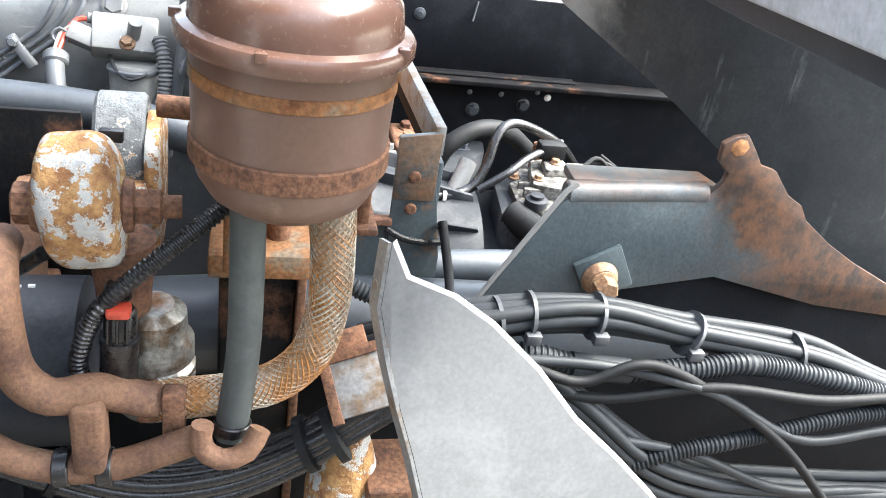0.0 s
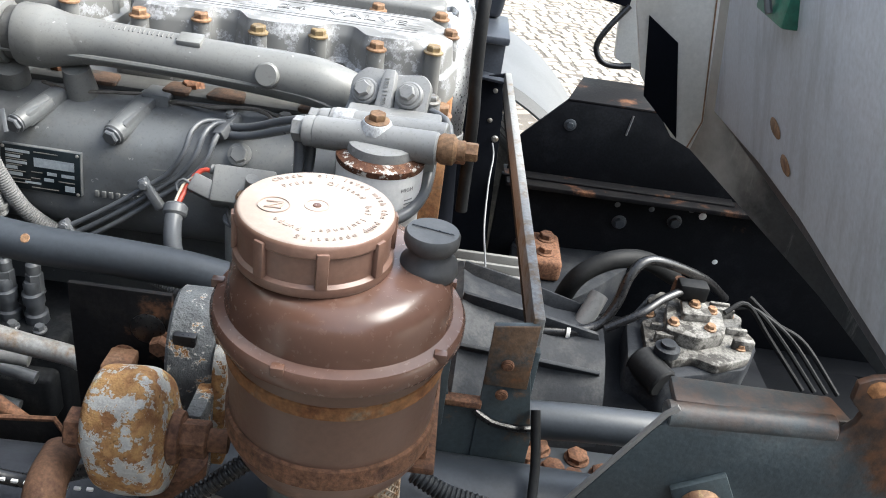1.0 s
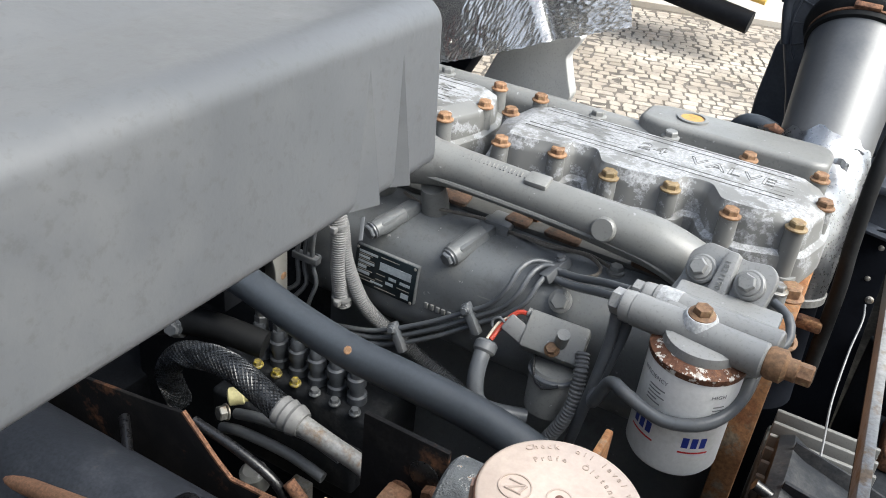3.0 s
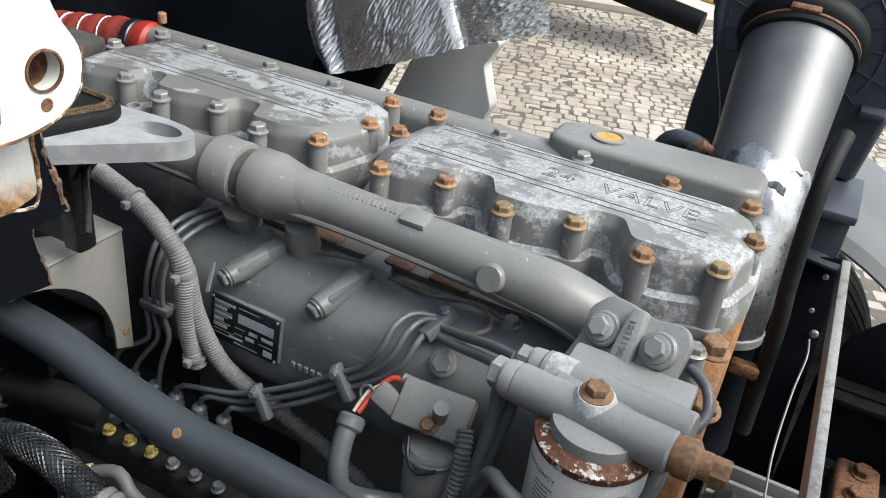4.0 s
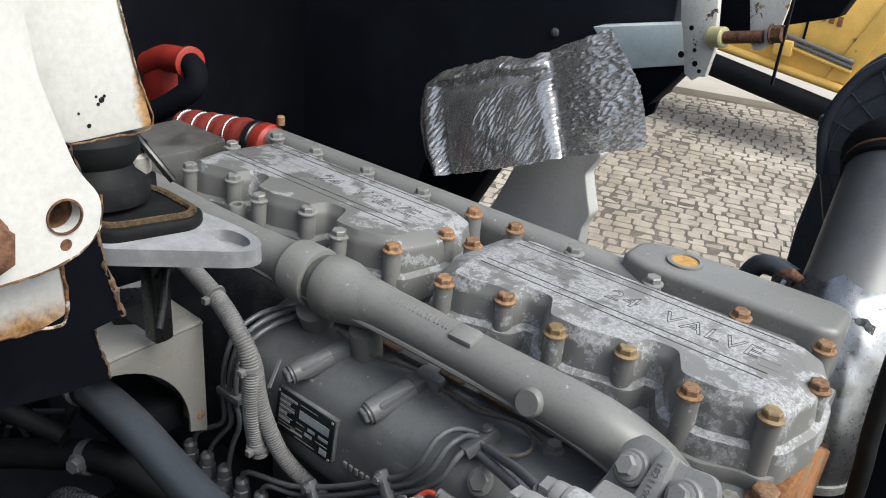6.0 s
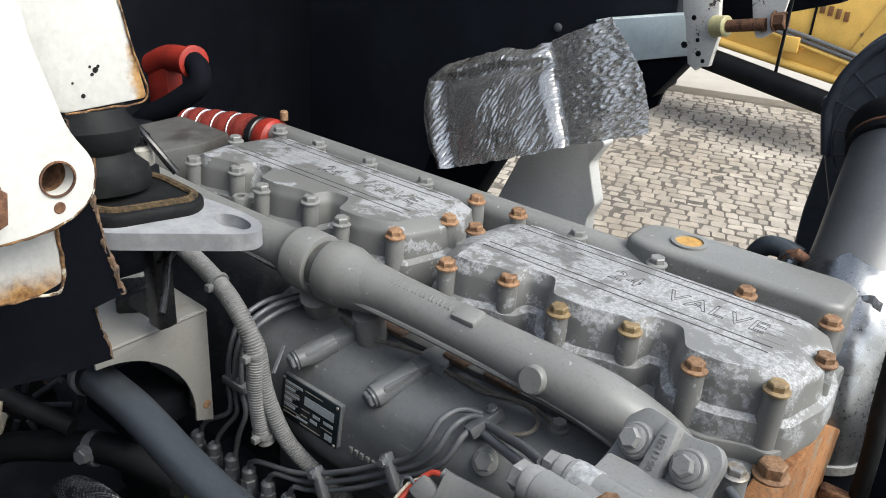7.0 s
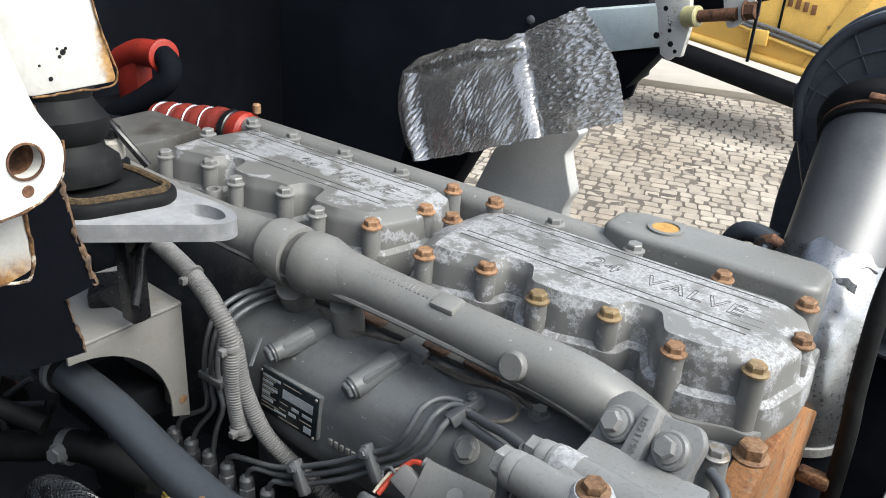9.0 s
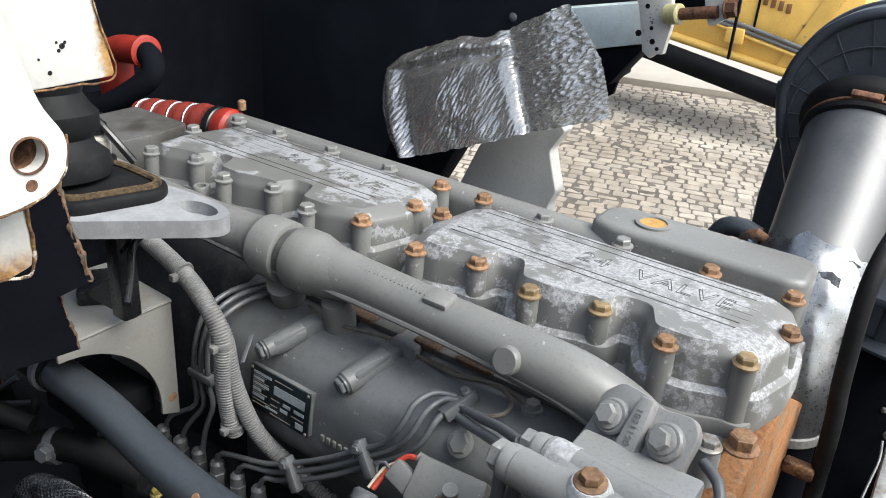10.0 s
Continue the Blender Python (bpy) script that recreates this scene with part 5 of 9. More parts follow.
for text, r, start in (("Check  oil level with the pump operating", 0.0395, radians(140)), ("Prüfe  Ölstand  bei laufender Pumpe", 0.0300, radians(140))):
    step = 0.0041 / r * 1.02
    at = start
    for w in text.split(" "):
        if w:
            part("word", arc_words(w, r, at, step, 0.0056), "mark_brown", lid, "raised word " + w)
        at -= step * (len(w) + 1) if w else step
LG = CAP + Vector((-0.024, -0.006, 0.0335))
part("emblem_ring", lathe([(0.0095, -0.0003), (0.0095, 0.0006), (0.0088, 0.0006), (0.0087, -0.0003)], LG, seg=32), "mark_brown", lid)
for p, q in (((-0.005, 0.0035), (0.005, 0.0035)), ((-0.005, -0.0035), (0.005, -0.0035)), ((-0.0045, -0.0035), (0.0045, 0.0035)), ((0.0035, -0.0035), (0.0055, 0.0035))):
    part("emblem_bar", tube([LG + Vector((*p, 0.0003)), LG + Vector((*q, 0.0003))], 0.0006, 6, smooth=False), "mark_brown", lid)
plug = part("breather_cap", lathe([(0.0178, 0.0), (0.0188, 0.003), (0.0178, 0.009), (0.0140, 0.0130), (0.0132, 0.0165), (0.0163, 0.0200), (0.0172, 0.0225), (0.0172, 0.0275), (0.0160, 0.0295), (0.004, 0.0300)], (0.0235, -0.618, 1.246), seg=40), "cap_black", res, "black plastic breather cap")
part("cap_slot", box(-0.0135, 0.0135, -0.0005, 0.0005, 0, 0.0004, 0, Matrix.Translation((0.0235, -0.618, 1.2762)) @ Matrix.Rotation(-0.25, 4, "Z")), "black_plastic", plug)

strap = thing("reservoir_bracket", (-0.03, -0.55, 1.0), "rusty welded steel bracket holding the reservoir", "bracket")
part("back_plate", box(-0.075, -0.068, -0.56, -0.40, 0.98, 1.15, 0.002), "rust_face", strap)
part("saddle", box(-0.078, 0.022, -0.57, -0.553, 1.06, 1.155, 0.003), "blue_rust", strap)
part("hanger", box(0.028, 0.052, -0.575, -0.36, 1.03, 1.037, 0.002), "rust", strap)
part("bolt", rod((-0.125, -0.55, 1.125), (-0.07, -0.555, 1.125), 0.009, seg=14), "rust", strap)
part("upright", box(0.035, 0.045, -0.565, -0.53, 1.036, 1.16, 0.002), "rust", strap)

# hoses under the reservoir
h1 = thing("return_hose", (-0.06, -0.63, 0.86), "straight grey-green rubber return hose", "hose")
part("hose", tube([(-0.056, -0.628, 1.098), (-0.055, -0.63, 1.02), (-0.056, -0.634, 0.95), (-0.064, -0.642, 0.872)], 0.0135, 22), "rubber_hose", h1)
part("clip", lathe([(0.0145, 0), (0.0155, 0.001), (0.0155, 0.009), (0.0145, 0.010)], (-0.063, -0.642, 0.878), (0.1, 0.1, 1), 24), "black_plastic", h1)


def braided(points, r, mat, parent, name="hose"):
    """A hose with a woven steel sheath: a core and two sets of crossing strands."""
    part(name, tube(points, r, 20), mat, parent)
    way = curve_through(points, 0.004)
    n = len(way)
    for sense in (1, -1):
        bm = bmesh.new()
        for s in range(18):
            pts = []
            u = (way[1] - way[0]).orthogonal().normalized()
            dist = 0.0
            for i in range(0, n):
                t = (way[min(i + 1, n - 1)] - way[max(i - 1, 0)]).normalized()
                u = (u - t * u.dot(t)).normalized()
                w = t.cross(u)
                dist = i * 0.004
                a = sense * dist / (r * 1.1) + 2 * math.pi * s / 18
                rr = r + 0.0003 + 0.0004 * math.sin(a * 3.5)
                pts.append(way[i] + rr * (math.cos(a) * u + math.sin(a) * w))
            add(bm, tube(pts, 0.0009, 4, smooth=False))
        part("braid", bm, mat, parent, kind="stuff")


h2 = thing("braided_hose", (-0.05, -0.62, 0.88), "steel-braided suction hose, gold-brown with rust", "hose")
braided([(0.006, -0.622, 1.100), (0.010, -0.622, 1.03), (0.010, -0.622, 0.99), (0.0, -0.622, 0.945), (-0.025, -0.622, 0.915), (-0.06, -0.622, 0.902), (-0.105, -0.622, 0.896), (-0.125, -0.622, 0.894)], 0.0165, "braid_rust", h2)
part("ferrule", lathe([(0.017, 0), (0.0185, 0.002), (0.0185, 0.014), (0.017, 0.016)], (-0.122, -0.622, 0.894), (-1, 0, -0.02), 24), "rust", h2)
part("worm_clip", box(-0.118, -0.10, -0.646, -0.628, 0.872, 0.918, 0.003), "rust", h2, "rusty hose clip")
h3 = thing("steel_coolant_pipe", (-0.2, -0.66, 0.86), "rust-brown painted steel pipe with a welded branch", "pipe")
part("pipe", tube([(-0.232, -0.60, 1.03), (-0.226, -0.64, 1.035), (-0.222, -0.66, 1.005), (-0.217, -0.66, 0.955), (-0.195, -0.66, 0.931), (-0.165, -0.65, 0.928), (-0.125, -0.63, 0.9)], 0.0145, 20), "rust_pipe", h3)
part("lower_pipe", tube([(-0.29, -0.66, 0.90), (-0.25, -0.66, 0.885), (-0.225, -0.66, 0.868), (-0.19, -0.66, 0.857), (-0.15, -0.66, 0.86), (-0.11, -0.66, 0.876), (-0.08, -0.655, 0.886)], 0.0125, 20), "rust_pipe", h3)
part("branch", box(-0.182, -0.157, -0.675, -0.645, 0.86, 0.93, 0.006, None, 3), "rust_pipe", h3)
for a in (-0.192, -0.160):
    part("rubber_band", lathe([(0.0145, -0.006), (0.0155, -0.005), (0.0155, 0.005), (0.0145, 0.006)], (a, -0.66, 0.858), (1, 0, 0.05), 22), "black_plastic", h3)
part("cradle", tube([(-0.085, -0.665, 0.905), (-0.086, -0.668, 0.885), (-0.07, -0.67, 0.872), (-0.05, -0.668, 0.878), (-0.04, -0.66, 0.895)], 0.009, 12), "rust_pipe", h3)

# cab shock absorber and eye
sh = thing("cab_damper", (-0.15, -0.58, 0.88), "cab suspension damper eye, paint flaked off over rust", "damper")
bm = lathe([(0.0375 * (1 - abs(k / 15) ** 5) ** 0.28 * (1 if abs(k) < 15 else 0.0) + (0.018 if abs(k) == 15 else 0.0), 0.0275 * k / 15) for k in range(-15, 16)], (0, 0, 0), seg=72)
moved(bm, pose(-0.172, -0.607, 1.070, 0, 84, -4) @ Matrix.Diagonal((1.40, 1.03, 1, 1)))
for v in bm.verts:
    q = v.co * 45
    v.co += 0.0016 * Vector((noise.noise(q), noise.noise(q + Vector((5, 0, 0))), noise.noise(q + Vector((0, 5, 0)))))
part("eye_housing", bm, "flaky", sh, smooth=60)
part("bushing", rod((-0.205, -0.609, 1.066), (-0.138, -0.603, 1.066), 0.0125, seg=20), "black_plastic", sh)
n1 = part("nut_washer", lathe([(0.021, 0), (0.022, 0.002), (0.020, 0.007)], (-0.199, -0.609, 1.068), (-1, -0.05, 0), 24), "rust", sh)
part("nut", hex_head((-0.203, -0.609, 1.068), (-1, -0.05, 0), r=0.0155, h=0.016, washer=0.0175), "rust", n1)
n2 = part("nut_washer", lathe([(0.020, 0), (0.021, 0.002), (0.019, 0.008)], (-0.146, -0.604, 1.066), (1, 0.05, 0), 24), "rust", sh)
part("nut", hex_head((-0.140, -0.604, 1.066), (1, 0.05, 0), r=0.0145, h=0.022, washer=0.0165), "rust", n2)
part("stud", rod((-0.12, -0.603, 1.066), (-0.104, -0.602, 1.066), 0.009, seg=14), "rust", sh)
part("neck", lathe([(0.016, 0.955), (0.020, 0.965), (0.022, 0.99), (0.026, 1.03)], (-0.150, -0.590, 0), seg=24), "rust", sh, "rusty neck under the eye")
part("body_tube", lathe([(0.030, 0.862), (0.034, 0.868), (0.035, 0.905), (0.030, 0.911), (0.034, 0.914), (0.034, 0.930), (0.029, 0.938), (0.028, 0.958), (0.018, 0.966)], (-0.130, -0.585, 0), seg=36), "steel_scratched", sh, "scratched bare steel damper body")
ringm = pose(-0.160, -0.492, 1.095, 0, 90, 2)
bm = lathe([(0.036, -0.020), (0.0475, -0.021), (0.050, -0.018), (0.050, 0.018), (0.0475, 0.021), (0.036, 0.020), (0.034, 0.0), (0.036, -0.020)], (0, 0, 0), seg=48)
rg = thing("clamp_eye", (-0.16, -0.49, 1.03), "round cast eye with a slot, grey paint peeling to rust", "bracket")
part("eye", moved(bm, ringm @ Matrix.Diagonal((1.25, 0.95, 1, 1))), "flaky_grey", rg)
part("core", rod((-0.182, -0.492, 1.095), (-0.138, -0.492, 1.095), 0.037, seg=32), "black_plastic", rg)
part("slot", box(-0.174, -0.154, -0.5315, -0.50, 1.112, 1.140, 0.002), "black_plastic", rg)
part("web", box(-0.150, -0.135, -0.58, -0.48, 1.02, 1.10, 0.004), "flaky_grey", rg)
part("side_lug", prism(rounded([(-0.56, 1.02), (-0.47, 1.03), (-0.45, 1.12), (-0.50, 1.15), (-0.54, 1.13)], 0.015), -0.138, -0.126, 0.002, "x"), "flaky", rg)

rg.location += Vector((-0.003, 0.024, -0.057))

bp = thing("bracket_plate", (-0.25, -0.42, 0.93), "black painted bracket plate with a drilled hole and rusty bolts", "bracket")
hole = [(-0.228 + 0.016 * math.cos(a), 1.022 + 0.014 * math.sin(a)) for a in (2 * math.pi * k / 14 for k in range(14))]
part("plate", box(-0.302, -0.205, -0.424, -0.418, 0.86, 1.062, 0.0015), "black_rust", bp)
part("hole_liner", moved(lathe([(0.015, 0), (0.0165, 0.001), (0.0165, 0.003), (0.015, 0.0035)], (0, 0, 0), seg=20), pose(-0.228, -0.4275, 1.022, -90)), "black_plastic", bp)

for a, z in ((-0.252, 0.985), (-0.215, 1.008)):
    part("bolt", hex_head((a, -0.424, z), (0, -1, 0), r=0.010, h=0.014, washer=0.013), "rust", bp)
part("leg", box(-0.262, -0.232, -0.52, -0.43, 0.74, 0.90, 0.004), "rust", bp)
part("strut", prism([(-0.55, 0.80), (-0.52, 0.80), (-0.43, 1.0), (-0.46, 1.0)], -0.262, -0.235, 0.003, "x"), "rust_pipe", bp)

# large coolant tube in front of the block
tb = thing("coolant_tube", (-0.4, -0.32, 1.0), "long smooth blue-grey coolant tube, slightly bent", "pipe")
part("tube", tube([(-0.635, -0.315, 1.065), (-0.55, -0.318, 1.061), (-0.46, -0.322, 1.043), (-0.383, -0.324, 1.033), (-0.30, -0.322, 1.029), (-0.20, -0.322, 1.021), (-0.10, -0.33, 1.0), (0.0, -0.33, 0.96), (0.05, -0.30, 0.88)], 0.0205, 28), "tube_blue", tb)
part("hose_end", tube([(-0.74, -0.30, 1.055), (-0.68, -0.31, 1.063), (-0.632, -0.315, 1.065)], [0.024, 0.0245, 0.0225], 24), "rubber_dark", tb)
part("chip", lathe([(0.0052, 0), (0.0045, 0.0006)], (-0.383, -0.338, 1.0475), (0, -0.7, 0.7), 9), "rust_bolt", tb, "spot of bare rust")
part("hose_clip", lathe([(0.0245, 0), (0.026, 0.001), (0.026, 0.009), (0.0245, 0.01)], (-0.652, -0.3145, 1.0645), (1, -0.03, 0.0), 28), "line_grey", tb)

# braided pump hose
ph = thing("pump_hose", (-0.45, -0.38, 0.9), "black braided hose with a grey crimped end", "hose")
braided([(-0.63, -0.36, 0.86), (-0.632, -0.372, 0.915), (-0.60, -0.38, 0.963), (-0.555, -0.38, 0.982), (-0.51, -0.38, 0.985), (-0.465, -0.38, 0.968), (-0.435, -0.38, 0.956)], 0.0155, "braid_black", ph)
part("crimp", lathe([(0.0165, 0), (0.0185, 0.003), (0.0175, 0.010), (0.0195, 0.013), (0.0175, 0.020), (0.0195, 0.024), (0.0175, 0.032), (0.015, 0.036)], (-0.446, -0.38, 0.960), (1, 0, -0.2), 24), "hose_grey", ph)
part("steel_end", tube([(-0.42, -0.38, 0.954), (-0.37, -0.38, 0.945), (-0.32, -0.382, 0.937), (-0.295, -0.40, 0.932)], [0.0125, 0.0115, 0.011, 0.011], 18), "galv", ph)

# guard sheet, chassis tube and what lies along it
gd = thing("guard_sheet", (-0.55, -0.455, 0.75), "bent black guard sheet with rusty edges", "guard")
part("sheet", prism([(-1.1, 0.62), (-0.305, 0.80), (-0.305, 0.893), (-0.315, 0.916), (-0.40, 0.906), (-0.454, 0.901), (-0.475, 0.918), (-0.522, 0.966), (-0.56, 0.957), (-0.80, 0.915), (-1.1, 0.87)], -0.4545, -0.4495, 0.001, "y"), "black_rust", gd)
part("edge", tube([(-0.305, -0.452, 0.895), (-0.315, -0.452, 0.917), (-0.40, -0.452, 0.907), (-0.454, -0.452, 0.902), (-0.475, -0.452, 0.919), (-0.522, -0.452, 0.967)], 0.003, 6, smooth=False), "rust", gd, "rusty bare edge")
part("tab", box(-0.405, -0.375, -0.466, -0.455, 0.885, 0.915, 0.002), "rust", gd)
part("tab_bolt", hex_head((-0.39, -0.466, 0.90), (0, -1, 0.2), r=0.006, h=0.006, washer=0.008), "rust", gd)
ct = thing("chassis_crosstube", (-0.6, -0.55, 0.7), "blue-black painted chassis tube, scratched and stained", "chassis")
part("tube", tube([(-1.4, -0.56, 0.86), (-0.8, -0.557, 0.872), (-0.45, -0.555, 0.878), (-0.19, -0.55, 0.88)], 0.075, 36), "crosstube", ct)
for k, (a, b) in enumerate(((-0.436, -0.395), (-0.385, -0.35))):
    part("tab", prism([(a, -0.645 + 0.012 * k), (b, -0.635 + 0.012 * k), (b + 0.012, -0.598), (a + 0.014, -0.606)], 0.972 - 0.002 * k, 0.977 - 0.002 * k, 0.001, "z"), "tube_blue", ct)
    part("tab_edge", tube([(a, -0.646 + 0.012 * k, 0.9745), (b, -0.636 + 0.012 * k, 0.9745), (b + 0.012, -0.598, 0.9745)], 0.0032, 6, smooth=False), "rust", ct)
    part("tab_stem", box(a + 0.012, b, -0.62, -0.59, 0.925, 0.974, 0.001), "tube_blue", ct)
rb = thing("brake_rod", (-0.5, -0.605, 0.93), "rusty steel rod with a clamp collar", "rod")
part("rod", tube([(-0.85, -0.60, 0.875), (-0.70, -0.60, 0.905), (-0.617, -0.60, 0.926), (-0.50, -0.60, 0.96), (-0.39, -0.60, 0.99), (-0.355, -0.60, 1.0)], 0.0095, 16), "rust_pipe", rb)
part("collar", lathe([(0.0105, 0), (0.0145, 0.002), (0.0145, 0.010), (0.0105, 0.012)], (-0.385, -0.60, 0.991), (1, 0, 0.3), 20), "galv", rb)
part("block", box(-0.345, -0.315, -0.615, -0.585, 0.975, 1.02, 0.004, None, 2), "black_plastic", rb, "black plastic clamp block")
part("block_lug", box(-0.33, -0.31, -0.605, -0.59, 1.015, 1.03, 0.002), "black_plastic", rb)
part("stub_pipe", tube([(-0.328, -0.62, 0.975), (-0.322, -0.635, 0.945), (-0.31, -0.65, 0.90), (-0.29, -0.66, 0.87)], 0.0125, 16), "rust_pipe", rb)
bc = thing("brake_cable", (-0.35, -0.57, 0.93), "thin black cable with white print running to the damper", "cable")
part("cable", tube([(-0.60, -0.47, 0.93), (-0.52, -0.53, 0.92), (-0.46, -0.55, 0.94), (-0.412, -0.55, 0.985), (-0.372, -0.565, 0.98), (-0.34, -0.59, 1.005), (-0.31, -0.59, 0.99), (-0.27, -0.585, 0.978), (-0.235, -0.585, 0.992), (-0.205, -0.60, 1.02)], 0.006, 12), "black_plastic", bc)
part("second_cable", tube([(-0.52, -0.44, 0.945), (-0.46, -0.435, 0.93), (-0.41, -0.43, 0.905), (-0.385, -0.43, 0.87)], 0.006, 12), "black_plastic", bc)
part("rusty_rod", tube([(-0.395, -0.425, 0.91), (-0.36, -0.425, 0.88), (-0.32, -0.42, 0.84), (-0.28, -0.42, 0.81)], 0.008, 10), "rust", bc)
for k in range(9):
    part("print_bar", box(-0.300 + 0.010 * k, -0.295 + 0.010 * k, -0.5935, -0.591, 0.985 + (0.0006 * abs(k - 4)) - 0.003, 0.987 + (0.0006 * abs(k - 4)) - 0.003, 0), "filter_white", bc)

# sensor lead with its black connector
sl = thing("sensor_lead", (-0.17, -0.6, 0.89), "black corrugated lead with a black plug and red lock", "connector")
part("lead", tube([(-0.03, -0.565, 1.09), (-0.074, -0.60, 1.065), (-0.118, -0.622, 1.034), (-0.156, -0.632, 1.0), (-0.168, -0.633, 0.982), (-0.176, -0.633, 0.960), (-0.180, -0.633, 0.940), (-0.176, -0.633, 0.924), (-0.166, -0.632, 0.919), (-0.158, -0.628, 0.928)], 0.0075, 14, rib=0.0013, pitch=0.0042), "black_plastic", sl)
pl = part("plug", lathe([(0.012, 0), (0.0145, 0.004), (0.0145, 0.040), (0.0155, 0.041), (0.0155, 0.046), (0.0125, 0.047), (0.0125, 0.068), (0.010, 0.072)], (-0.152, -0.628, 0.918), (0.06, 0.02, 1), 20), "black_plastic", sl)
for a in (-0.007, 0.0, 0.007):
    part("plug_rib", rod((-0.1495 + a, -0.6405, 0.966), (-0.1485 + a, -0.6395, 0.988), 0.0012, seg=6), "black_plastic", pl)
part("lock", box(-0.157, -0.139, -0.642, -0.626, 0.988, 0.997, 0.003), "red_wire", pl, "red locking tab")
part("tie", lathe([(0.0095, -0.002), (0.011, -0.002), (0.011, 0.002), (0.0095, 0.002)], (-0.15, -0.62, 1.0), (-0.6, 0, -0.8), 16), "black_plastic", sl)

# black harness sweeping under the reservoir, with its junction block
hb = thing("black_harness", (-0.05, -0.6, 0.74), "thick bundle of black cables tied together", "cable loom")
for k in range(9):
    dy, dz = 0.012 * (k % 3), 0.0125 * (k // 3)
    part("cable", tube([(-0.32, -0.60 + dy, 0.835 + dz), (-0.24, -0.61 + dy, 0.80 + dz), (-0.15, -0.615 + dy, 0.765 + dz), (-0.07, -0.615 + dy, 0.77 + dz), (0.0, -0.61 + dy, 0.80 + dz), (0.06, -0.60 + dy, 0.838 + dz), (0.12, -0.58 + dy, 0.86 + dz), (0.2, -0.56 + dy, 0.87 + dz)], 0.0072, 10, 0.015), "black_plastic", hb)
for at, d in (((0.03, -0.605, 0.835), (0.7, 0.1, 0.4)), ((-0.21, -0.60, 0.80), (0.8, 0, -0.4)), ((0.005, -0.60, 0.82), (0.7, 0, 0.35))):
    part("cable_tie", moved(lathe([(0.026, -0.004), (0.0275, -0.004), (0.0275, 0.004), (0.026, 0.004)], (0, 0, 0), seg=22), Matrix.Translation(at) @ frame_of(d).to_4x4()), "rubber_dark", hb)
jb = thing("junction_block", (0.055, -0.59, 0.87), "small rusty steel plate clamped over the black cables", "bracket")
jm = basis((0.055, -0.605, 0.898), (0.9, 0.0, 0.35), (-0.3, 0.7, 0.55))
part("plate", box(-0.036, 0.032, -0.026, 0.028, -0.003, 0.003, 0.001, jm), "galv", jb)
part("rust_frame", box(-0.040, -0.030, -0.030, 0.032, -0.004, 0.005, 0.001, jm), "rust", jb)
part("rust_frame", box(-0.036, 0.034, 0.024, 0.034, -0.004, 0.006, 0.001, jm), "rust", jb)
part("tab", box(-0.03, 0.008, 0.034, 0.052, -0.002, 0.002, 0.001, jm), "rust", jb)
part("under", box(-0.03, 0.03, -0.02, 0.02, -0.03, -0.003, 0.003, jm), "black_plastic", jb)

# bright aluminium wedge at the corner
tp = thing("step_bracket", (0.1, -0.65, 0.72), "thin curved sheet of bright brushed aluminium", "bracket")
top = [(0.052, -0.640, 1.063), (0.066, -0.645, 1.034), (0.105, -0.650, 1.02), (0.14, -0.655, 0.997), (0.185, -0.665, 0.957), (0.223, -0.68, 0.915), (0.265, -0.69, 0.88), (0.303, -0.70, 0.845), (0.37, -0.72, 0.775), (0.45, -0.74, 0.68)]
low = [(0.050, -0.640, 1.002), (0.060, -0.660, 0.96), (0.072, -0.67, 0.92), (0.086, -0.68, 0.88), (0.098, -0.69, 0.84), (0.11, -0.70, 0.80), (0.125, -0.71, 0.76), (0.14, -0.72, 0.72), (0.16, -0.73, 0.66), (0.18, -0.74, 0.60)]
bm = bmesh.new()
a = [bm.verts.new(p) for p in top]
b = [bm.verts.new(p) for p in low]
c = [bm.verts.new((p[0] + 0.004, p[1] + 0.006, p[2])) for p in top]
d = [bm.verts.new((p[0] + 0.004, p[1] + 0.006, p[2])) for p in low]
for i in range(len(top) - 1):
    for f in ((a[i], a[i + 1], b[i + 1], b[i]), (c[i], d[i], d[i + 1], c[i + 1]), (a[i], c[i], c[i + 1], a[i + 1]), (b[i], b[i + 1], d[i + 1], d[i])):
        bm.faces.new(f)
bm.faces.new((a[0], b[0], d[0], c[0]))
bm.faces.new((a[-1], c[-1], d[-1], b[-1]))
part("sheet", bm, "alu_sheet", tp)
bm = bmesh.new()
edge = [top[0]] + low
quad = [[bm.verts.new(Vector(p) + Vector(o)) for o in ((-0.0005, 0.0, 0.0), (-0.005, 0.014, -0.004), (-0.008, 0.014, -0.004), (-0.0035, 0.0, 0.0))] for p in edge]
for a, b in zip(quad, quad[1:]):
    for i in range(4):
        bm.faces.new((a[i], a[(i + 1) % 4], b[(i + 1) % 4], b[i]))
bm.faces.new(quad[0])
bm.faces.new(quad[-1])
part("side_flange", bm, "galv", tp)
part("rivet", lathe([(0.005, 0), (0.004, 0.002), (0.001, 0.003)], (0.046, -0.632, 1.02), (-1, -0.3, 0), 12), "zinc_bolt", tp)
part("post", box(0.185, 0.215, -0.672, -0.645, 0.0, 0.86, 0.003), "black_paint", tp)
# ---- cab hinge, mounts and sheets at the front ----

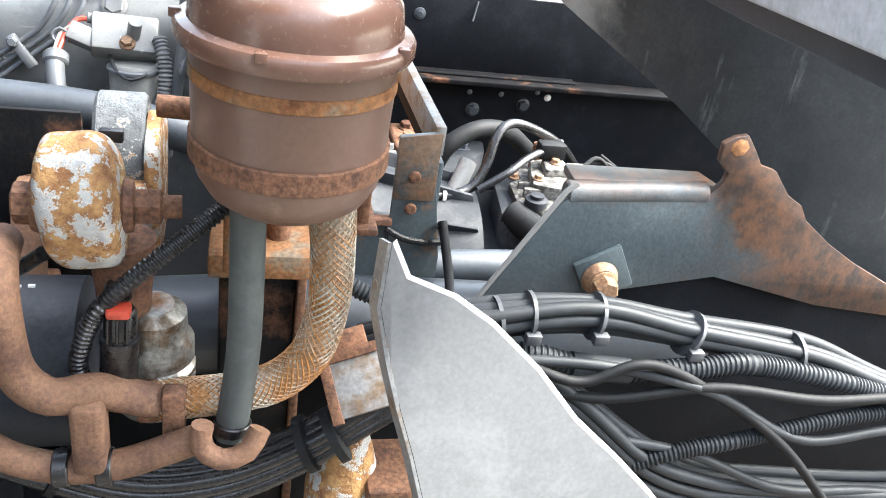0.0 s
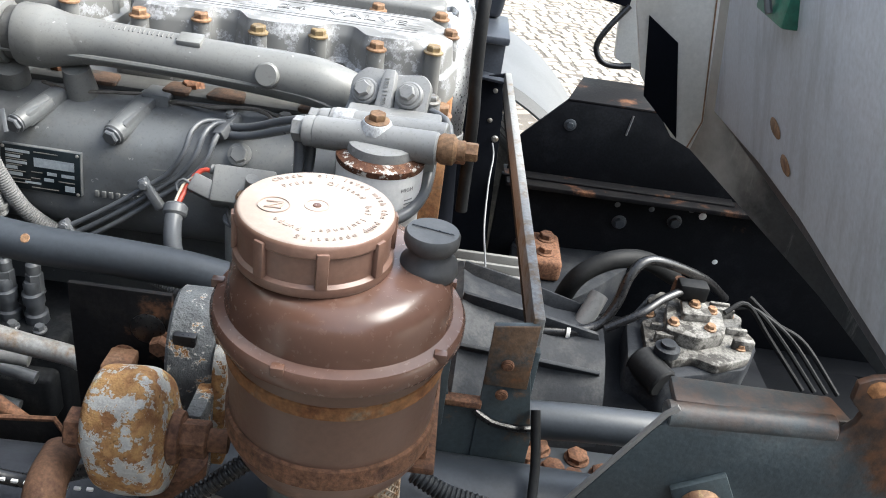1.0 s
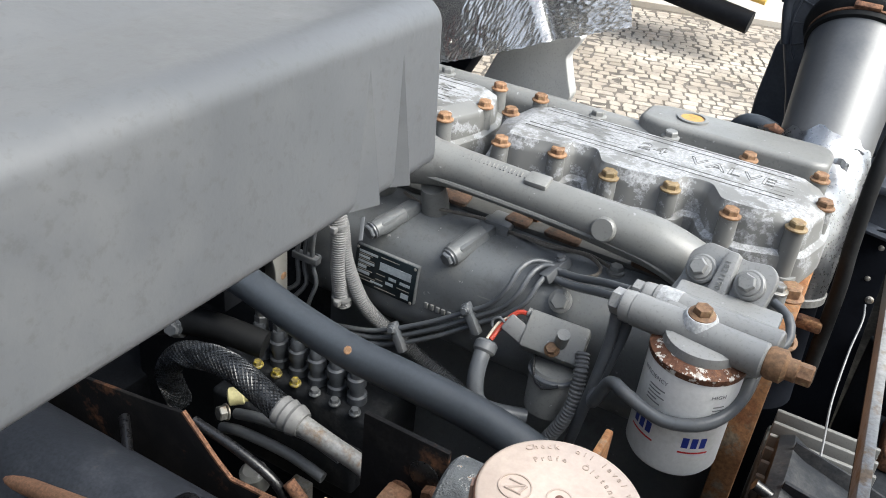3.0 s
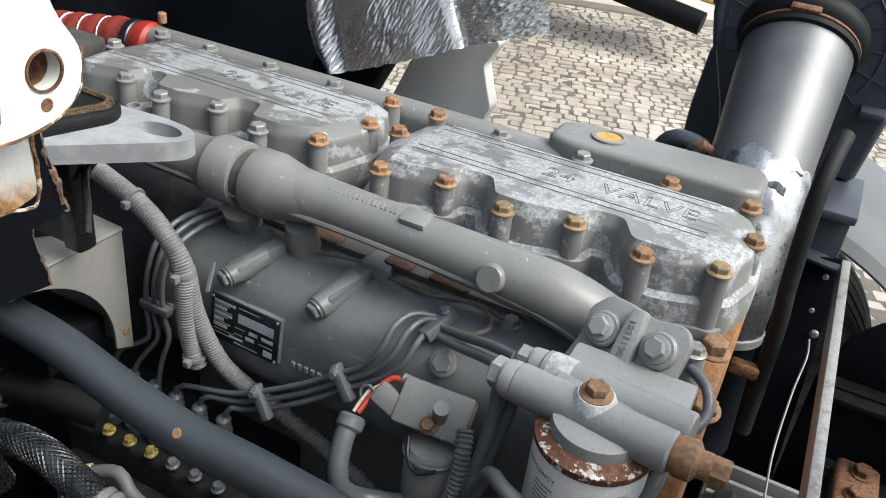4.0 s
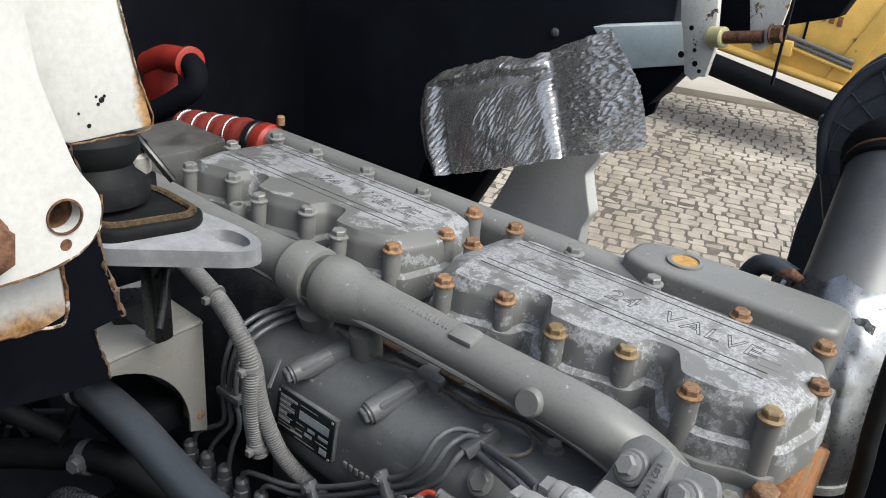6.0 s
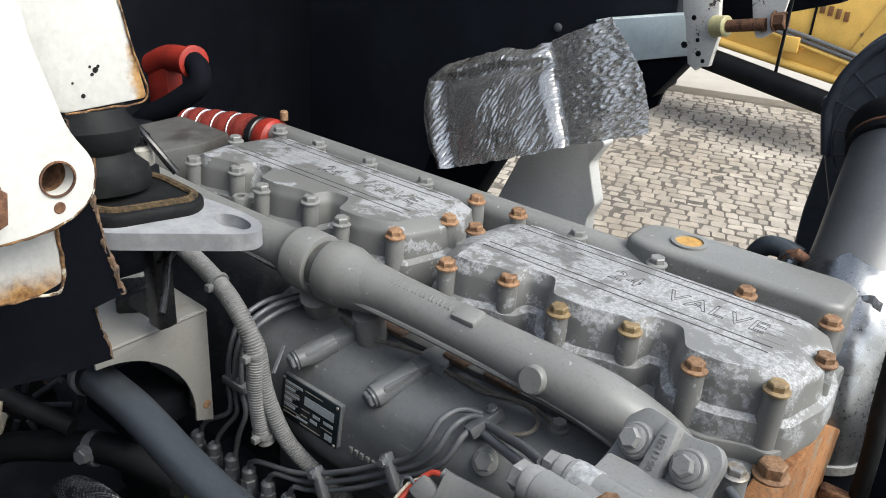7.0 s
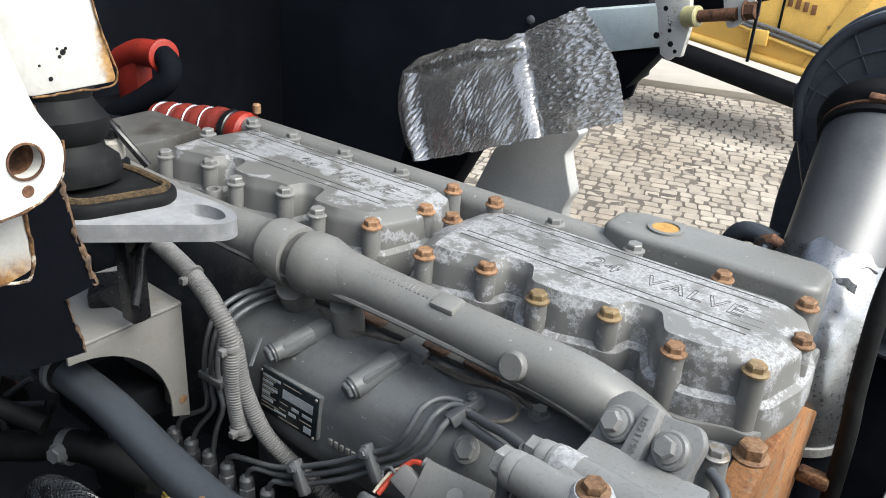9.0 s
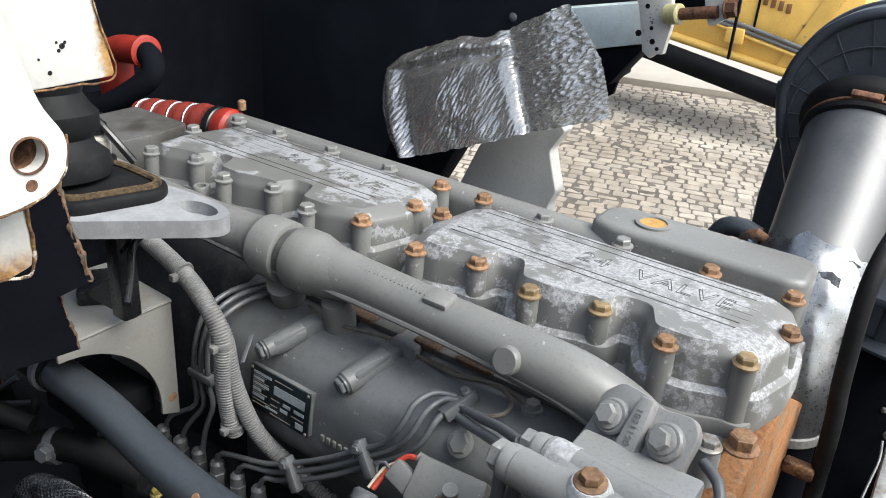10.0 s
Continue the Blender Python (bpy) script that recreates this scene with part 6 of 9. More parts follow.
def edge_rust(key, source, axis, a, b, scale=30.0, reach=0.03):
    """A copy of a painted steel on which rust has crept in from one edge."""
    m = M[source].copy()
    m.name = key
    M[key] = m
    nt = m.node_tree
    bs = nt.nodes["Principled BSDF"]
    src = bs.inputs["Base Color"].links[0].from_socket
    pos = nt.nodes.new("ShaderNodeNewGeometry").outputs["Position"]
    sep = nt.nodes.new("ShaderNodeSeparateXYZ")
    nt.links.new(pos, sep.inputs[0])
    ragged_edge = math_of(nt, "ADD", sep.outputs[axis], math_of(nt, "MULTIPLY", math_of(nt, "SUBTRACT", noise_of(nt, pos, scale, 10, 0.72), 0.5), reach))
    tone = mix_of(nt, ramp_of(nt, noise_of(nt, pos, 120, 8, 0.7), 0.4, 0.6), (0.16, 0.075, 0.03), (0.42, 0.25, 0.10))
    nt.links.new(mix_of(nt, ramp_of(nt, ragged_edge, a, b), src, tone), bs.inputs["Base Color"])


edge_rust("white_rear", "white_rust", 1, -0.4075, -0.399, 34, 0.05)
edge_rust("white_tab", "white_rust", 2, 1.392, 1.376, 40, 0.045)
hinge = thing("cab_hinge_arm", (-0.3, -0.55, 1.2), "white painted cab hinge plate with rusty edges and holes", "hinge")


def plate_x(outline, x0, thick, lean=0.0, bevel=0.002):
    """A plate across the truck: (y, z) outline at x0, leaning by lean in x for each metre of height."""
    bm = prism(outline, 0.0, thick, bevel, "x")
    for v in bm.verts:
        v.co.x += x0 + lean * (v.co.z - 1.455)
    return bm


def holed(outline, cy, cz, r, x0, thick, n=24):
    """A plate with one round hole, (y, z) outline starting at the point nearest the hole's right side."""
    bm = bmesh.new()
    geo = []
    for x in (x0, x0 + thick):
        o = [bm.verts.new((x, a, b)) for a, b in outline]
        h = [bm.verts.new((x, cy + r * math.cos(2 * math.pi * k / n), cz + r * math.sin(2 * math.pi * k / n))) for k in range(n)]
        eo = [bm.edges.new((o[i], o[(i + 1) % len(o)])) for i in range(len(o))]
        eh = [bm.edges.new((h[i], h[(i + 1) % n])) for i in range(n)]
        bmesh.ops.triangle_fill(bm, use_beauty=True, use_dissolve=False, edges=eo + eh)
        geo.append((o, h))
    for (a, b) in zip(geo[0], geo[1]):
        for i in range(len(a)):
            bm.faces.new((a[i], a[(i + 1) % len(a)], b[(i + 1) % len(b)], b[i]))
    return bm


arm = rounded([(-0.479, 1.458), (-0.492, 1.478), (-0.506, 1.53), (-0.512, 1.60), (-0.52, 1.75), (-0.9, 1.75), (-0.9, 1.43), (-0.70, 1.424), (-0.56, 1.426), (-0.515, 1.425), (-0.492, 1.430), (-0.482, 1.440)], 0.008, 3)
part("front_plate", holed(arm, -0.5015, 1.453, 0.0095, -0.288, 0.009), "white_rust", hinge)
part("hole_rim", moved(lathe([(0.0092, -0.001), (0.0102, -0.001), (0.0102, 0.0006), (0.0092, 0.0006)], (0, 0, 0), seg=28, ring=True), pose(-0.2785, -0.5015, 1.453, 0, 90, 0)), "rust", hinge, "rust round the hole")
part("hole_back", rod((-0.345, -0.5015, 1.453), (-0.335, -0.5015, 1.453), 0.020, seg=20), "black_rust", hinge)
part("hole_pin", rod((-0.310, -0.512, 1.452), (-0.300, -0.512, 1.452), 0.0085, seg=20, chamfer=0.001), "white_rust", hinge, "pale pin end inside the hole")
part("hole_sleeve", moved(lathe([(0.0095, -0.022), (0.0125, -0.022), (0.0125, 0.0), (0.0095, 0.0)], (0, 0, 0), seg=28, ring=True), pose(-0.288, -0.5015, 1.453, 0, 90, 0)), "rust", hinge)
part("rust_edge", ragged([(-0.2795, -0.479, 1.46), (-0.2795, -0.482, 1.441), (-0.2795, -0.494, 1.430), (-0.2795, -0.515, 1.4245), (-0.2795, -0.56, 1.4255), (-0.2795, -0.62, 1.4245)], 0.0008), "rust_flake", hinge, "rusty plate edge")
part("dark_opening", prism(rounded([(-0.583, 1.56), (-0.579, 1.492), (-0.595, 1.478), (-0.70, 1.47), (-0.72, 1.56)], 0.01), -0.279, -0.2775, 0, "x"), "sheet_dark", hinge, "dark opening in the plate")
part("hinge_bolt", hex_head((-0.279, -0.549, 1.451), (1, 0, 0), r=0.0165, h=0.014, washer=0.018), "rust", hinge, "large rusty bolt")
part("spot", lathe([(0.0035, 0), (0.003, 0.0005)], (-0.279, -0.5025, 1.4365), (1, 0, 0), 12), "rust", hinge)
part("lower_tab", plate_x(rounded([(-0.492, 1.432), (-0.492, 1.376), (-0.51, 1.372), (-0.56, 1.381), (-0.585, 1.384), (-0.59, 1.432)], 0.005), -0.318, 0.010), "white_tab", hinge)
part("tab_rust", ragged([(-0.3075, -0.493, 1.43), (-0.3075, -0.493, 1.377), (-0.3075, -0.51, 1.373), (-0.3075, -0.56, 1.382), (-0.3075, -0.583, 1.385)], 0.0011), "rust_flake", hinge)
part("rear_plate", plate_x(rounded([(-0.50, 1.70), (-0.405, 1.70), (-0.414, 1.556), (-0.396, 1.463), (-0.455, 1.463), (-0.50, 1.49)], 0.004), -0.362, 0.009), "white_rear", hinge)
part("rear_rust", ragged([(-0.352, -0.416, 1.556), (-0.352, -0.405, 1.50), (-0.352, -0.397, 1.464), (-0.352, -0.425, 1.462), (-0.352, -0.455, 1.463)], 0.0007), "rust_flake", hinge)
for a, b, c in ((-0.431, 1.487, 0.0021), (-0.4335, 1.4845, 0.0013), (-0.429, 1.489, 0.0012), (-0.441, 1.472, 0.0016), (-0.447, 1.481, 0.0009), (-0.4345, 1.4895, 0.001)):
    part("paint_chip", lathe([(c, 0), (c * 0.8, 0.0004)], (-0.3528, a, b), (1, 0, 0), 7), "black_plastic", hinge)
part("lug", holed(rounded([(-0.708, 1.412), (-0.735, 1.424), (-0.83, 1.428), (-0.84, 1.395), (-0.765, 1.374), (-0.740, 1.366), (-0.724, 1.372)], 0.004), -0.735, 1.392, 0.005, -0.322, 0.010), "white_rust", hinge)
part("lug_hole", rod((-0.324, -0.79, 1.400), (-0.3115, -0.79, 1.400), 0.0055, seg=16), "black_plastic", hinge)
part("web", box(-0.36, -0.28, -0.86, -0.50, 1.427, 1.434, 0.001), "green_white", hinge, "pale green underside of the arm")
part("post", box(-0.36, -0.30, -0.95, -0.89, 0.0, 1.75, 0.004), "white_rust", hinge)
part("spacer", box(-0.354, -0.286, -0.62, -0.55, 1.47, 1.70, 0.002), "white_rust", hinge)

nbx = thing("mirror_bracket_cover", (-0.2, -0.85, 1.49), "dark grey moulded plastic bracket cover with shallow ribs", "cover")
part("shell", prism(rounded([(-0.30, 1.498), (-0.098, 1.498), (-0.1005, 1.552), (-0.108, 1.557), (-0.142, 1.557), (-0.30, 1.60)], 0.005, 4), -1.0, -0.709, 0.004, "y", 3), "box_plastic", nbx)
for y0, wide in ((-0.749, 0.012), (-0.731, 0.007)):
    # a wedge that grows out of the face towards the lower edge
    bm = bmesh.new()
    top_v, left_v, crest_v, right_v = (bm.verts.new(c) for c in ((-0.1008, y0 - 0.002, 1.549), (-0.099, y0 - wide, 1.4995), (-0.0945, y0 - 0.001, 1.4995), (-0.099, y0 + 0.002, 1.4995)))
    for tri in ((top_v, left_v, crest_v), (top_v, crest_v, right_v), (left_v, right_v, crest_v), (top_v, right_v, left_v)):
        bm.faces.new(tri)
    part("rib", bm, "box_plastic", nbx, smooth=20)
part("arm", box(-0.30, -0.25, -1.0, -0.95, 1.44, 1.60, 0.004), "box_plastic", nbx)

sheet = thing("inner_wing_sheet", (-0.45, -0.55, 1.1), "black rubber wing sheet with a frayed worn edge", "sheet")
sh_o = [(-0.398, 1.217), (-0.399, 1.23), (-0.404, 1.25), (-0.408, 1.274), (-0.42, 1.281), (-0.397, 1.292), (-0.403, 1.32), (-0.409, 1.346), (-0.415, 1.392), (-0.425, 1.44), (-0.95, 1.44), (-0.95, 1.30), (-0.64, 1.259), (-0.524, 1.241), (-0.44, 1.222)]
bend = lambda z: -0.446 + 0.03 * min(1.0, max(0.0, (z - 1.274) / 0.012))
bm = prism(sh_o, 0.0, 0.006, 0, "x")
for v in bm.verts:
    v.co.x += bend(v.co.z)
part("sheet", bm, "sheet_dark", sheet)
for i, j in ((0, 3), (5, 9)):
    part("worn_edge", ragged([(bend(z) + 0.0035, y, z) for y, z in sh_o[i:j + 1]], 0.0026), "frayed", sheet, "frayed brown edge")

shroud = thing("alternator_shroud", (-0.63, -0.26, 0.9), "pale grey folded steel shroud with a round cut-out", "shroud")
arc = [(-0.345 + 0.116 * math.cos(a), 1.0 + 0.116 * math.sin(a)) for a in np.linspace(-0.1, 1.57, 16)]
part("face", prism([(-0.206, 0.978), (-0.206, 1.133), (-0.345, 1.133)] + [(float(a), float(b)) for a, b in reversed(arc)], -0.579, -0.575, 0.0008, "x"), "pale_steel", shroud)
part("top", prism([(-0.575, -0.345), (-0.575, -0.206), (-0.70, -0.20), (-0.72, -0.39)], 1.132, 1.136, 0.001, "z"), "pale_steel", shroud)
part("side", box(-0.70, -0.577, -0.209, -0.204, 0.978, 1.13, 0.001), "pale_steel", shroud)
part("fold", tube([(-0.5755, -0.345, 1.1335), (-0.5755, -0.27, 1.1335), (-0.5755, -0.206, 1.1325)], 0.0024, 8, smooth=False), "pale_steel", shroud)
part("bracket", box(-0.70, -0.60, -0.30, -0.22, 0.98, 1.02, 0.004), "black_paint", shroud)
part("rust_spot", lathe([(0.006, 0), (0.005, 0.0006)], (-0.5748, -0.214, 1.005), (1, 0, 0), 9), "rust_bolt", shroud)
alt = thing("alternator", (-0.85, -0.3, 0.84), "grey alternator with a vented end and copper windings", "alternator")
# unseen panel, added to keep sky light off the alternator corner
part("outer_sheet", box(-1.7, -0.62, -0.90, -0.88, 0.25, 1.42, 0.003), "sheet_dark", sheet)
part("body", lathe([(0.04, -0.01), (0.068, 0.0), (0.073, 0.012), (0.073, 0.09), (0.068, 0.10)], (-0.845, -0.31, 0.93), (-0.7, 0.7, -0.05), 36), "gear_dark", alt)
rotor = part("rotor", lathe([(0.028, -0.014), (0.045, -0.013), (0.045, -0.004)], (-0.845, -0.31, 0.93), (-0.7, 0.7, -0.05), 28), "black_rust", alt, "brown windings behind the vents")
for k in range(10):
    a = 2 * math.pi * k / 10
    u, w = frame_of((-0.7, 0.7, -0.05)) @ Vector((math.cos(a), math.sin(a), 0)), Vector((-0.845, -0.31, 0.93)) + Vector((0.012, -0.012, 0))
    part("spoke", rod(w + u * 0.024, w + u * 0.066, 0.0045, seg=8), "gear_dark", alt)
part("terminal", rod((-0.80, -0.36, 0.98), (-0.785, -0.375, 0.985), 0.008, seg=10), "filter_white", alt)
part("lead", tube([(-0.80, -0.36, 0.95), (-0.77, -0.38, 0.955), (-0.745, -0.39, 0.985), (-0.75, -0.38, 1.01)], 0.007, 10), "cable_cream", alt, "cream cable")
hoses = thing("radiator_hose", (-0.72, -0.35, 0.85), "grey rubber coolant hoses beside the alternator", "hose")
part("hose", tube([(-0.90, -0.40, 0.80), (-0.85, -0.41, 0.86), (-0.80, -0.37, 0.905), (-0.72, -0.33, 0.93), (-0.65, -0.30, 0.945), (-0.56, -0.27, 0.93)], 0.019, 18), "rubber_dark", hoses)
part("hose", tube([(-0.86, -0.40, 1.06), (-0.80, -0.39, 1.03), (-0.74, -0.36, 1.0), (-0.68, -0.33, 0.98)], 0.012, 16), "rubber_dark", hoses)
part("clip", lathe([(0.0195, 0), (0.022, 0.001), (0.022, 0.012), (0.0195, 0.013)], (-0.68, -0.312, 0.939), (1, 0.43, 0.2), 22), "line_grey", hoses)
part("tee", hex_head((-0.668, -0.325, 0.944), (0.4, -1, 0.2), r=0.010, h=0.012, washer=0.013), "line_grey", hoses)

mount = thing("cab_mount", (-0.55, -0.27, 1.136), "cast grey cab mount lug with a rubber boot and ring", "mount")
lug = rounded([(-0.459, -0.248), (-0.449, -0.234), (-0.452, -0.220), (-0.468, -0.211), (-0.50, -0.208), (-0.565, -0.214), (-0.62, -0.215), (-0.66, -0.25), (-0.63, -0.32), (-0.585, -0.345), (-0.545, -0.334)], 0.012, 4)
bm = bmesh.new()
eye = [(-0.485 + 0.024 * math.cos(a), -0.231 + 0.0125 * math.sin(a)) for a in (2 * math.pi * k / 28 for k in range(28))]
rows = []
for z in (1.262, 1.280):
    o, h = [bm.verts.new((a, c, z)) for a, c in lug], [bm.verts.new((a, c, z)) for a, c in eye]
    es = [bm.edges.new((q[i], q[(i + 1) % len(q)])) for q in (o, h) for i in range(len(q))]
    bmesh.ops.triangle_fill(bm, use_beauty=True, use_dissolve=False, edges=es)
    rows.append((o, h))
for q, r in zip(rows[0], rows[1]):
    for i in range(len(q)):
        bm.faces.new((q[i], q[(i + 1) % len(q)], r[(i + 1) % len(r)], r[i]))
part("lug", bm, "lug_cast", mount)
part("eye_floor", prism(eye, 1.2625, 1.267, 0), "lug_cast", mount, "floor of the hollow eye")
part("pad", prism(rounded([(-0.522, -0.246), (-0.535, -0.224), (-0.61, -0.22), (-0.665, -0.25), (-0.64, -0.32), (-0.585, -0.34), (-0.548, -0.328)], 0.02, 5), 1.277, 1.293, 0.005), "rubber_dark", mount, "black rubber pad")
pad_o = rounded([(-0.527, -0.246), (-0.538, -0.229), (-0.61, -0.225), (-0.658, -0.25), (-0.638, -0.314), (-0.585, -0.334), (-0.552, -0.322)], 0.022, 5)
for k, z in ((0, 1.2935), (1, 1.2940)):
    ringo = offset(pad_o, -0.003 - 0.003 * k)
    part("ring", tube([(a, b, z) for a, b in ringo + ringo[:1]], 0.0032, 6, smooth=False), "straw", mount, "worn straw-brown ring")
part("boot", lathe([(0.046, 0), (0.049, 0.010), (0.047, 0.022), (0.036, 0.032), (0.034, 0.038), (0.042, 0.048), (0.043, 0.062), (0.034, 0.074), (0.030, 0.082), (0.034, 0.092), (0.030, 0.105), (0.022, 0.2)], (-0.615, -0.290, 1.293), (-0.15, 0.05, 1), 36), "rubber_dark", mount, "black rubber boot")
part("foot", prism(rounded([(-0.595, -0.238), (-0.648, -0.207), (-0.677, -0.25), (-0.631, -0.285)], 0.006), 1.136, 1.152, 0.003), "black_plastic", mount)
part("post", box(-0.567, -0.545, -0.285, -0.263, 1.15, 1.263, 0.003, None, 2), "black_plastic", mount)
part("foot_web", prism([(-0.63, 1.150), (-0.545, 1.150), (-0.548, 1.20), (-0.56, 1.20)], -0.278, -0.268, 0.002, "y"), "black_plastic", mount)
part("wire", tube([(-0.50, -0.31, 1.20), (-0.52, -0.29, 1.215), (-0.54, -0.27, 1.235), (-0.53, -0.25, 1.255)], 0.004, 10), "black_plastic", mount)
sens = thing("level_sensor", (-0.72, -0.14, 1.1), "grey level sensor on a cast bracket with a red wire", "sensor")
part("bracket", box(-0.835, -0.797, -0.137, -0.105, 1.10, 1.226, 0.004), "pump_dark", sens)
part("housing", prism(rounded([(-1.04, -0.10), (-0.915, -0.085), (-0.90, 0.03), (-0.91, 0.10), (-1.04, 0.10)], 0.012), 1.09, 1.198, 0.005), "head_grey", sens, "grey cast housing behind the sensor")
part("body", lathe([(0.016, 0), (0.016, 0.022), (0.011, 0.026), (0.011, 0.03)], (-0.815, -0.12, 1.225), (0, 0, 1), 20), "bush_grey", sens, "pale grey bottle-shaped body")
part("cap", lathe([(0.013, 0), (0.013, 0.012), (0.009, 0.014)], (-0.815, -0.12, 1.254), (0, 0, 1), 18), "black_plastic", sens)
part("red_wire", tube([(-0.90, -0.14, 1.285), (-0.87, -0.13, 1.287), (-0.84, -0.125, 1.275)], 0.003, 8), "red_wire", sens)
part("lead", tube([(-0.84, -0.125, 1.275), (-0.82, -0.12, 1.275), (-0.80, -0.118, 1.262), (-0.78, -0.11, 1.24), (-0.77, -0.10, 1.22)], 0.005, 8), "black_plastic", sens)

# red charge-air hoses
rh = thing("charge_air_hose", (-1.0, 0.16, 1.12), "red silicone bellows hose with bright steel rings", "hose")
part("hose", tube([(-1.13, 0.175, 1.140), (-1.06, 0.187, 1.148), (-0.99, 0.198, 1.155), (-0.93, 0.207, 1.158)], 0.034, 28), "red_hose", rh)
for k in range(4):
    p = Vector((-1.12 + 0.036 * k, 0.177 + 0.0062 * k, 1.142 + 0.0036 * k))
    part("ring", lathe([(0.0345, 0), (0.0362, 0.001), (0.0362, 0.0025), (0.0345, 0.0035)], p, (1, 0.18, 0.14), 28), "polished_ring", rh, "bright steel ring")
    part("bulge", lathe([(0.0342, 0), (0.0365, 0.009), (0.0365, 0.016), (0.0342, 0.026)], p + Vector((0.008, 0.0015, 0.001)), (1, 0.18, 0.14), 28), "red_hose", rh)
part("clamp", lathe([(0.035, 0), (0.037, 0.002), (0.037, 0.014), (0.035, 0.016)], (-0.968, 0.201, 1.156), (1, 0.1, 0.05), 28), "black_plastic", rh)
part("red_collar", lathe([(0.035, 0), (0.037, 0.003), (0.037, 0.020), (0.032, 0.026)], (-0.948, 0.204, 1.157), (1, 0.1, 0.03), 28), "red_bright", rh)
part("stub", lathe([(0.007, 0), (0.007, 0.014), (0.005, 0.016)], (-0.925, 0.225, 1.192), (0, 0, 1), 14), "rust_bolt", rh)
rp = thing("red_intake_pipe", (-1.25, 0.27, 1.1), "bright red moulded intake pipe with a black hose", "pipe")
part("pipe", tube([(-1.37, 0.27, 1.195), (-1.31, 0.27, 1.220), (-1.23, 0.265, 1.228)], 0.027, 24), "red_bright", rp)
part("flange", lathe([(0.027, 0), (0.032, 0.004), (0.032, 0.012), (0.027, 0.014)], (-1.238, 0.266, 1.228), (1, -0.1, 0.05), 24), "red_bright", rp)
part("leg", box(-1.37, -1.30, 0.25, 0.29, 1.10, 1.21, 0.008), "red_bright", rp)
part("hose", tube([(-1.23, 0.265, 1.228), (-1.205, 0.26, 1.218), (-1.20, 0.25, 1.19), (-1.24, 0.22, 1.15), (-1.30, 0.19, 1.11), (-1.36, 0.18, 1.05)], 0.022, 22), "sheet_dark", rp)
part("support", box(-1.40, -1.26, 0.15, 0.30, 0.45, 1.12, 0.006), "black_paint", rp)

# ---- tilted cab behind the engine ----
cab = thing("tilted_cab_body", (-1.6, 1.25, 0.3), "matt black rear wall of the tilted cab", "cab")
part("rear_wall", prism([(-3.6, 0.2), (-1.35, 0.2), (-1.20, 0.78), (-0.72, 1.095), (-0.655, 1.145), (-0.66, 1.25), (-0.74, 3.2), (-3.6, 3.2)], 1.20, 1.26, 0.004, "y"), "cab_black", cab)
# carried up unseen to block sky; coloured darker against the light it catches
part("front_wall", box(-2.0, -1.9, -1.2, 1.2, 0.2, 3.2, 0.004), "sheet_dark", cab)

part("stud", lathe([(0.012, 0), (0.010, 0.006), (0.004, 0.009)], (-0.975, 1.20, 1.235), (0, -1, 0), 16), "line_grey", cab)
part("lower_lip", prism([(-0.735, 1.085), (-0.70, 1.105), (-0.685, 1.085), (-0.665, 1.10), (-0.655, 1.146), (-0.72, 1.2)], 1.185, 1.20, 0.001, "y"), "sheet_dark", cab)
cbm = thing("cab_crossbar", (-0.6, 1.1, 1.2), "pale blue-white cab crossmember with rusty white end bracket", "chassis")
part("bar", prism([(-0.83, 1.285), (-0.745, 1.20), (-0.585, 1.245), (-0.60, 1.335)], 1.12, 1.19, 0.003, "y"), "pale_blue", cbm)
# dark wedge put in for the shade under the pale bar
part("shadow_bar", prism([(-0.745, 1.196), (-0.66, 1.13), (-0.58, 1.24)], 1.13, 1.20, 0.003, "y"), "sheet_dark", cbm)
part("end_bracket", prism([(-0.615, 1.42), (-0.60, 1.345), (-0.592, 1.33), (-0.568, 1.236), (-0.548, 1.224), (-0.536, 1.236), (-0.520, 1.238), (-0.512, 1.30), (-0.53, 1.42)], 1.08, 1.10, 0.002, "y"), "white_chipped", cbm)
for a, c, r in ((-0.583, 1.275, 0.008), (-0.555, 1.29, 0.005), (-0.548, 1.262, 0.007), (-0.572, 1.335, 0.006), (-0.535, 1.248, 0.005)):
    part("chip", lathe([(r, 0), (r * 0.7, 0.0006)], (a, 1.0796, c), (0, -1, 0), 6), "black_rust", cbm, "rust showing through the paint")
part("bush", rod((-0.525, 1.075, 1.325), (-0.49, 1.065, 1.332), 0.022, seg=20, chamfer=0.003), "bush_cream", cbm, "cream plastic bush")
part("bolt", rod((-0.49, 1.065, 1.332), (-0.41, 1.055, 1.35), 0.013, seg=14), "rust", cbm)
part("beam", prism([(-0.59, 1.30), (-0.30, 1.40), (-0.25, 1.52), (-0.60, 1.42)], 1.14, 1.20, 0.003, "y"), "sheet_dark", cbm)
part("small_plate", prism(rounded([(-0.435, 1.335), (-0.425, 1.318), (-0.41, 1.322), (-0.385, 1.345), (-0.375, 1.43), (-0.46, 1.43)], 0.006), 1.06, 1.07, 0.001, "y"), "white_chipped", cbm)
part("nut", hex_head((-0.395, 1.058, 1.358), (1, -0.15, 0.2), r=0.018, h=0.025, washer=0.021), "rust", cbm)
part("hanging_strap", box(-0.372, -0.366, 1.05, 1.056, 1.26, 1.46, 0.001), "rubber_dark", cbm)

def rise(q, q0, q1):
    """A soft step from 0 at q0 to 1 at q1."""
    w = min(1.0, max(0.0, (q - q0) / (q1 - q0)))
    return w * w * (3 - 2 * w)


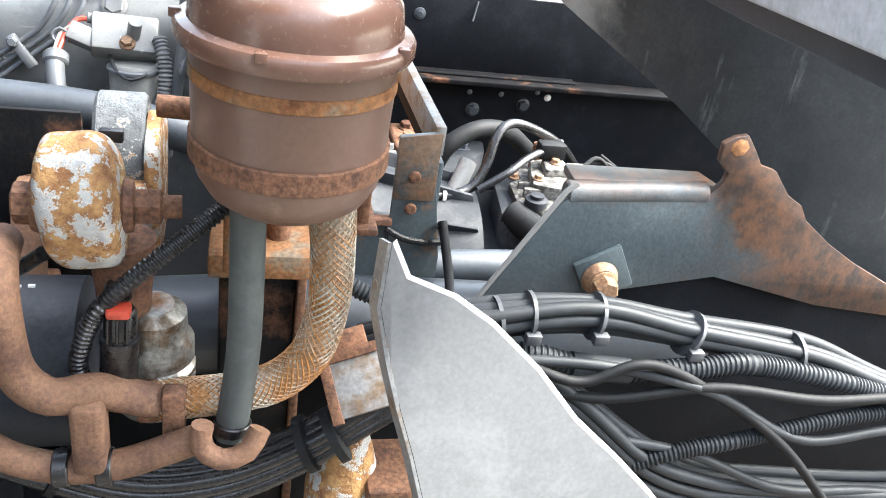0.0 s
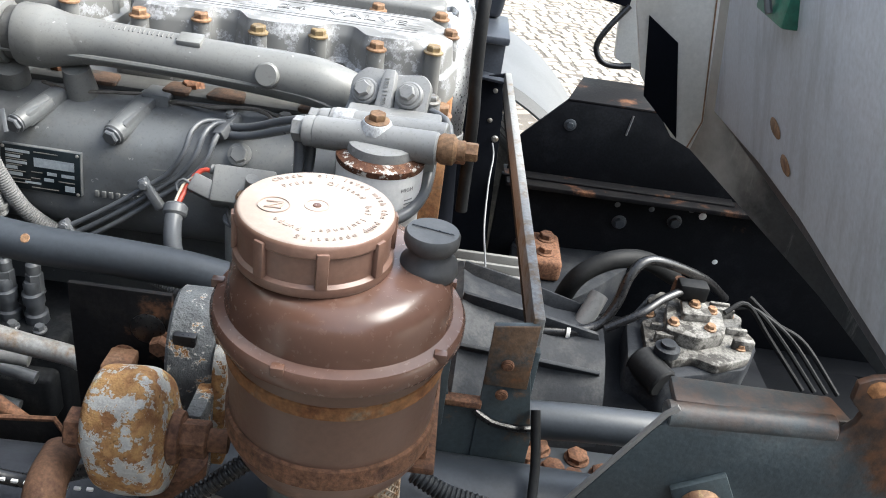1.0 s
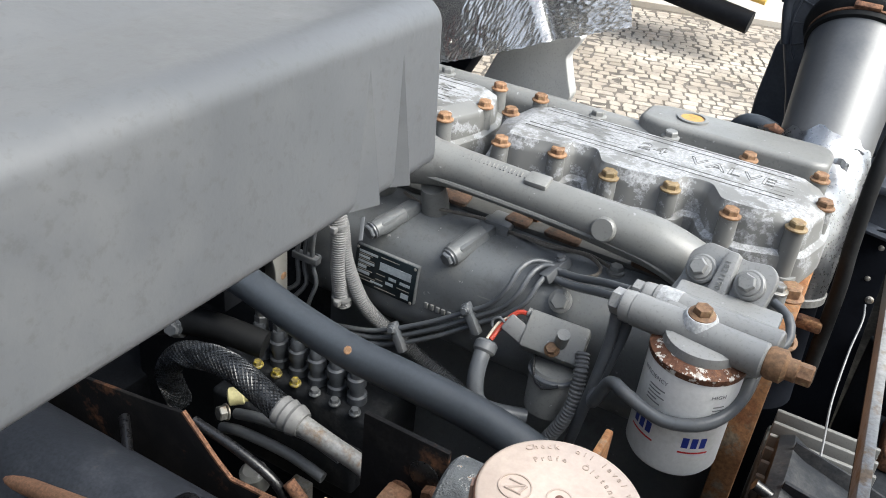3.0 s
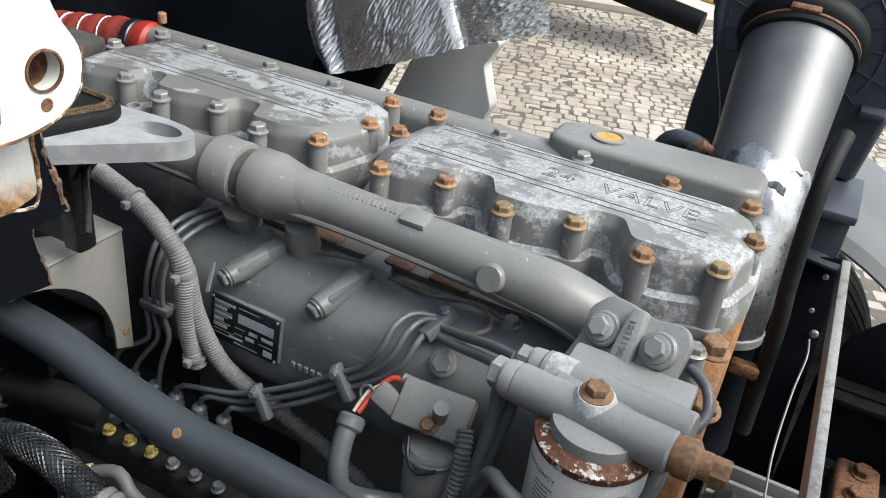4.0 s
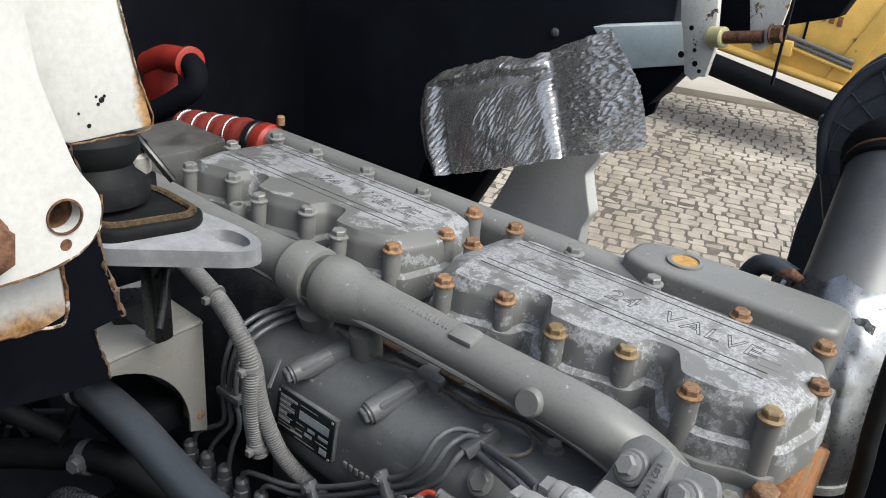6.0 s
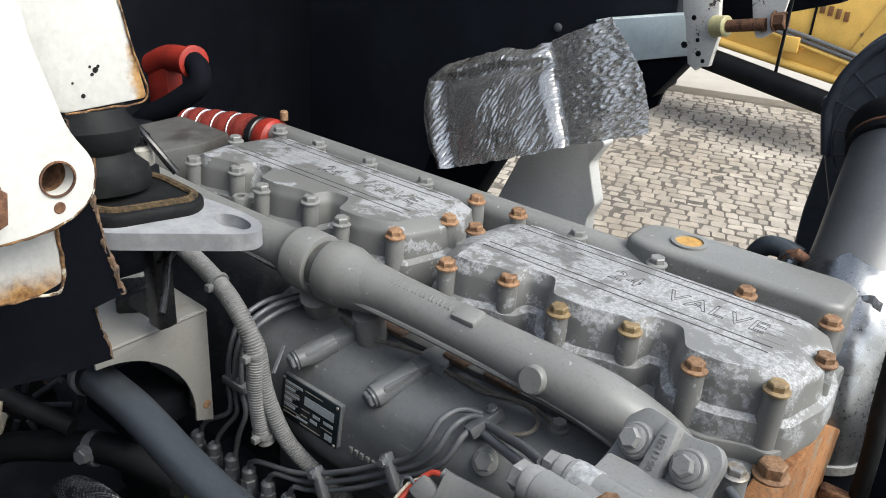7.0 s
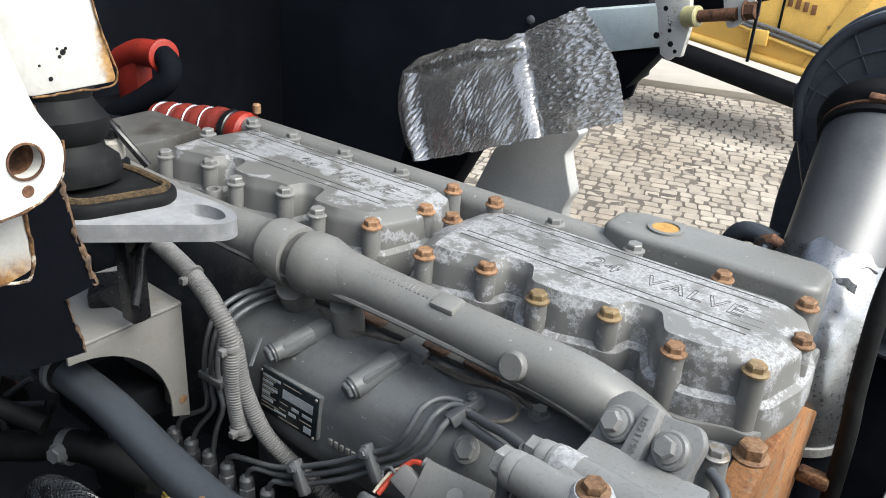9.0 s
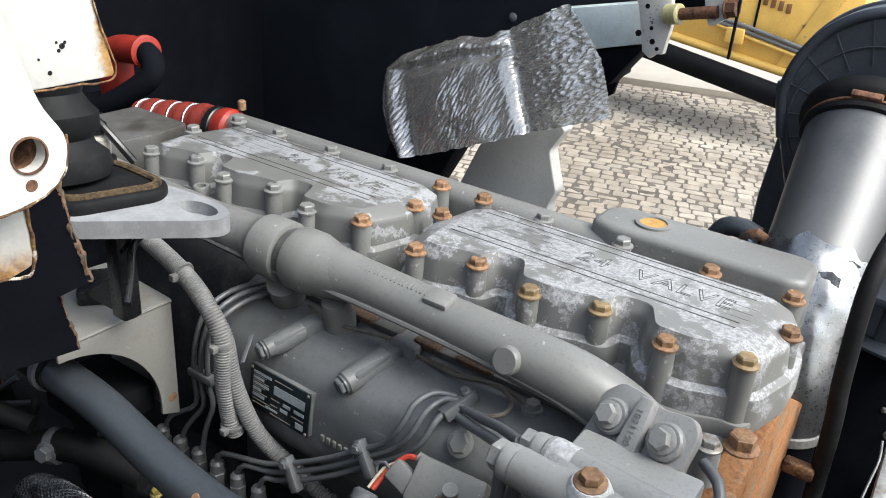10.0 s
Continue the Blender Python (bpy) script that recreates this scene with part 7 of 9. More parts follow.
# crumpled foil heat shield and the plastic duct under it
fs = thing("heat_shield", (-0.6, 0.55, 1.05), "crumpled shiny aluminium foil heat shield with torn edges", "heat shield")
nu, nv = 320, 190
knots = [0.0, 0.08, 0.35, 0.50, 0.58, 1.0]
low = [[-0.794, -0.758, -0.633, -0.549, -0.522, -0.381], [1.074, 1.085, 1.138, 1.175, 1.187, 1.244]]
high = [[-0.915, -0.874, -0.73, -0.687, -0.646, -0.53], [1.204, 1.243, 1.303, 1.306, 1.327, 1.39]]
bm = bmesh.new()
grid = []
for j in range(nv + 1):
    row = []
    v = j / nv
    for i in range(nu + 1):
        s = i / nu
        xa, za, xb, zb = (float(np.interp(s, knots, c)) for c in (*low, *high))
        px, py, pz = xa + (xb - xa) * v, 0.50 + 0.11 * v, za + (zb - za) * v
        bow = math.sin(math.pi * v)
        px += 0.024 * bow * max(0.0, (s - 0.8) / 0.2) ** 2 - 0.022 * bow * max(0.0, (0.12 - s) / 0.12)
        # rolled rim along the near side and the top, a raised middle panel, a seam and embossed ripples
        edge_d = min(s * 0.5, (1 - v) * 0.24)
        fade = rise(0.60 - s, 0.0, 0.07)
        rim = 0.020 * math.exp(-((edge_d - 0.020) / 0.015) ** 2)
        panel = 0.012 * rise(edge_d, 0.044, 0.07) + 0.020 * max(0.0, 1 - ((s - 0.30) / 0.28) ** 2) * max(0.0, 1 - ((v - 0.42) / 0.58) ** 2)
        py -= (rim + panel) * fade
        py -= 0.010 * math.sin(math.pi * (s - 0.58) / 0.42) if s > 0.58 else 0.0
        py += 0.009 * math.exp(-((s - 0.585) / 0.012) ** 2)
        along, across = (px + 0.55 * pz, pz - 0.55 * px) if s > 0.55 else (pz + 0.25 * px, px - 0.25 * pz)
        q = Vector((along * 46, across * 140, 3.1))
        amp = 0.0029 if s > 0.58 else 0.0010 + 0.0016 * (1 - rise(edge_d, 0.03, 0.06)) + 0.0012 * math.exp(-((s - 0.30) / 0.05) ** 2)
        ripple = 1.0 - 2.2 * abs(noise.noise(q)) + 0.5 * noise.noise(q * 2.1 + Vector((3, 1, 0)))
        py -= amp * ripple
        py += 0.004 * noise.noise(Vector((px * 22, pz * 22, 0.4)))
        ragged = 0.004 * noise.noise(Vector((px * 60, 1, 1))) * (1 if j in (0, nv) else 0)
        row.append(bm.verts.new((px, py, pz + ragged)))
    grid.append(row)
for j in range(nv):
    for i in range(nu):
        bm.faces.new((grid[j][i], grid[j][i + 1], grid[j + 1][i + 1], grid[j + 1][i]))
bmesh.ops.solidify(bm, geom=bm.faces[:], thickness=0.003)
part("foil", bm, "foil", fs, smooth=80)
part("carrier", box(-0.82, -0.54, 0.66, 0.69, 1.16, 1.25, 0.01), "sheet_dark", fs)
part("hanger", box(-0.80, -0.76, 0.65, 1.2, 1.2, 1.24, 0.004), "sheet_dark", fs)
df = thing("air_duct", (-0.65, 0.66, 0.6), "smooth grey plastic duct with a torn edge", "duct")
part("duct", prism(rounded([(-0.80, 0.55), (-0.60, 0.45), (-0.53, 0.70), (-0.521, 1.02), (-0.508, 1.05), (-0.52, 1.085), (-0.532, 1.125), (-0.505, 1.17), (-0.55, 1.20), (-0.683, 1.10), (-0.73, 0.99)], 0.008), 0.61, 0.645, 0.010, "y", 3), "duct_grey", df)

part("side", prism([(-1.0, 0.75), (-0.80, 0.95), (-0.72, 1.10), (-0.80, 1.14), (-0.9, 1.05)], 0.60, 0.66, 0.006, "y"), "sheet_dark", df)

# ---- air intake at the back of the engine ----
air = thing("air_intake", (-0.02, 0.5, 0.9), "black ribbed air intake housing on a polished grey pipe", "air intake")
p0, p1 = Vector((-0.012, 0.345, 1.12)), Vector((-0.022, 0.56, 1.290))
ax = (p1 - p0).normalized()
part("pipe", tube([p0 - ax * 0.06 - Vector((0, 0, 0.05)), p0, p0 + ax * 0.1, p0 + ax * 0.2, p1], [0.066, 0.067, 0.070, 0.074, 0.078], 48, 0.02), "polished", air, "brushed grey steel pipe")
col = part("collar", lathe([(0.078, -0.02), (0.083, -0.018), (0.0845, -0.012), (0.0815, -0.008), (0.0815, -0.003), (0.085, 0.0), (0.0905, 0.006), (0.092, 0.014), (0.090, 0.026), (0.084, 0.034)], p1, ax, 48), "rubber_dark", air)
part("clamp_screw", box(-0.020, 0.020, -0.005, 0.005, -0.004, 0.004, 0.002, basis(p1 - ax * 0.004 + Vector((-0.004, -0.051, 0.067)), (1, 0, 0), (0, 0.78, 0.62))), "rust", col, "rusty clamp screw")
part("clamp_band", lathe([(0.0815, -0.0075), (0.0835, -0.007), (0.0835, -0.0035), (0.0815, -0.003)], p1, ax, 48), "rust", col)
hc = Vector((-0.012, 0.575, 1.318))
arch = [(hc.x + 0.144 * math.cos(radians(a)), hc.z + 0.146 * math.sin(radians(a))) for a in range(-8, 190, 6)]
outline = [(0.112, 1.10), (0.134, 1.25)] + arch + [(-0.140, 1.25), (-0.112, 1.17), (-0.095, 1.10)]
dome = part("housing", prism(outline, 0.583, 0.74, 0.012, "y", 4), "air_black", air, "black plastic housing with radial ribs")
rim = [Vector((a, 0.584, c)) for a, c in [(0.134, 1.25)] + arch + [(-0.142, 1.25)]]
part("rim", tube([hc + (p - hc) * 0.945 + Vector((0, 0.001, 0)) for p in rim], 0.0085, 10), "air_black", dome)
part("seam", tube([p + Vector((0, 0.055, 0)) for p in rim], 0.005, 8), "air_black", dome)
fc = Vector((p1.x, 0.583, p1.z + 0.006))
for k in range(14):
    a = radians(-38 + 20 * k)
    d = Vector((math.cos(a), 0, math.sin(a)))
    t = Vector((-math.sin(a), 0, math.cos(a)))
    end = 0.0
    while end < 0.17 and ((fc + d * end) - Vector((hc.x, fc.y, hc.z))).length < 0.13:
        end += 0.002
    part("rib", box(0.085, end, -0.0011, 0.0011, -0.002, 0.0065, 0.0005, basis(fc, d, t) @ Matrix.Rotation(math.pi, 4, "X")), "air_black", dome)
part("rib_ring", tube([fc + Vector((0.112 * math.cos(radians(a)), -0.001, 0.112 * math.sin(radians(a)))) for a in range(-30, 216, 5)], 0.0018, 6), "air_black", dome)
part("arrow_pad", prism([(fc.x + 0.002, fc.z + 0.102), (fc.x + 0.022, fc.z + 0.10), (fc.x + 0.040, fc.z + 0.128), (fc.x - 0.002, fc.z + 0.136)], 0.579, 0.584, 0.001, "y"), "air_black", dome)
part("rim_clip", tube([hc + Vector((0.03, -0.008, 0.118)), hc + Vector((0.034, -0.004, 0.138)), hc + Vector((0.036, 0.03, 0.15))], 0.0014, 6), "zinc_bolt", dome, "thin wire clip")
part("clip_lug", box(-0.164, -0.146, 0.60, 0.63, 1.315, 1.332, 0.003), "air_black", dome)
part("clip_lug", box(0.085, 0.12, 0.55, 0.585, 1.212, 1.224, 0.003), "air_black", dome)
duct = thing("intake_bracket", (-0.03, 0.6, 0.7), "black steel bracket and duct carrying the air intake", "bracket")
part("duct", prism(rounded([(-0.165, 0.80), (-0.17, 1.12), (-0.16, 1.24), (0.10, 1.24), (0.11, 1.12), (0.10, 0.80)], 0.02), 0.68, 0.80, 0.01, "y", 3), "air_black", duct)
part("shelf", box(0.02, 0.13, 0.46, 0.62, 1.085, 1.10, 0.004), "air_black", duct)
part("gusset", prism(rounded([(0.065, 0.85), (0.075, 1.09), (0.125, 1.09), (0.125, 0.98), (0.105, 0.85)], 0.01), 0.48, 0.50, 0.003, "y"), "air_black", duct)
part("leg", box(-0.04, 0.05, 0.47, 0.76, 0.60, 0.82, 0.006), "black_paint", duct)
tape = thing("foil_wrap", (0.0, 0.32, 1.05), "crinkled silver foil tape wrapped round the pipe base", "foil wrap")
way = [Vector((-0.0135, 0.378, 1.146)), Vector((-0.012, 0.345, 1.12)), Vector((-0.011, 0.318, 1.078)), Vector((-0.010, 0.298, 1.033)), Vector((-0.010, 0.286, 0.965))]
line = curve_through(way, 0.008)
bm = bmesh.new()
rows = []
for j, p in enumerate(line):
    h = j / (len(line) - 1)
    t = (line[min(j + 1, len(line) - 1)] - line[max(j - 1, 0)]).normalized()
    side_u = Vector((1, 0, 0))
    side_w = t.cross(side_u).normalized()
    row = []
    for i in range(72):
        a = 2 * math.pi * i / 72
        d = math.cos(a) * side_u + math.sin(a) * side_w
        crease = 1.0 - rise(h, 0.25, 0.6) * 0.8
        q = (p + d * 0.07) * 26
        r = 0.0715 + crease * (0.0075 * abs(noise.noise(q)) + 0.0012 * noise.noise(q * 2.7)) + 0.004 * crease * max(0.0, 1 - 4 * h)
        torn = -t * 0.016 * max(0.0, 1 - 6 * h) * noise.noise(Vector((4 * math.cos(a), 4 * math.sin(a), 2)))
        row.append(bm.verts.new(p + d * r + torn))
    rows.append(row)
for a, b in zip(rows, rows[1:]):
    for i in range(72):
        bm.faces.new((a[i], a[(i + 1) % 72], b[(i + 1) % 72], b[i]))
bmesh.ops.solidify(bm, geom=bm.faces[:], thickness=0.0012)
part("wrap", bm, "foil_tape", tape, smooth=24)
for k, (fx, fy, fz, turn_a) in enumerate(((0.028, 0.330, 1.176, 0.5), (-0.098, 0.352, 1.166, 2.6), (0.012, 0.300, 1.168, 0.1))):
    bm = bmesh.new()
    m = Matrix.Translation((fx, fy, fz)) @ Matrix.Rotation(turn_a, 4, "Z")
    flap = [[bm.verts.new(m @ Vector((0.034 * (i / 6 - 0.5), 0.006 * noise.noise(Vector((i * 0.8, j * 0.9, k))), 0.03 * (j / 4 - 0.5) * (1 - 0.25 * abs(i / 3 - 1)) + 0.005 * noise.noise(Vector((i * 0.9, j * 1.3, 4 + k)))))) for i in range(7)] for j in range(5)]
    for a, b in zip(flap, flap[1:]):
        for i in range(6):
            bm.faces.new((a[i], a[i + 1], b[i + 1], b[i]))
    bmesh.ops.solidify(bm, geom=bm.faces[:], thickness=0.001)
    part("torn_flap", bm, "foil_tape", tape, smooth=12)
part("band", lathe([(0.0725, 0), (0.0745, 0.001), (0.0745, 0.012), (0.0725, 0.013)], (-0.010, 0.285, 0.962), (0, 0.15, 1), 48), "galv", tape, "steel band clamp")
part("band_screw", box(0.035, 0.072, 0.205, 0.223, 0.950, 0.968, 0.004), "rust", tape, "rusty clamp screw")
part("lower_hose", tube([(-0.012, 0.282, 0.965), (-0.008, 0.278, 0.90), (0.0, 0.27, 0.78)], 0.070, 36), "sheet_dark", tape, "black rubber hose below the clamp")
rubber = thing("rubber_seal_strip", (0.06, 0.16, 1.0), "black rubber seal strip hanging beside the engine", "seal")
part("strip", tube([(0.072, 0.30, 1.262), (0.066, 0.25, 1.235), (0.064, 0.226, 1.19), (0.068, 0.22, 1.094), (0.074, 0.22, 1.02), (0.078, 0.22, 0.86)], 0.0105, 14), "rubber_dark", rubber)

hook = thing("tow_shackle", (-0.11, 0.36, 1.0), "rusty shackle beside the intake pipe", "shackle")
part("strap", tube([(-0.155, 0.40, 1.06), (-0.155, 0.395, 1.13), (-0.14, 0.39, 1.165), (-0.115, 0.385, 1.172), (-0.09, 0.38, 1.168)], 0.014, 12), "tube_blue", hook)
part("ring", tube([(-0.098, 0.37, 1.14), (-0.105, 0.365, 1.165), (-0.09, 0.362, 1.18), (-0.075, 0.365, 1.165), (-0.078, 0.37, 1.135)], 0.008, 10), "rust", hook)
part("bolt", rod((-0.13, 0.36, 1.12), (-0.08, 0.355, 1.145), 0.011, seg=12), "rust", hook)
part("bracket", box(-0.16, -0.06, 0.36, 0.42, 0.9, 1.12, 0.005), "black_paint", hook)

# ---- right side: panel, rail, chassis and gearbox ----
pn = thing("splash_guard", (0.09, 0.46, 0.72), "flat black sheet panel with small screws", "panel")
part("sheet", prism([(-0.06, 0.30), (-0.02, 1.0), (0.045, 1.012), (0.135, 1.036), (0.155, 0.62), (0.157, 0.30)], 0.455, 0.461, 0.001, "y"), "sheet_dark", pn)
part("top_fold", prism([(0.045, 0.455), (0.135, 0.43), (0.137, 0.46), (0.046, 0.50)], 1.022, 1.027, 0.0005, "z"), "air_black", pn)
for a, z in ((0.118, 1.0), (0.117, 0.94), (0.055, 0.99)):
    part("screw", lathe([(0.005, 0), (0.004, 0.002), (0.001, 0.003)], (a, 0.455, z), (0, -1, 0), 10), "zinc_bolt", pn)
rl = thing("support_rail", (0.145, 0.03, 0.98), "narrow bare steel support rail, spotted with rust", "rail")
part("rail", prism([(0.129, 0.44), (0.141, 0.44), (0.155, -0.352), (0.143, -0.352)], 1.008, 1.043, 0.0015, "z"), "galv", rl)
part("lower_web", prism([(0.133, 0.44), (0.137, 0.44), (0.151, -0.352), (0.147, -0.352)], 0.985, 1.01, 0.0005, "z"), "black_paint", rl)
rwire = thing("earth_wire", (0.14, 0.3, 0.8), "thin grey wire hanging from the panel", "wire")
part("wire", tube([(0.128, 0.44, 0.90), (0.132, 0.41, 0.885), (0.128, 0.36, 0.85), (0.128, 0.28, 0.80), (0.135, 0.2, 0.77), (0.14, 0.12, 0.74)], 0.0019, 8), "line_grey", rwire)
part("screw", hex_head((0.132, 0.452, 0.905), (0, -1, 0), r=0.005, h=0.005, washer=0.007), "zinc_bolt", rwire)
pt = thing("mounting_post", (0.12, -0.35, 0.55), "blue-grey steel mounting post with rusty corners", "post")
part("plate", prism([(0.104, 0.50), (0.104, 1.030), (0.150, 1.037), (0.150, 0.985), (0.168, 0.88), (0.168, 0.50)], -0.356, -0.349, 0.001, "y"), "blue_rust", pt)
part("rust_top", prism([(0.1035, 0.955), (0.1035, 1.031), (0.1505, 1.038), (0.1505, 0.955)], -0.3595, -0.3565, 0.001, "y"), "brown_stain", pt, "brown stained upper corner")
part("side_plate", prism([(0.045, 0.50), (0.050, 0.938), (0.066, 0.942), (0.070, 0.925), (0.104, 0.928), (0.104, 0.50)], -0.353, -0.347, 0.001, "y"), "blue_rust", pt)
part("upright", prism([(0.052, 0.90), (0.054, 1.03), (0.064, 1.03), (0.066, 0.90)], -0.37, -0.347, 0.001, "y"), "blue_rust", pt)
part("cross_edge", box(0.064, 0.106, -0.362, -0.348, 0.922, 0.930, 0.001), "rust", pt)
part("return", box(0.150, 0.158, -0.352, -0.25, 0.5, 1.0, 0.001), "blue_rust", pt)
for z in (0.985, 0.945):
    part("bolt", hex_head((0.125, -0.3595, z), (0, -1, 0), r=0.005, h=0.004, washer=0.007), "rust", pt)
part("tie", tube([(0.10, -0.36, 0.918), (0.12, -0.364, 0.908), (0.15, -0.362, 0.902), (0.17, -0.355, 0.90)], 0.004, 8), "black_plastic", pt)

rail_r = thing("chassis_rail", (0.6, 0.47, 0.45), "black chassis rail with bolts and a rusty top edge", "chassis", "chassis rails")
part("web", box(0.158, 2.6, 0.455, 0.47, 0.50, 0.832, 0.002), "black_paint", rail_r)
part("top_flange", box(0.165, 2.6, 0.40, 0.47, 0.832, 0.842, 0.002), "black_rust", rail_r)
part("rust_strip", box(0.16, 0.62, 0.425, 0.474, 0.842, 0.847, 0.002), "black_rust", rail_r, "rust scale on the top edge")
part("lower_flange", box(0.165, 2.6, 0.40, 0.47, 0.49, 0.50, 0.002), "black_paint", rail_r)
for a, z in ((0.412, 0.762), (0.522, 0.780)):
    part("bolt", hex_head((a, 0.455, z), (0, -1, 0), r=0.011, h=0.012, washer=0.015), "tube_blue", rail_r)
# pale discs painted in for gleams of light at the rail's holes
for a, z in ((0.40, 0.80), (0.47, 0.80), (0.55, 0.81), (0.63, 0.70)):
    part("hole", lathe([(0.006, 0), (0.005, 0.0006)], (a, 0.4548, z), (0, -1, 0), 12), "filter_white" if a > 0.6 else "line_grey", rail_r)
part("gleam_hole", lathe([(0.008, 0), (0.007, 0.0006)], (0.575, 0.4548, 0.80), (0, -1, 0), 12), "filter_white", rail_r)
fb = thing("wing_bracket", (0.33, 0.46, 0.84), "black angled wing bracket plate above the chassis rail", "bracket")
part("plate", prism([(0.165, 0.842), (0.18, 0.92), (0.258, 1.004), (0.262, 1.0035), (0.46, 1.0035), (0.85, 1.0035), (0.90, 0.842)], 0.452, 0.460, 0.001, "y"), "black_paint", fb)
part("top_fold", prism([(0.256, 0.452), (0.46, 0.452), (0.47, 0.60), (0.30, 0.60)], 1.0, 1.006, 0.001, "z"), "black_rust", fb)
part("bolt", hex_head((0.27, 0.452, 0.955), (0, -1, 0), r=0.007, h=0.006, washer=0.012), "tube_blue", fb)
part("crease", rod((0.385, 0.451, 0.99), (0.38, 0.451, 0.95), 0.002, seg=6), "line_grey", fb)

rail_l = thing("chassis_rail", (0.7, -0.44, 0.5), "blue-grey chassis rail end with a heavy rust patch", "chassis", "chassis rails")
part("web", prism([(0.19, 0.872), (0.262, 1.006), (0.270, 1.012), (0.425, 1.020), (0.441, 1.041), (0.443, 1.052), (0.428, 1.066), (0.427, 1.086), (0.439, 1.094), (0.452, 1.097), (0.466, 1.081), (0.479, 1.064), (0.500, 1.058), (0.526, 1.030), (0.548, 1.018), (0.561, 1.0), (0.605, 0.97), (0.65, 0.945), (0.715, 0.915), (2.4, 0.75), (2.4, 0.66), (0.62, 0.885), (0.47, 0.922), (0.36, 0.902)], -0.452, -0.444, 0.001, "y"), "rail_stained", rail_l)
part("top_flange", prism([(0.276, -0.438), (0.278, -0.40), (0.44, -0.40), (0.45, -0.438)], 1.020, 1.031, 0.003, "z"), "rail_stained", rail_l)
part("rolled_edge", rod((0.270, -0.4395, 1.0145), (0.432, -0.4395, 1.0225), 0.0135, seg=32, chamfer=0.002), "rail_stained", rail_l)
part("edge", tube([(0.188, -0.448, 0.872), (0.268, -0.448, 1.02), (0.278, -0.448, 1.03)], 0.0035, 6, smooth=False), "pale_steel", rail_l, "bare bright edge")
# black strip coloured in for the shade below the rolled rail
part("lower_web", prism([(0.19, 0.868), (0.36, 0.91), (0.47, 0.935), (0.62, 0.90), (2.4, 0.68), (2.4, 0.45), (0.25, 0.45)], -0.440, -0.43, 0.001, "y"), "black_paint", rail_l)
part("red_spot", lathe([(0.011, 0), (0.006, 0.002)], (0.446, -0.452, 1.084), (0, -1, 0.1), 7), "rust_face", rail_l)
wz = part("square_washer", box(-0.028, 0.028, -0.028, 0.028, 0, 0.008, 0.002, basis((0.330, -0.452, 0.925), (1, 0, 0.55), (-0.55, 0, 1))), "blue_rust", rail_l)
part("bolt_washer", lathe([(0.020, 0), (0.021, 0.002), (0.019, 0.008), (0.016, 0.012)], (0.325, -0.459, 0.922), (0, -1, 0), 26), "rust_bolt", wz, "rusty washer")
part("bolt_head", hex_head((0.325, -0.471, 0.922), (0.0, -1, -0.05), r=0.0135, h=0.018, washer=0.0155), "rust_bolt", wz, "rusty bolt")

gb = thing("gearbox", (0.4, 0.1, 0.35), "dark blue-grey ribbed gearbox housing", "gearbox")
part("bell", lathe([(0.20, 0.0), (0.21, 0.02), (0.20, 0.04), (0.165, 0.18), (0.16, 0.26)], (0.07, 0.08, 0.60), (1, 0, -0.02), 40), "gear_dark", gb)
for k in range(9):
    a = -0.2 + 0.42 * k
    d = Vector((0, math.cos(a), math.sin(a)))
    part("rib", moved(prism([(0.09, 0.165), (0.095, 0.222), (0.2, 0.20), (0.32, 0.168), (0.33, 0.14)], -0.003, 0.003, 0.001, "y"), Matrix.Translation((0, 0.08, 0.60)) @ Matrix.Rotation(a, 4, "X")), "gear_dark", gb)
part("case", prism(rounded([(-0.09, 0.35), (0.26, 0.35), (0.26, 0.66), (0.2, 0.70), (0.0, 0.70), (-0.09, 0.62)], 0.03), 0.30, 0.62, 0.004, "x"), "black_paint", gb)
vb = part("shift_cover", prism(rounded([(0.365, 0.0), (0.42, -0.03), (0.56, 0.02), (0.60, 0.09), (0.56, 0.20), (0.44, 0.22), (0.38, 0.12)], 0.01), 0.66, 0.748, 0.006), "gear_dark", gb, "black oily shift cover")
part("cover_plate", prism(rounded([(0.395, 0.02), (0.43, -0.005), (0.47, 0.012), (0.505, -0.004), (0.565, 0.03), (0.59, 0.085), (0.575, 0.12), (0.585, 0.15), (0.55, 0.19), (0.47, 0.185), (0.455, 0.205), (0.42, 0.17), (0.43, 0.12), (0.40, 0.10)], 0.008), 0.748, 0.764, 0.003), "dirty_alu", vb, "dirty bare aluminium cover plate")
part("cover_block", prism(rounded([(0.425, 0.045), (0.475, 0.03), (0.525, 0.055), (0.535, 0.12), (0.50, 0.155), (0.45, 0.15), (0.435, 0.10)], 0.008), 0.762, 0.789, 0.004), "dirty_alu", vb, "raised aluminium block")
part("cover_block", prism(rounded([(0.455, 0.075), (0.505, 0.08), (0.50, 0.13), (0.462, 0.128)], 0.006), 0.789, 0.803, 0.003), "dirty_alu", vb)
for a0, b0, a1, b1 in ((0.41, 0.04, 0.44, 0.075), (0.54, 0.05, 0.575, 0.09), (0.53, 0.14, 0.565, 0.165)):
    part("cast_rib", box(min(a0, a1), max(a0, a1), b0, b0 + 0.010, 0.76, 0.781, 0.002), "dirty_alu", vb)
    part("cast_rib", box(min(a0, a1), max(a0, a1), b1, b1 + 0.008, 0.76, 0.776, 0.002), "dirty_alu", vb)
part("solenoid", rod((0.385, 0.02, 0.745), (0.42, -0.03, 0.735), 0.026, seg=20, chamfer=0.003), "rubber_dark", vb)
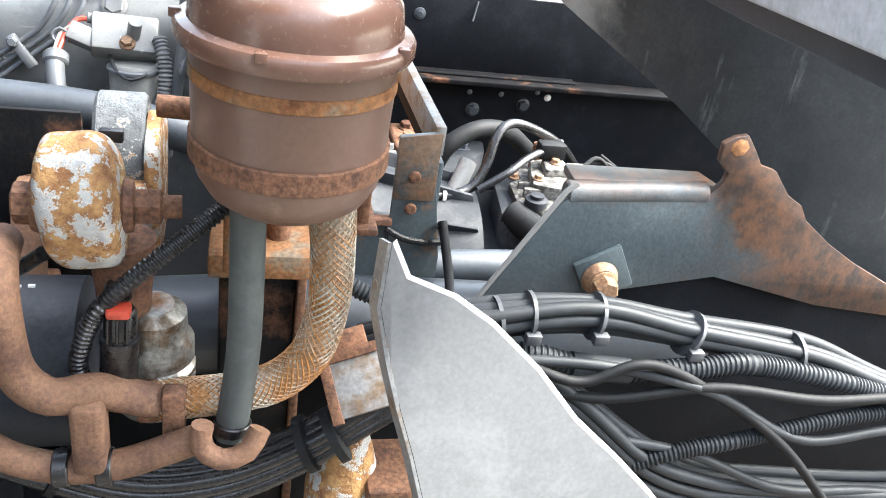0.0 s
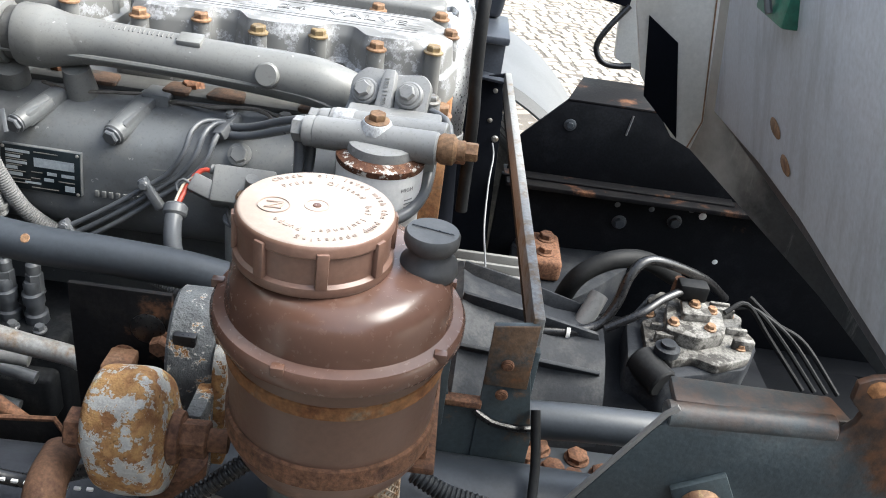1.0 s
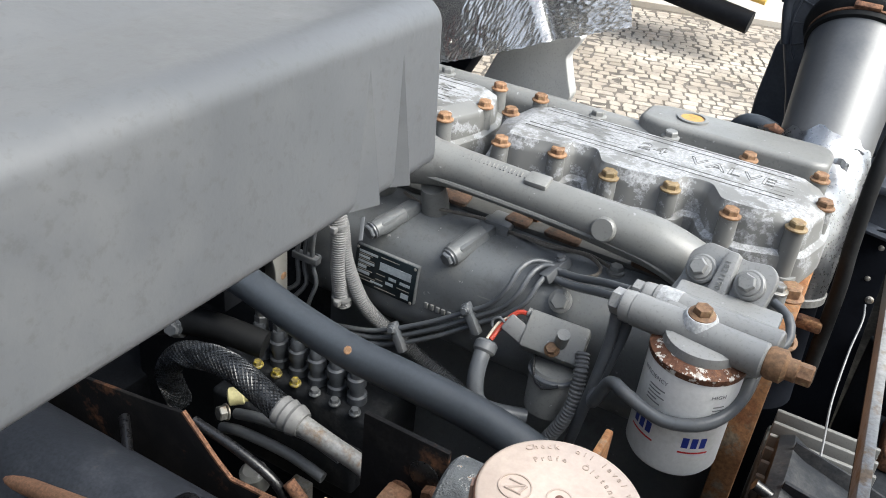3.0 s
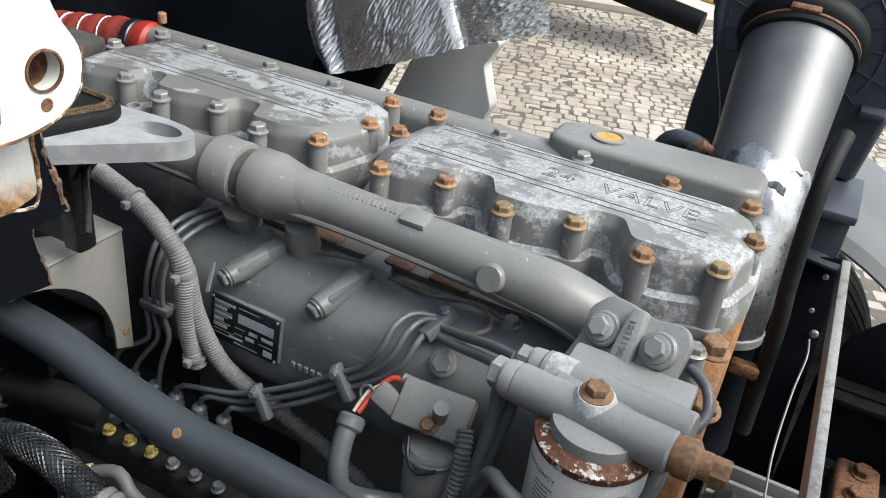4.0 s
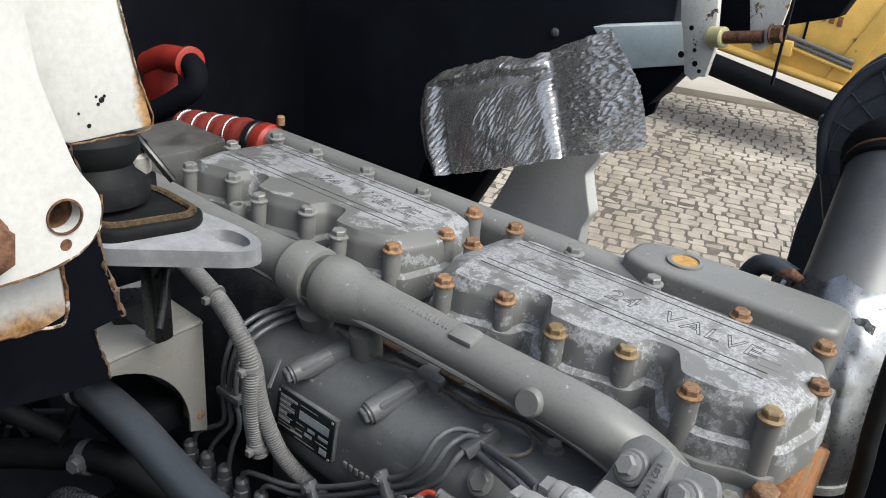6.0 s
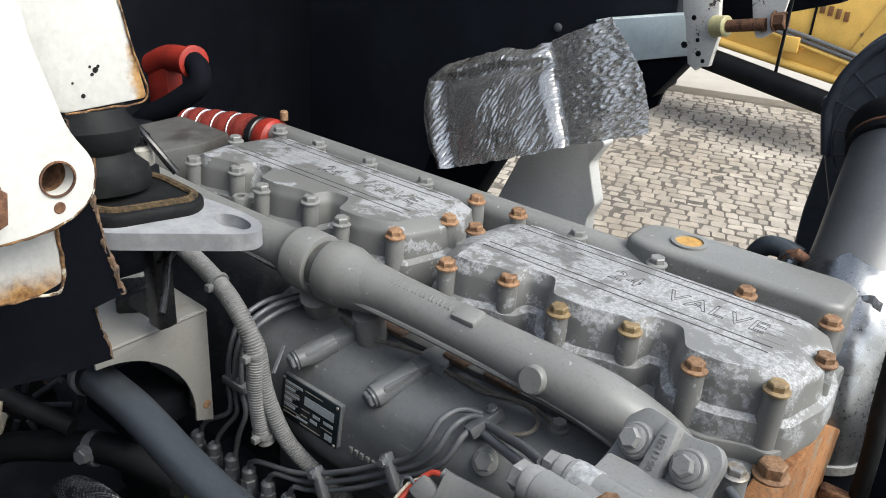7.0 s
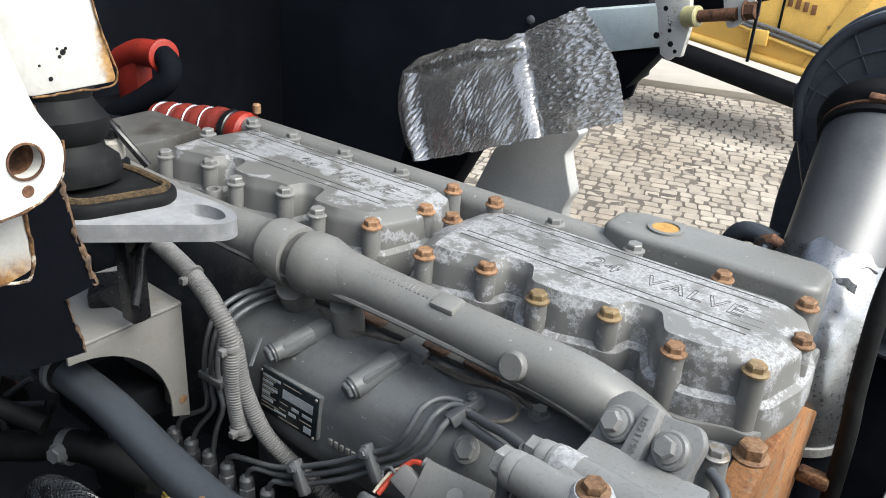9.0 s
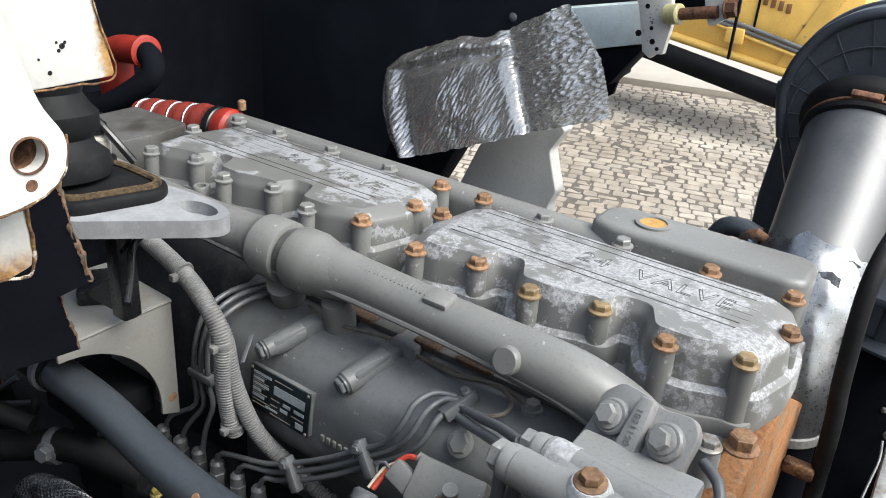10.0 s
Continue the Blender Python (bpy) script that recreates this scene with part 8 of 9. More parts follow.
part("oily_port", lathe([(0.020, 0), (0.020, 0.012), (0.012, 0.014), (0.012, 0.02)], (0.425, 0.015, 0.764), seg=20), "gear_dark", vb)
part("stub", rod((0.47, 0.17, 0.764), (0.47, 0.17, 0.812), 0.014, 0.012, 12), "rust", vb)
part("lower_plate", prism(rounded([(0.44, -0.09), (0.50, -0.10), (0.53, -0.05), (0.45, -0.04)], 0.005), 0.70, 0.712, 0.002), "dirty_alu", vb, "lower bare aluminium plate")
for a, b, c in ((0.44, 0.065, 0.789), (0.50, 0.062, 0.789), (0.515, 0.115, 0.789), (0.43, 0.012, 0.764), (0.555, 0.055, 0.764), (0.56, 0.15, 0.764), (0.415, 0.12, 0.764), (0.48, 0.105, 0.803)):
    part("bolt", hex_head((a, b, c), r=0.008, h=0.009, washer=0.010), "rust_bolt", vb)
fins = thing("finned_cooler", (0.14, 0.2, 0.6), "grey cast housing with deep cooling fins", "cooler")
part("block", box(0.055, 0.225, 0.10, 0.30, 0.55, 0.70, 0.006), "head_grey", fins)
for k in range(6):
    part("fin", box(0.06, 0.22, 0.105 + 0.035 * k, 0.113 + 0.035 * k, 0.695, 0.745, 0.002), "engine_grey", fins)
mb = thing("gearbox_mount", (0.3, 0.38, 0.5), "black gearbox mount bracket with rusty bolts", "bracket")
part("arm", prism(rounded([(0.20, 0.24), (0.20, 0.44), (0.45, 0.46), (0.44, 0.40), (0.36, 0.30), (0.30, 0.24)], 0.015), 0.60, 0.69, 0.006), "gear_dark", mb)
part("block", box(0.225, 0.29, 0.30, 0.42, 0.69, 0.735, 0.01, None, 3), "rust", mb, "rusty spacer block")
for a, b, c in ((0.257, 0.335, 0.735), (0.262, 0.39, 0.735), (0.39, 0.41, 0.69), (0.22, 0.43, 0.69)):
    part("bolt", hex_head((a, b, c), r=0.014, h=0.014, washer=0.018), "rust" if c > 0.7 else "tube_blue", mb)
prop = thing("cross_tube", (0.3, -0.15, 0.66), "blue-black steel cross tube", "tube")
part("tube", tube([(-0.1, -0.17, 0.72), (0.20, -0.15, 0.735), (0.40, -0.14, 0.735), (0.60, -0.12, 0.72)], 0.027, 24), "tube_blue", prop)
part("bolt_plate", box(0.16, 0.40, -0.19, -0.06, 0.60, 0.625, 0.004), "tube_blue", prop)
for a, b in ((0.22, -0.11), (0.26, -0.13), (0.30, -0.10), (0.335, -0.13), (0.24, -0.09), (0.29, -0.145)):
    part("bolt", hex_head((a, b, 0.625), r=0.017, h=0.012, washer=0.02), "rust", prop)
cbl = thing("gearbox_cables", (0.35, 0.1, 0.6), "black hoses and cables looped over the gearbox", "cable loom")
part("hose", tube([(0.06, 0.02, 0.80), (0.15, 0.03, 0.765), (0.25, 0.04, 0.76), (0.315, 0.06, 0.765), (0.345, 0.08, 0.80), (0.36, 0.10, 0.845), (0.385, 0.12, 0.865), (0.43, 0.14, 0.855), (0.52, 0.2, 0.80), (0.60, 0.28, 0.72)], 0.0085, 14), "black_plastic", cbl)
part("hose", tube([(0.27, 0.16, 0.74), (0.285, 0.15, 0.795), (0.315, 0.16, 0.82), (0.36, 0.18, 0.83), (0.42, 0.22, 0.81), (0.5, 0.30, 0.74)], 0.0165, 18), "rubber_dark", cbl)
part("hose", tube([(0.26, 0.07, 0.70), (0.29, 0.08, 0.735), (0.31, 0.10, 0.765), (0.325, 0.12, 0.79)], 0.016, 16), "hose_grey", cbl)
part("lead", tube([(0.33, 0.05, 0.77), (0.38, 0.06, 0.80), (0.42, 0.09, 0.815), (0.46, 0.12, 0.82)], 0.007, 10), "black_plastic", cbl)
part("connector", box(0.45, 0.50, 0.11, 0.14, 0.805, 0.835, 0.005), "rubber_dark", cbl)
for k in range(4):
    part("lead", tube([(0.53 + 0.02 * k, 0.10 + 0.02 * k, 0.80), (0.57 + 0.02 * k, 0.12, 0.81 - 0.01 * k), (0.62 + 0.02 * k, 0.10, 0.76), (0.68 + 0.02 * k, 0.05, 0.70)], 0.0042, 8), "rubber_dark", cbl)
part("cable_tie", lathe([(0.011, -0.003), (0.013, -0.003), (0.013, 0.003), (0.011, 0.003)], (0.27, 0.045, 0.76), (1, 0, 0), 16), "filter_white", cbl)

# grey cable bundle along the left rail
gc = thing("grey_cable_bundle", (0.4, -0.54, 0.7), "bundle of grey cables tied along the chassis rail", "cable loom")
random.seed(4)
for k in range(8):
    dy, dz = -0.012 * (k % 3), -0.013 * (k // 3)
    j = lambda: random.uniform(-0.004, 0.004)
    part("cable", tube([(0.06, -0.50 + dy, 0.88 + dz + j()), (0.12, -0.53 + dy, 0.92 + dz + j()), (0.18, -0.535 + dy, 0.938 + dz), (0.28, -0.535 + dy + j(), 0.945 + dz + j()), (0.39, -0.535 + dy + j(), 0.925 + dz + j()), (0.545, -0.535 + dy, 0.893 + dz + j()), (0.67, -0.54 + dy, 0.848 + dz), (0.9, -0.55 + dy, 0.77 + dz)], 0.0075, 12, 0.015), "cable_grey", gc)
for k in range(9):
    dy, dz = -0.014 * (k % 3), -0.016 * (k // 3)
    j = lambda: random.uniform(-0.006, 0.006)
    part("cable", tube([(0.10, -0.53 + dy, 0.905 + dz), (0.186, -0.54 + dy, 0.895 + dz + j()), (0.269, -0.55 + dy, 0.855 + dz + j()), (0.368, -0.56 + dy, 0.778 + dz + j()), (0.45, -0.56 + dy, 0.74 + dz + j()), (0.543, -0.56 + dy, 0.722 + dz + j()), (0.75, -0.56 + dy, 0.70 + dz + j()), (1.0, -0.56 + dy, 0.72 + dz)], 0.0072, 10, 0.015), "cable_grey", gc)
part("conduit", tube([(0.17, -0.56, 0.895), (0.22, -0.565, 0.898), (0.268, -0.57, 0.888), (0.33, -0.572, 0.882), (0.40, -0.572, 0.885), (0.47, -0.57, 0.888), (0.60, -0.57, 0.86), (0.8, -0.57, 0.80)], 0.012, 14, rib=0.0016, pitch=0.006), "cable_grey", gc)
part("conduit", tube([(0.04, -0.45, 0.905), (0.075, -0.46, 0.893), (0.11, -0.465, 0.888), (0.15, -0.48, 0.885), (0.20, -0.52, 0.87)], 0.010, 14, rib=0.0015, pitch=0.005), "cable_grey", gc)
part("conduit", tube([(0.34, -0.585, 0.76), (0.40, -0.59, 0.785), (0.47, -0.59, 0.80), (0.6, -0.58, 0.82), (0.75, -0.57, 0.83)], 0.0095, 14, rib=0.0015, pitch=0.005), "cable_grey", gc)
for at, lean in (((0.185, -0.547, 0.925), 0.25), ((0.215, -0.547, 0.932), 0.1), ((0.285, -0.547, 0.932), -0.05), ((0.395, -0.547, 0.912), -0.35), ((0.53, -0.547, 0.885), 0.1)):
    t = part("cable_tie", moved(lathe([(0.0235, -0.002), (0.0248, -0.002), (0.0248, 0.002), (0.0235, 0.002)], (0, 0, 0), seg=22), Matrix.Translation(at) @ frame_of((1, 0.1 * lean, lean - 0.1)).to_4x4()), "tie_grey", gc)
    part("tie_head", box(-0.008, 0.008, -0.006, 0.004, -0.006, 0.006, 0.002, Matrix.Translation(Vector(at) + Vector((0.0, -0.024, -0.01)))), "tie_grey", t)
for k, (a, b) in enumerate(((0.93, 0.80), (0.90, 0.845), (0.86, 0.70))):
    part("cable", tube([(0.20, -0.575, a - 0.03), (0.30, -0.582, a - 0.035 - 0.01 * k), (0.42, -0.588, (a + b) / 2), (0.55, -0.592, b + 0.012 * k), (0.70, -0.585, b + 0.005), (0.95, -0.575, b - 0.05)], 0.0058, 10, 0.015), "rubber_dark" if k == 1 else "cable_grey", gc)
part("joint_sleeve", tube([(0.262, -0.57, 0.889), (0.29, -0.572, 0.886), (0.325, -0.573, 0.883)], 0.0135, 16), "cable_grey", gc, "smooth grey joint sleeve")
lw = thing("loose_wire", (0.2, -0.5, 0.85), "loose black wire hanging from the post", "wire")
part("wire", tube([(0.165, -0.36, 0.93), (0.170, -0.40, 0.89), (0.165, -0.47, 0.875), (0.175, -0.54, 0.89), (0.22, -0.585, 0.895), (0.27, -0.592, 0.885), (0.33, -0.59, 0.905), (0.41, -0.585, 0.87), (0.52, -0.60, 0.80), (0.62, -0.62, 0.70)], 0.0055, 10), "rubber_dark", lw)

em = thing("engine_mount", (-0.04, -0.43, 0.5), "rusty steel engine mount column with a pale top plate", "mount")
part("top", box(-0.09, 0.006, -0.50, -0.40, 0.935, 0.962, 0.004), "rust_face", em)
part("column", box(-0.08, -0.005, -0.48, -0.41, 0.5, 0.935, 0.006), "black_rust", em)
part("side", box(-0.005, 0.004, -0.49, -0.40, 0.60, 0.935, 0.002), "rust", em)
part("stud", rod((-0.025, -0.46, 0.962), (-0.025, -0.46, 0.99), 0.012, seg=12), "rust", em)
xm = thing("front_crossmember", (0.0, -0.42, 0.4), "blue-black round steel chassis crossmember", "chassis")
part("beam", tube([(-0.25, -0.40, 0.80), (0.0, -0.40, 0.815), (0.25, -0.40, 0.81), (0.5, -0.40, 0.80)], 0.055, 28), "tube_blue", xm)
part("leg", box(-0.3, 0.5, -0.42, -0.38, 0.35, 0.80, 0.004), "black_paint", xm)
dm = thing("lower_damper", (0.06, -0.56, 0.55), "flaking painted damper body below the cables", "damper")
part("body", lathe([(0.03, 0.55), (0.042, 0.56), (0.043, 0.72), (0.038, 0.735), (0.030, 0.745), (0.022, 0.775), (0.014, 0.80)], (0.055, -0.555, 0), seg=32), "flaky", dm)
part("bracket", box(0.07, 0.12, -0.60, -0.52, 0.62, 0.75, 0.006), "rust", dm)
ua = thing("under_structure", (0, 0, 0), "dark axle and sump mass under the engine", "chassis")
part("sump", box(-0.95, 0.05, -0.12, 0.25, 0.22, 0.50, 0.02), "black_paint", ua)
part("axle", box(-0.5, -0.3, -0.9, 0.9, 0.3, 0.45, 0.03), "black_paint", ua)
part("wheel_block", box(-0.75, -0.05, -0.98, -0.72, 0.0, 0.55, 0.08, None, 4), "tyre", ua)
part("rear_column", box(0.5, 1.0, -0.40, 0.42, 0.05, 0.50, 0.02), "black_paint", ua)
part("front_column", box(-1.9, -1.0, -0.60, 1.2, 0.1, 0.55, 0.02), "black_paint", ua)
part("stand", box(0.4, 0.9, -0.2, 0.2, 0.0, 0.1, 0.01), "black_paint", ua)

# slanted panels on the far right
nt = M["darkening"].node_tree
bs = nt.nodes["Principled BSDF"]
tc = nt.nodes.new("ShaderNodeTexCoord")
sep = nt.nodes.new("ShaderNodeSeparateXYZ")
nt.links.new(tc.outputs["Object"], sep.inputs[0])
# the panel's colour runs from cream in front to dark grey behind
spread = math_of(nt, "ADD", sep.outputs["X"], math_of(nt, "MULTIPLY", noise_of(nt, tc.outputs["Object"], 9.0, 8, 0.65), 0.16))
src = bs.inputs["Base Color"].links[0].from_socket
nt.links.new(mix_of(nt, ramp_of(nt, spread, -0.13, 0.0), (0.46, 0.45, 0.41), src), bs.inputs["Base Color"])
sp = thing("side_panel", (0.5, -0.3, 0.9), "cream side panel, darker towards its rear", "panel")
bm = bmesh.new()
edge_lo = [(0.33, -0.06, 1.145), (0.414, -0.17, 1.092), (0.473, -0.249, 1.055), (0.529, -0.321, 1.010), (0.60, -0.40, 0.95), (0.80, -0.43, 0.85)]
edge_hi = [(0.265, -0.035, 1.50), (0.35, -0.145, 1.50), (0.41, -0.225, 1.50), (0.47, -0.295, 1.50), (0.55, -0.37, 1.50), (0.76, -0.41, 1.50)]
vs = [[bm.verts.new(Vector(p) + Vector(o)) for p in e] for e, o in ((edge_lo, (0, 0, 0)), (edge_hi, (0, 0, 0)), (edge_hi, (0.012, 0.008, 0)), (edge_lo, (0.012, 0.008, 0)))]
for k in range(4):
    for i in range(len(edge_lo) - 1):
        bm.faces.new((vs[k][i], vs[k][i + 1], vs[(k + 1) % 4][i + 1], vs[(k + 1) % 4][i]))
bm.faces.new([v[0] for v in vs])
bm.faces.new([v[-1] for v in vs])
part("panel", bm, "darkening", sp, "panel, cream in front and dark grey behind, with pale streaks")
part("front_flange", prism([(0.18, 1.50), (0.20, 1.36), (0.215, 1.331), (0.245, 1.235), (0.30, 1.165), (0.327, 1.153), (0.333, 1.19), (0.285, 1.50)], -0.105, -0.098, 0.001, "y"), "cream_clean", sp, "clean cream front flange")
part("black_label", prism([(0.237, 1.305), (0.277, 1.279), (0.306, 1.165), (0.254, 1.212)], -0.1075, -0.1055, 0.0002, "y"), "sheet_dark", sp, "black patch")
part("worn_edge", tube([(0.322, -0.106, 1.155), (0.331, -0.106, 1.19), (0.305, -0.106, 1.34)], 0.0009, 6, smooth=False), "rust_bolt", sp)
bm = prism([(-0.118, 1.208), (-0.16, 1.30), (-0.22, 1.44), (-0.25, 1.52), (-1.05, 1.52), (-1.05, 1.29), (-0.80, 1.281), (-0.617, 1.268), (-0.50, 1.262), (-0.36, 1.246)], -0.016, 0.0, 0.003, "x")
for v in bm.verts:
    v.co.x += 0.351 + 0.08 * (v.co.y + 0.128) - 0.256 * (v.co.z - 1.212)
p2 = part("cover_plate", bm, "panel_grey", sp, "blue-grey cover plate with two rusty slots")
rim_o = [(-0.104, 1.200), (-0.147, 1.30), (-0.207, 1.44), (-0.237, 1.52), (-1.05, 1.52), (-1.05, 1.272), (-0.80, 1.264), (-0.617, 1.251), (-0.50, 1.245), (-0.36, 1.230)]
bm = prism(rim_o, -0.008, 0.004, 0.002, "x")
for v in bm.verts:
    v.co.x += 0.351 + 0.08 * (v.co.y + 0.128) - 0.256 * (v.co.z - 1.212)
part("rim", bm, "air_black", sp, "blue-black rim behind the cover plate")
for cy, cz in ((-0.412, 1.299), (-0.452, 1.284)):
    cx = 0.351 + 0.08 * (cy + 0.128) - 0.256 * (cz - 1.212) - 0.0165
    part("slot", moved(lathe([(0.007, 0), (0.006, 0.0008)], (0, 0, 0), seg=16), Matrix.Translation((cx, cy, cz)) @ frame_of((-1, 0.08, -0.256)).to_4x4() @ Matrix.Diagonal((2.6 if cy > -0.43 else 2.2, 1, 1, 1))), "rust_bolt", p2, "rusty slot")
bkt = thing("relay_box", (0.27, -0.42, 1.38), "small green circuit relay on the cover plate", "relay")
part("board", box(0.252, 0.272, -0.45, -0.385, 1.385, 1.42, 0.003), "green_box", bkt)
part("clip", tube([(0.25, -0.425, 1.39), (0.247, -0.42, 1.40), (0.248, -0.415, 1.41), (0.25, -0.41, 1.40)], 0.003, 8), "line_grey", bkt)
part("stub", box(0.268, 0.30, -0.43, -0.40, 1.385, 1.41, 0.002), "green_box", bkt)
hangs = thing("hanging_cable", (0.4, 0.8, 0.95), "dark box with a looped black cable", "cable")
part("box", prism([(0.27, 1.13), (0.40, 1.11), (0.42, 1.40), (0.24, 1.40)], 0.80, 0.90, 0.005, "y"), "sheet_dark", hangs)
part("loop", tube([(0.40, 0.80, 1.115), (0.36, 0.79, 1.06), (0.345, 0.785, 1.02), (0.365, 0.78, 0.99), (0.40, 0.78, 0.985), (0.43, 0.78, 0.99)], 0.007, 10), "black_plastic", hangs)
part("bracket", prism([(0.385, 1.12), (0.40, 0.99), (0.44, 0.975), (0.50, 0.955), (0.56, 0.95), (0.60, 1.40), (0.40, 1.40)], 0.82, 0.85, 0.002, "y"), "cream_clean", hangs)
part("post", box(0.53, 0.58, 0.82, 0.87, 0.0, 0.96, 0.003), "black_paint", hangs)
# ---- yard: ground, setts, concrete, wheel and the yellow machine ----
bm = bmesh.new()
bmesh.ops.create_grid(bm, x_segments=4, y_segments=4, size=600)
ground = new("ground", finish(bm, "ground", "sand", 0))
tagged(ground, "sandy grit between and beyond the setts", "ground", kind="structure")
# not part of the yard: added behind the camera to block low sky
wall_s = new("wall_south", finish(box(-7, 5, -3.7, -3.5, 0.0, 2.9, 0.005), "wall", "wall_plain"))
tagged(wall_s, "plain grey unseen wall, added behind the camera to cut low sky light", "wall", kind="structure")
TH = math.atan2(0.38, 1.29)
bm = box(-30, 30, 6.19, 60, -0.2, 0.045, 0.004)
slab = new("pavement", finish(moved(bm, Matrix.Rotation(TH, 4, "Z")), "pavement", "concrete"))
tagged(slab, "pale worn concrete yard beyond the setts", "pavement", kind="structure")

wheel = thing("truck_wheel", (-0.05, 1.15, 0.0), "dusty truck tyre with worn circumferential grooves", "wheel")
part("tyre", lathe([(0.22, -0.15), (0.34, -0.15), (0.372, -0.135), (0.38, -0.11), (0.38, -0.085), (0.370, -0.083), (0.370, -0.074), (0.381, -0.072), (0.381, -0.035), (0.371, -0.033), (0.371, -0.024), (0.382, -0.022), (0.382, 0.022), (0.371, 0.024), (0.371, 0.033), (0.381, 0.035), (0.381, 0.072), (0.370, 0.074), (0.370, 0.083), (0.38, 0.085), (0.38, 0.11), (0.372, 0.135), (0.34, 0.15), (0.22, 0.15)], (-0.05, 1.15, 0.38), (0, 1, 0), 64), "tyre", wheel)
part("rim", lathe([(0.10, -0.10), (0.20, -0.12), (0.222, -0.145), (0.222, 0.145), (0.2, 0.12), (0.1, 0.1)], (-0.05, 1.15, 0.38), (0, 1, 0), 40), "fender_grey", wheel)
guard = thing("mudguard", (0.2, 1.1, 0.3), "smooth light grey curved mudguard over the tyre", "mudguard")
bm = bmesh.new()
rings = []
for k in range(25):
    a = radians(-25 + 100 * k / 24)
    ring = []
    for r, y in ((0.545, 0.86), (0.565, 0.88), (0.565, 1.38), (0.545, 1.40), (0.540, 1.40), (0.556, 1.375), (0.556, 0.885), (0.540, 0.86)):
        ring.append(bm.verts.new((-0.05 + r * math.cos(a), y, 0.36 + r * math.sin(a))))
    rings.append(ring)
for a, b in zip(rings, rings[1:]):
    for k in range(8):
        bm.faces.new((a[k], a[(k + 1) % 8], b[(k + 1) % 8], b[k]))
bm.faces.new(rings[0])
bm.faces.new(rings[-1])
part("shell", bm, "fender_grey", guard)
part("stay", box(0.40, 0.50, 0.46, 0.90, 0.60, 0.64, 0.006), "black_paint", guard)

ym = thing("yellow_machine", (-2.2, 5.2, 0.0), "yellow construction machine boom with hydraulic lines", "machine")
part("boom", prism([(-3.6, 0.80), (-1.90, 0.565), (-0.80, 0.42), (-0.72, 0.98), (-1.35, 1.25), (-3.6, 1.7)], 5.0, 5.5, 0.02, "y"), "yellow", ym)
part("lower_rail", rod((-3.6, 5.0, 0.80), (-0.8, 4.98, 0.43), 0.03, seg=12), "yellow", ym)
part("cylinder", rod((-3.4, 4.95, 0.70), (-0.85, 4.9, 0.29), 0.075, seg=24), "black_paint", ym, "black hydraulic ram")
part("shoe", box(-3.6, -3.2, 4.8, 5.6, 0.0, 0.85, 0.03), "black_paint", ym)
part("frame", prism([(-1.15, 0.5), (-1.02, 0.5), (-0.8, 1.05), (-0.9, 1.08)], 4.985, 5.0, 0.004, "y"), "yellow", ym)
for k in range(3):
    part("hydraulic_line", tube([(-1.75 - 0.05 * k, 4.97, 1.0), (-1.72 - 0.05 * k, 4.96, 0.82), (-1.62 - 0.03 * k, 4.96, 0.72 + 0.02 * k), (-1.4, 4.96, 0.66 + 0.03 * k), (-1.0, 4.96, 0.58 + 0.03 * k)], 0.014, 10, 0.03), "hose_grey" if k else "yellow", ym)
part("valve", box(-1.5, -1.38, 4.93, 5.0, 0.60, 0.70, 0.01), "yellow", ym)
part("cover_seam", box(-1.35, -1.335, 4.99, 5.0, 0.66, 1.2, 0.002), "black_paint", ym)
for k in range(4):
    part("paint_mark", box(-1.32 + 0.05 * k, -1.29 + 0.05 * k, 4.992, 5.0, 0.86 - 0.01 * k, 0.92 - 0.01 * k, 0.001), "rust_face", ym)
part("red_label", box(-0.98, -0.92, 4.992, 5.0, 0.80, 0.86, 0.001), "red_bright", ym)

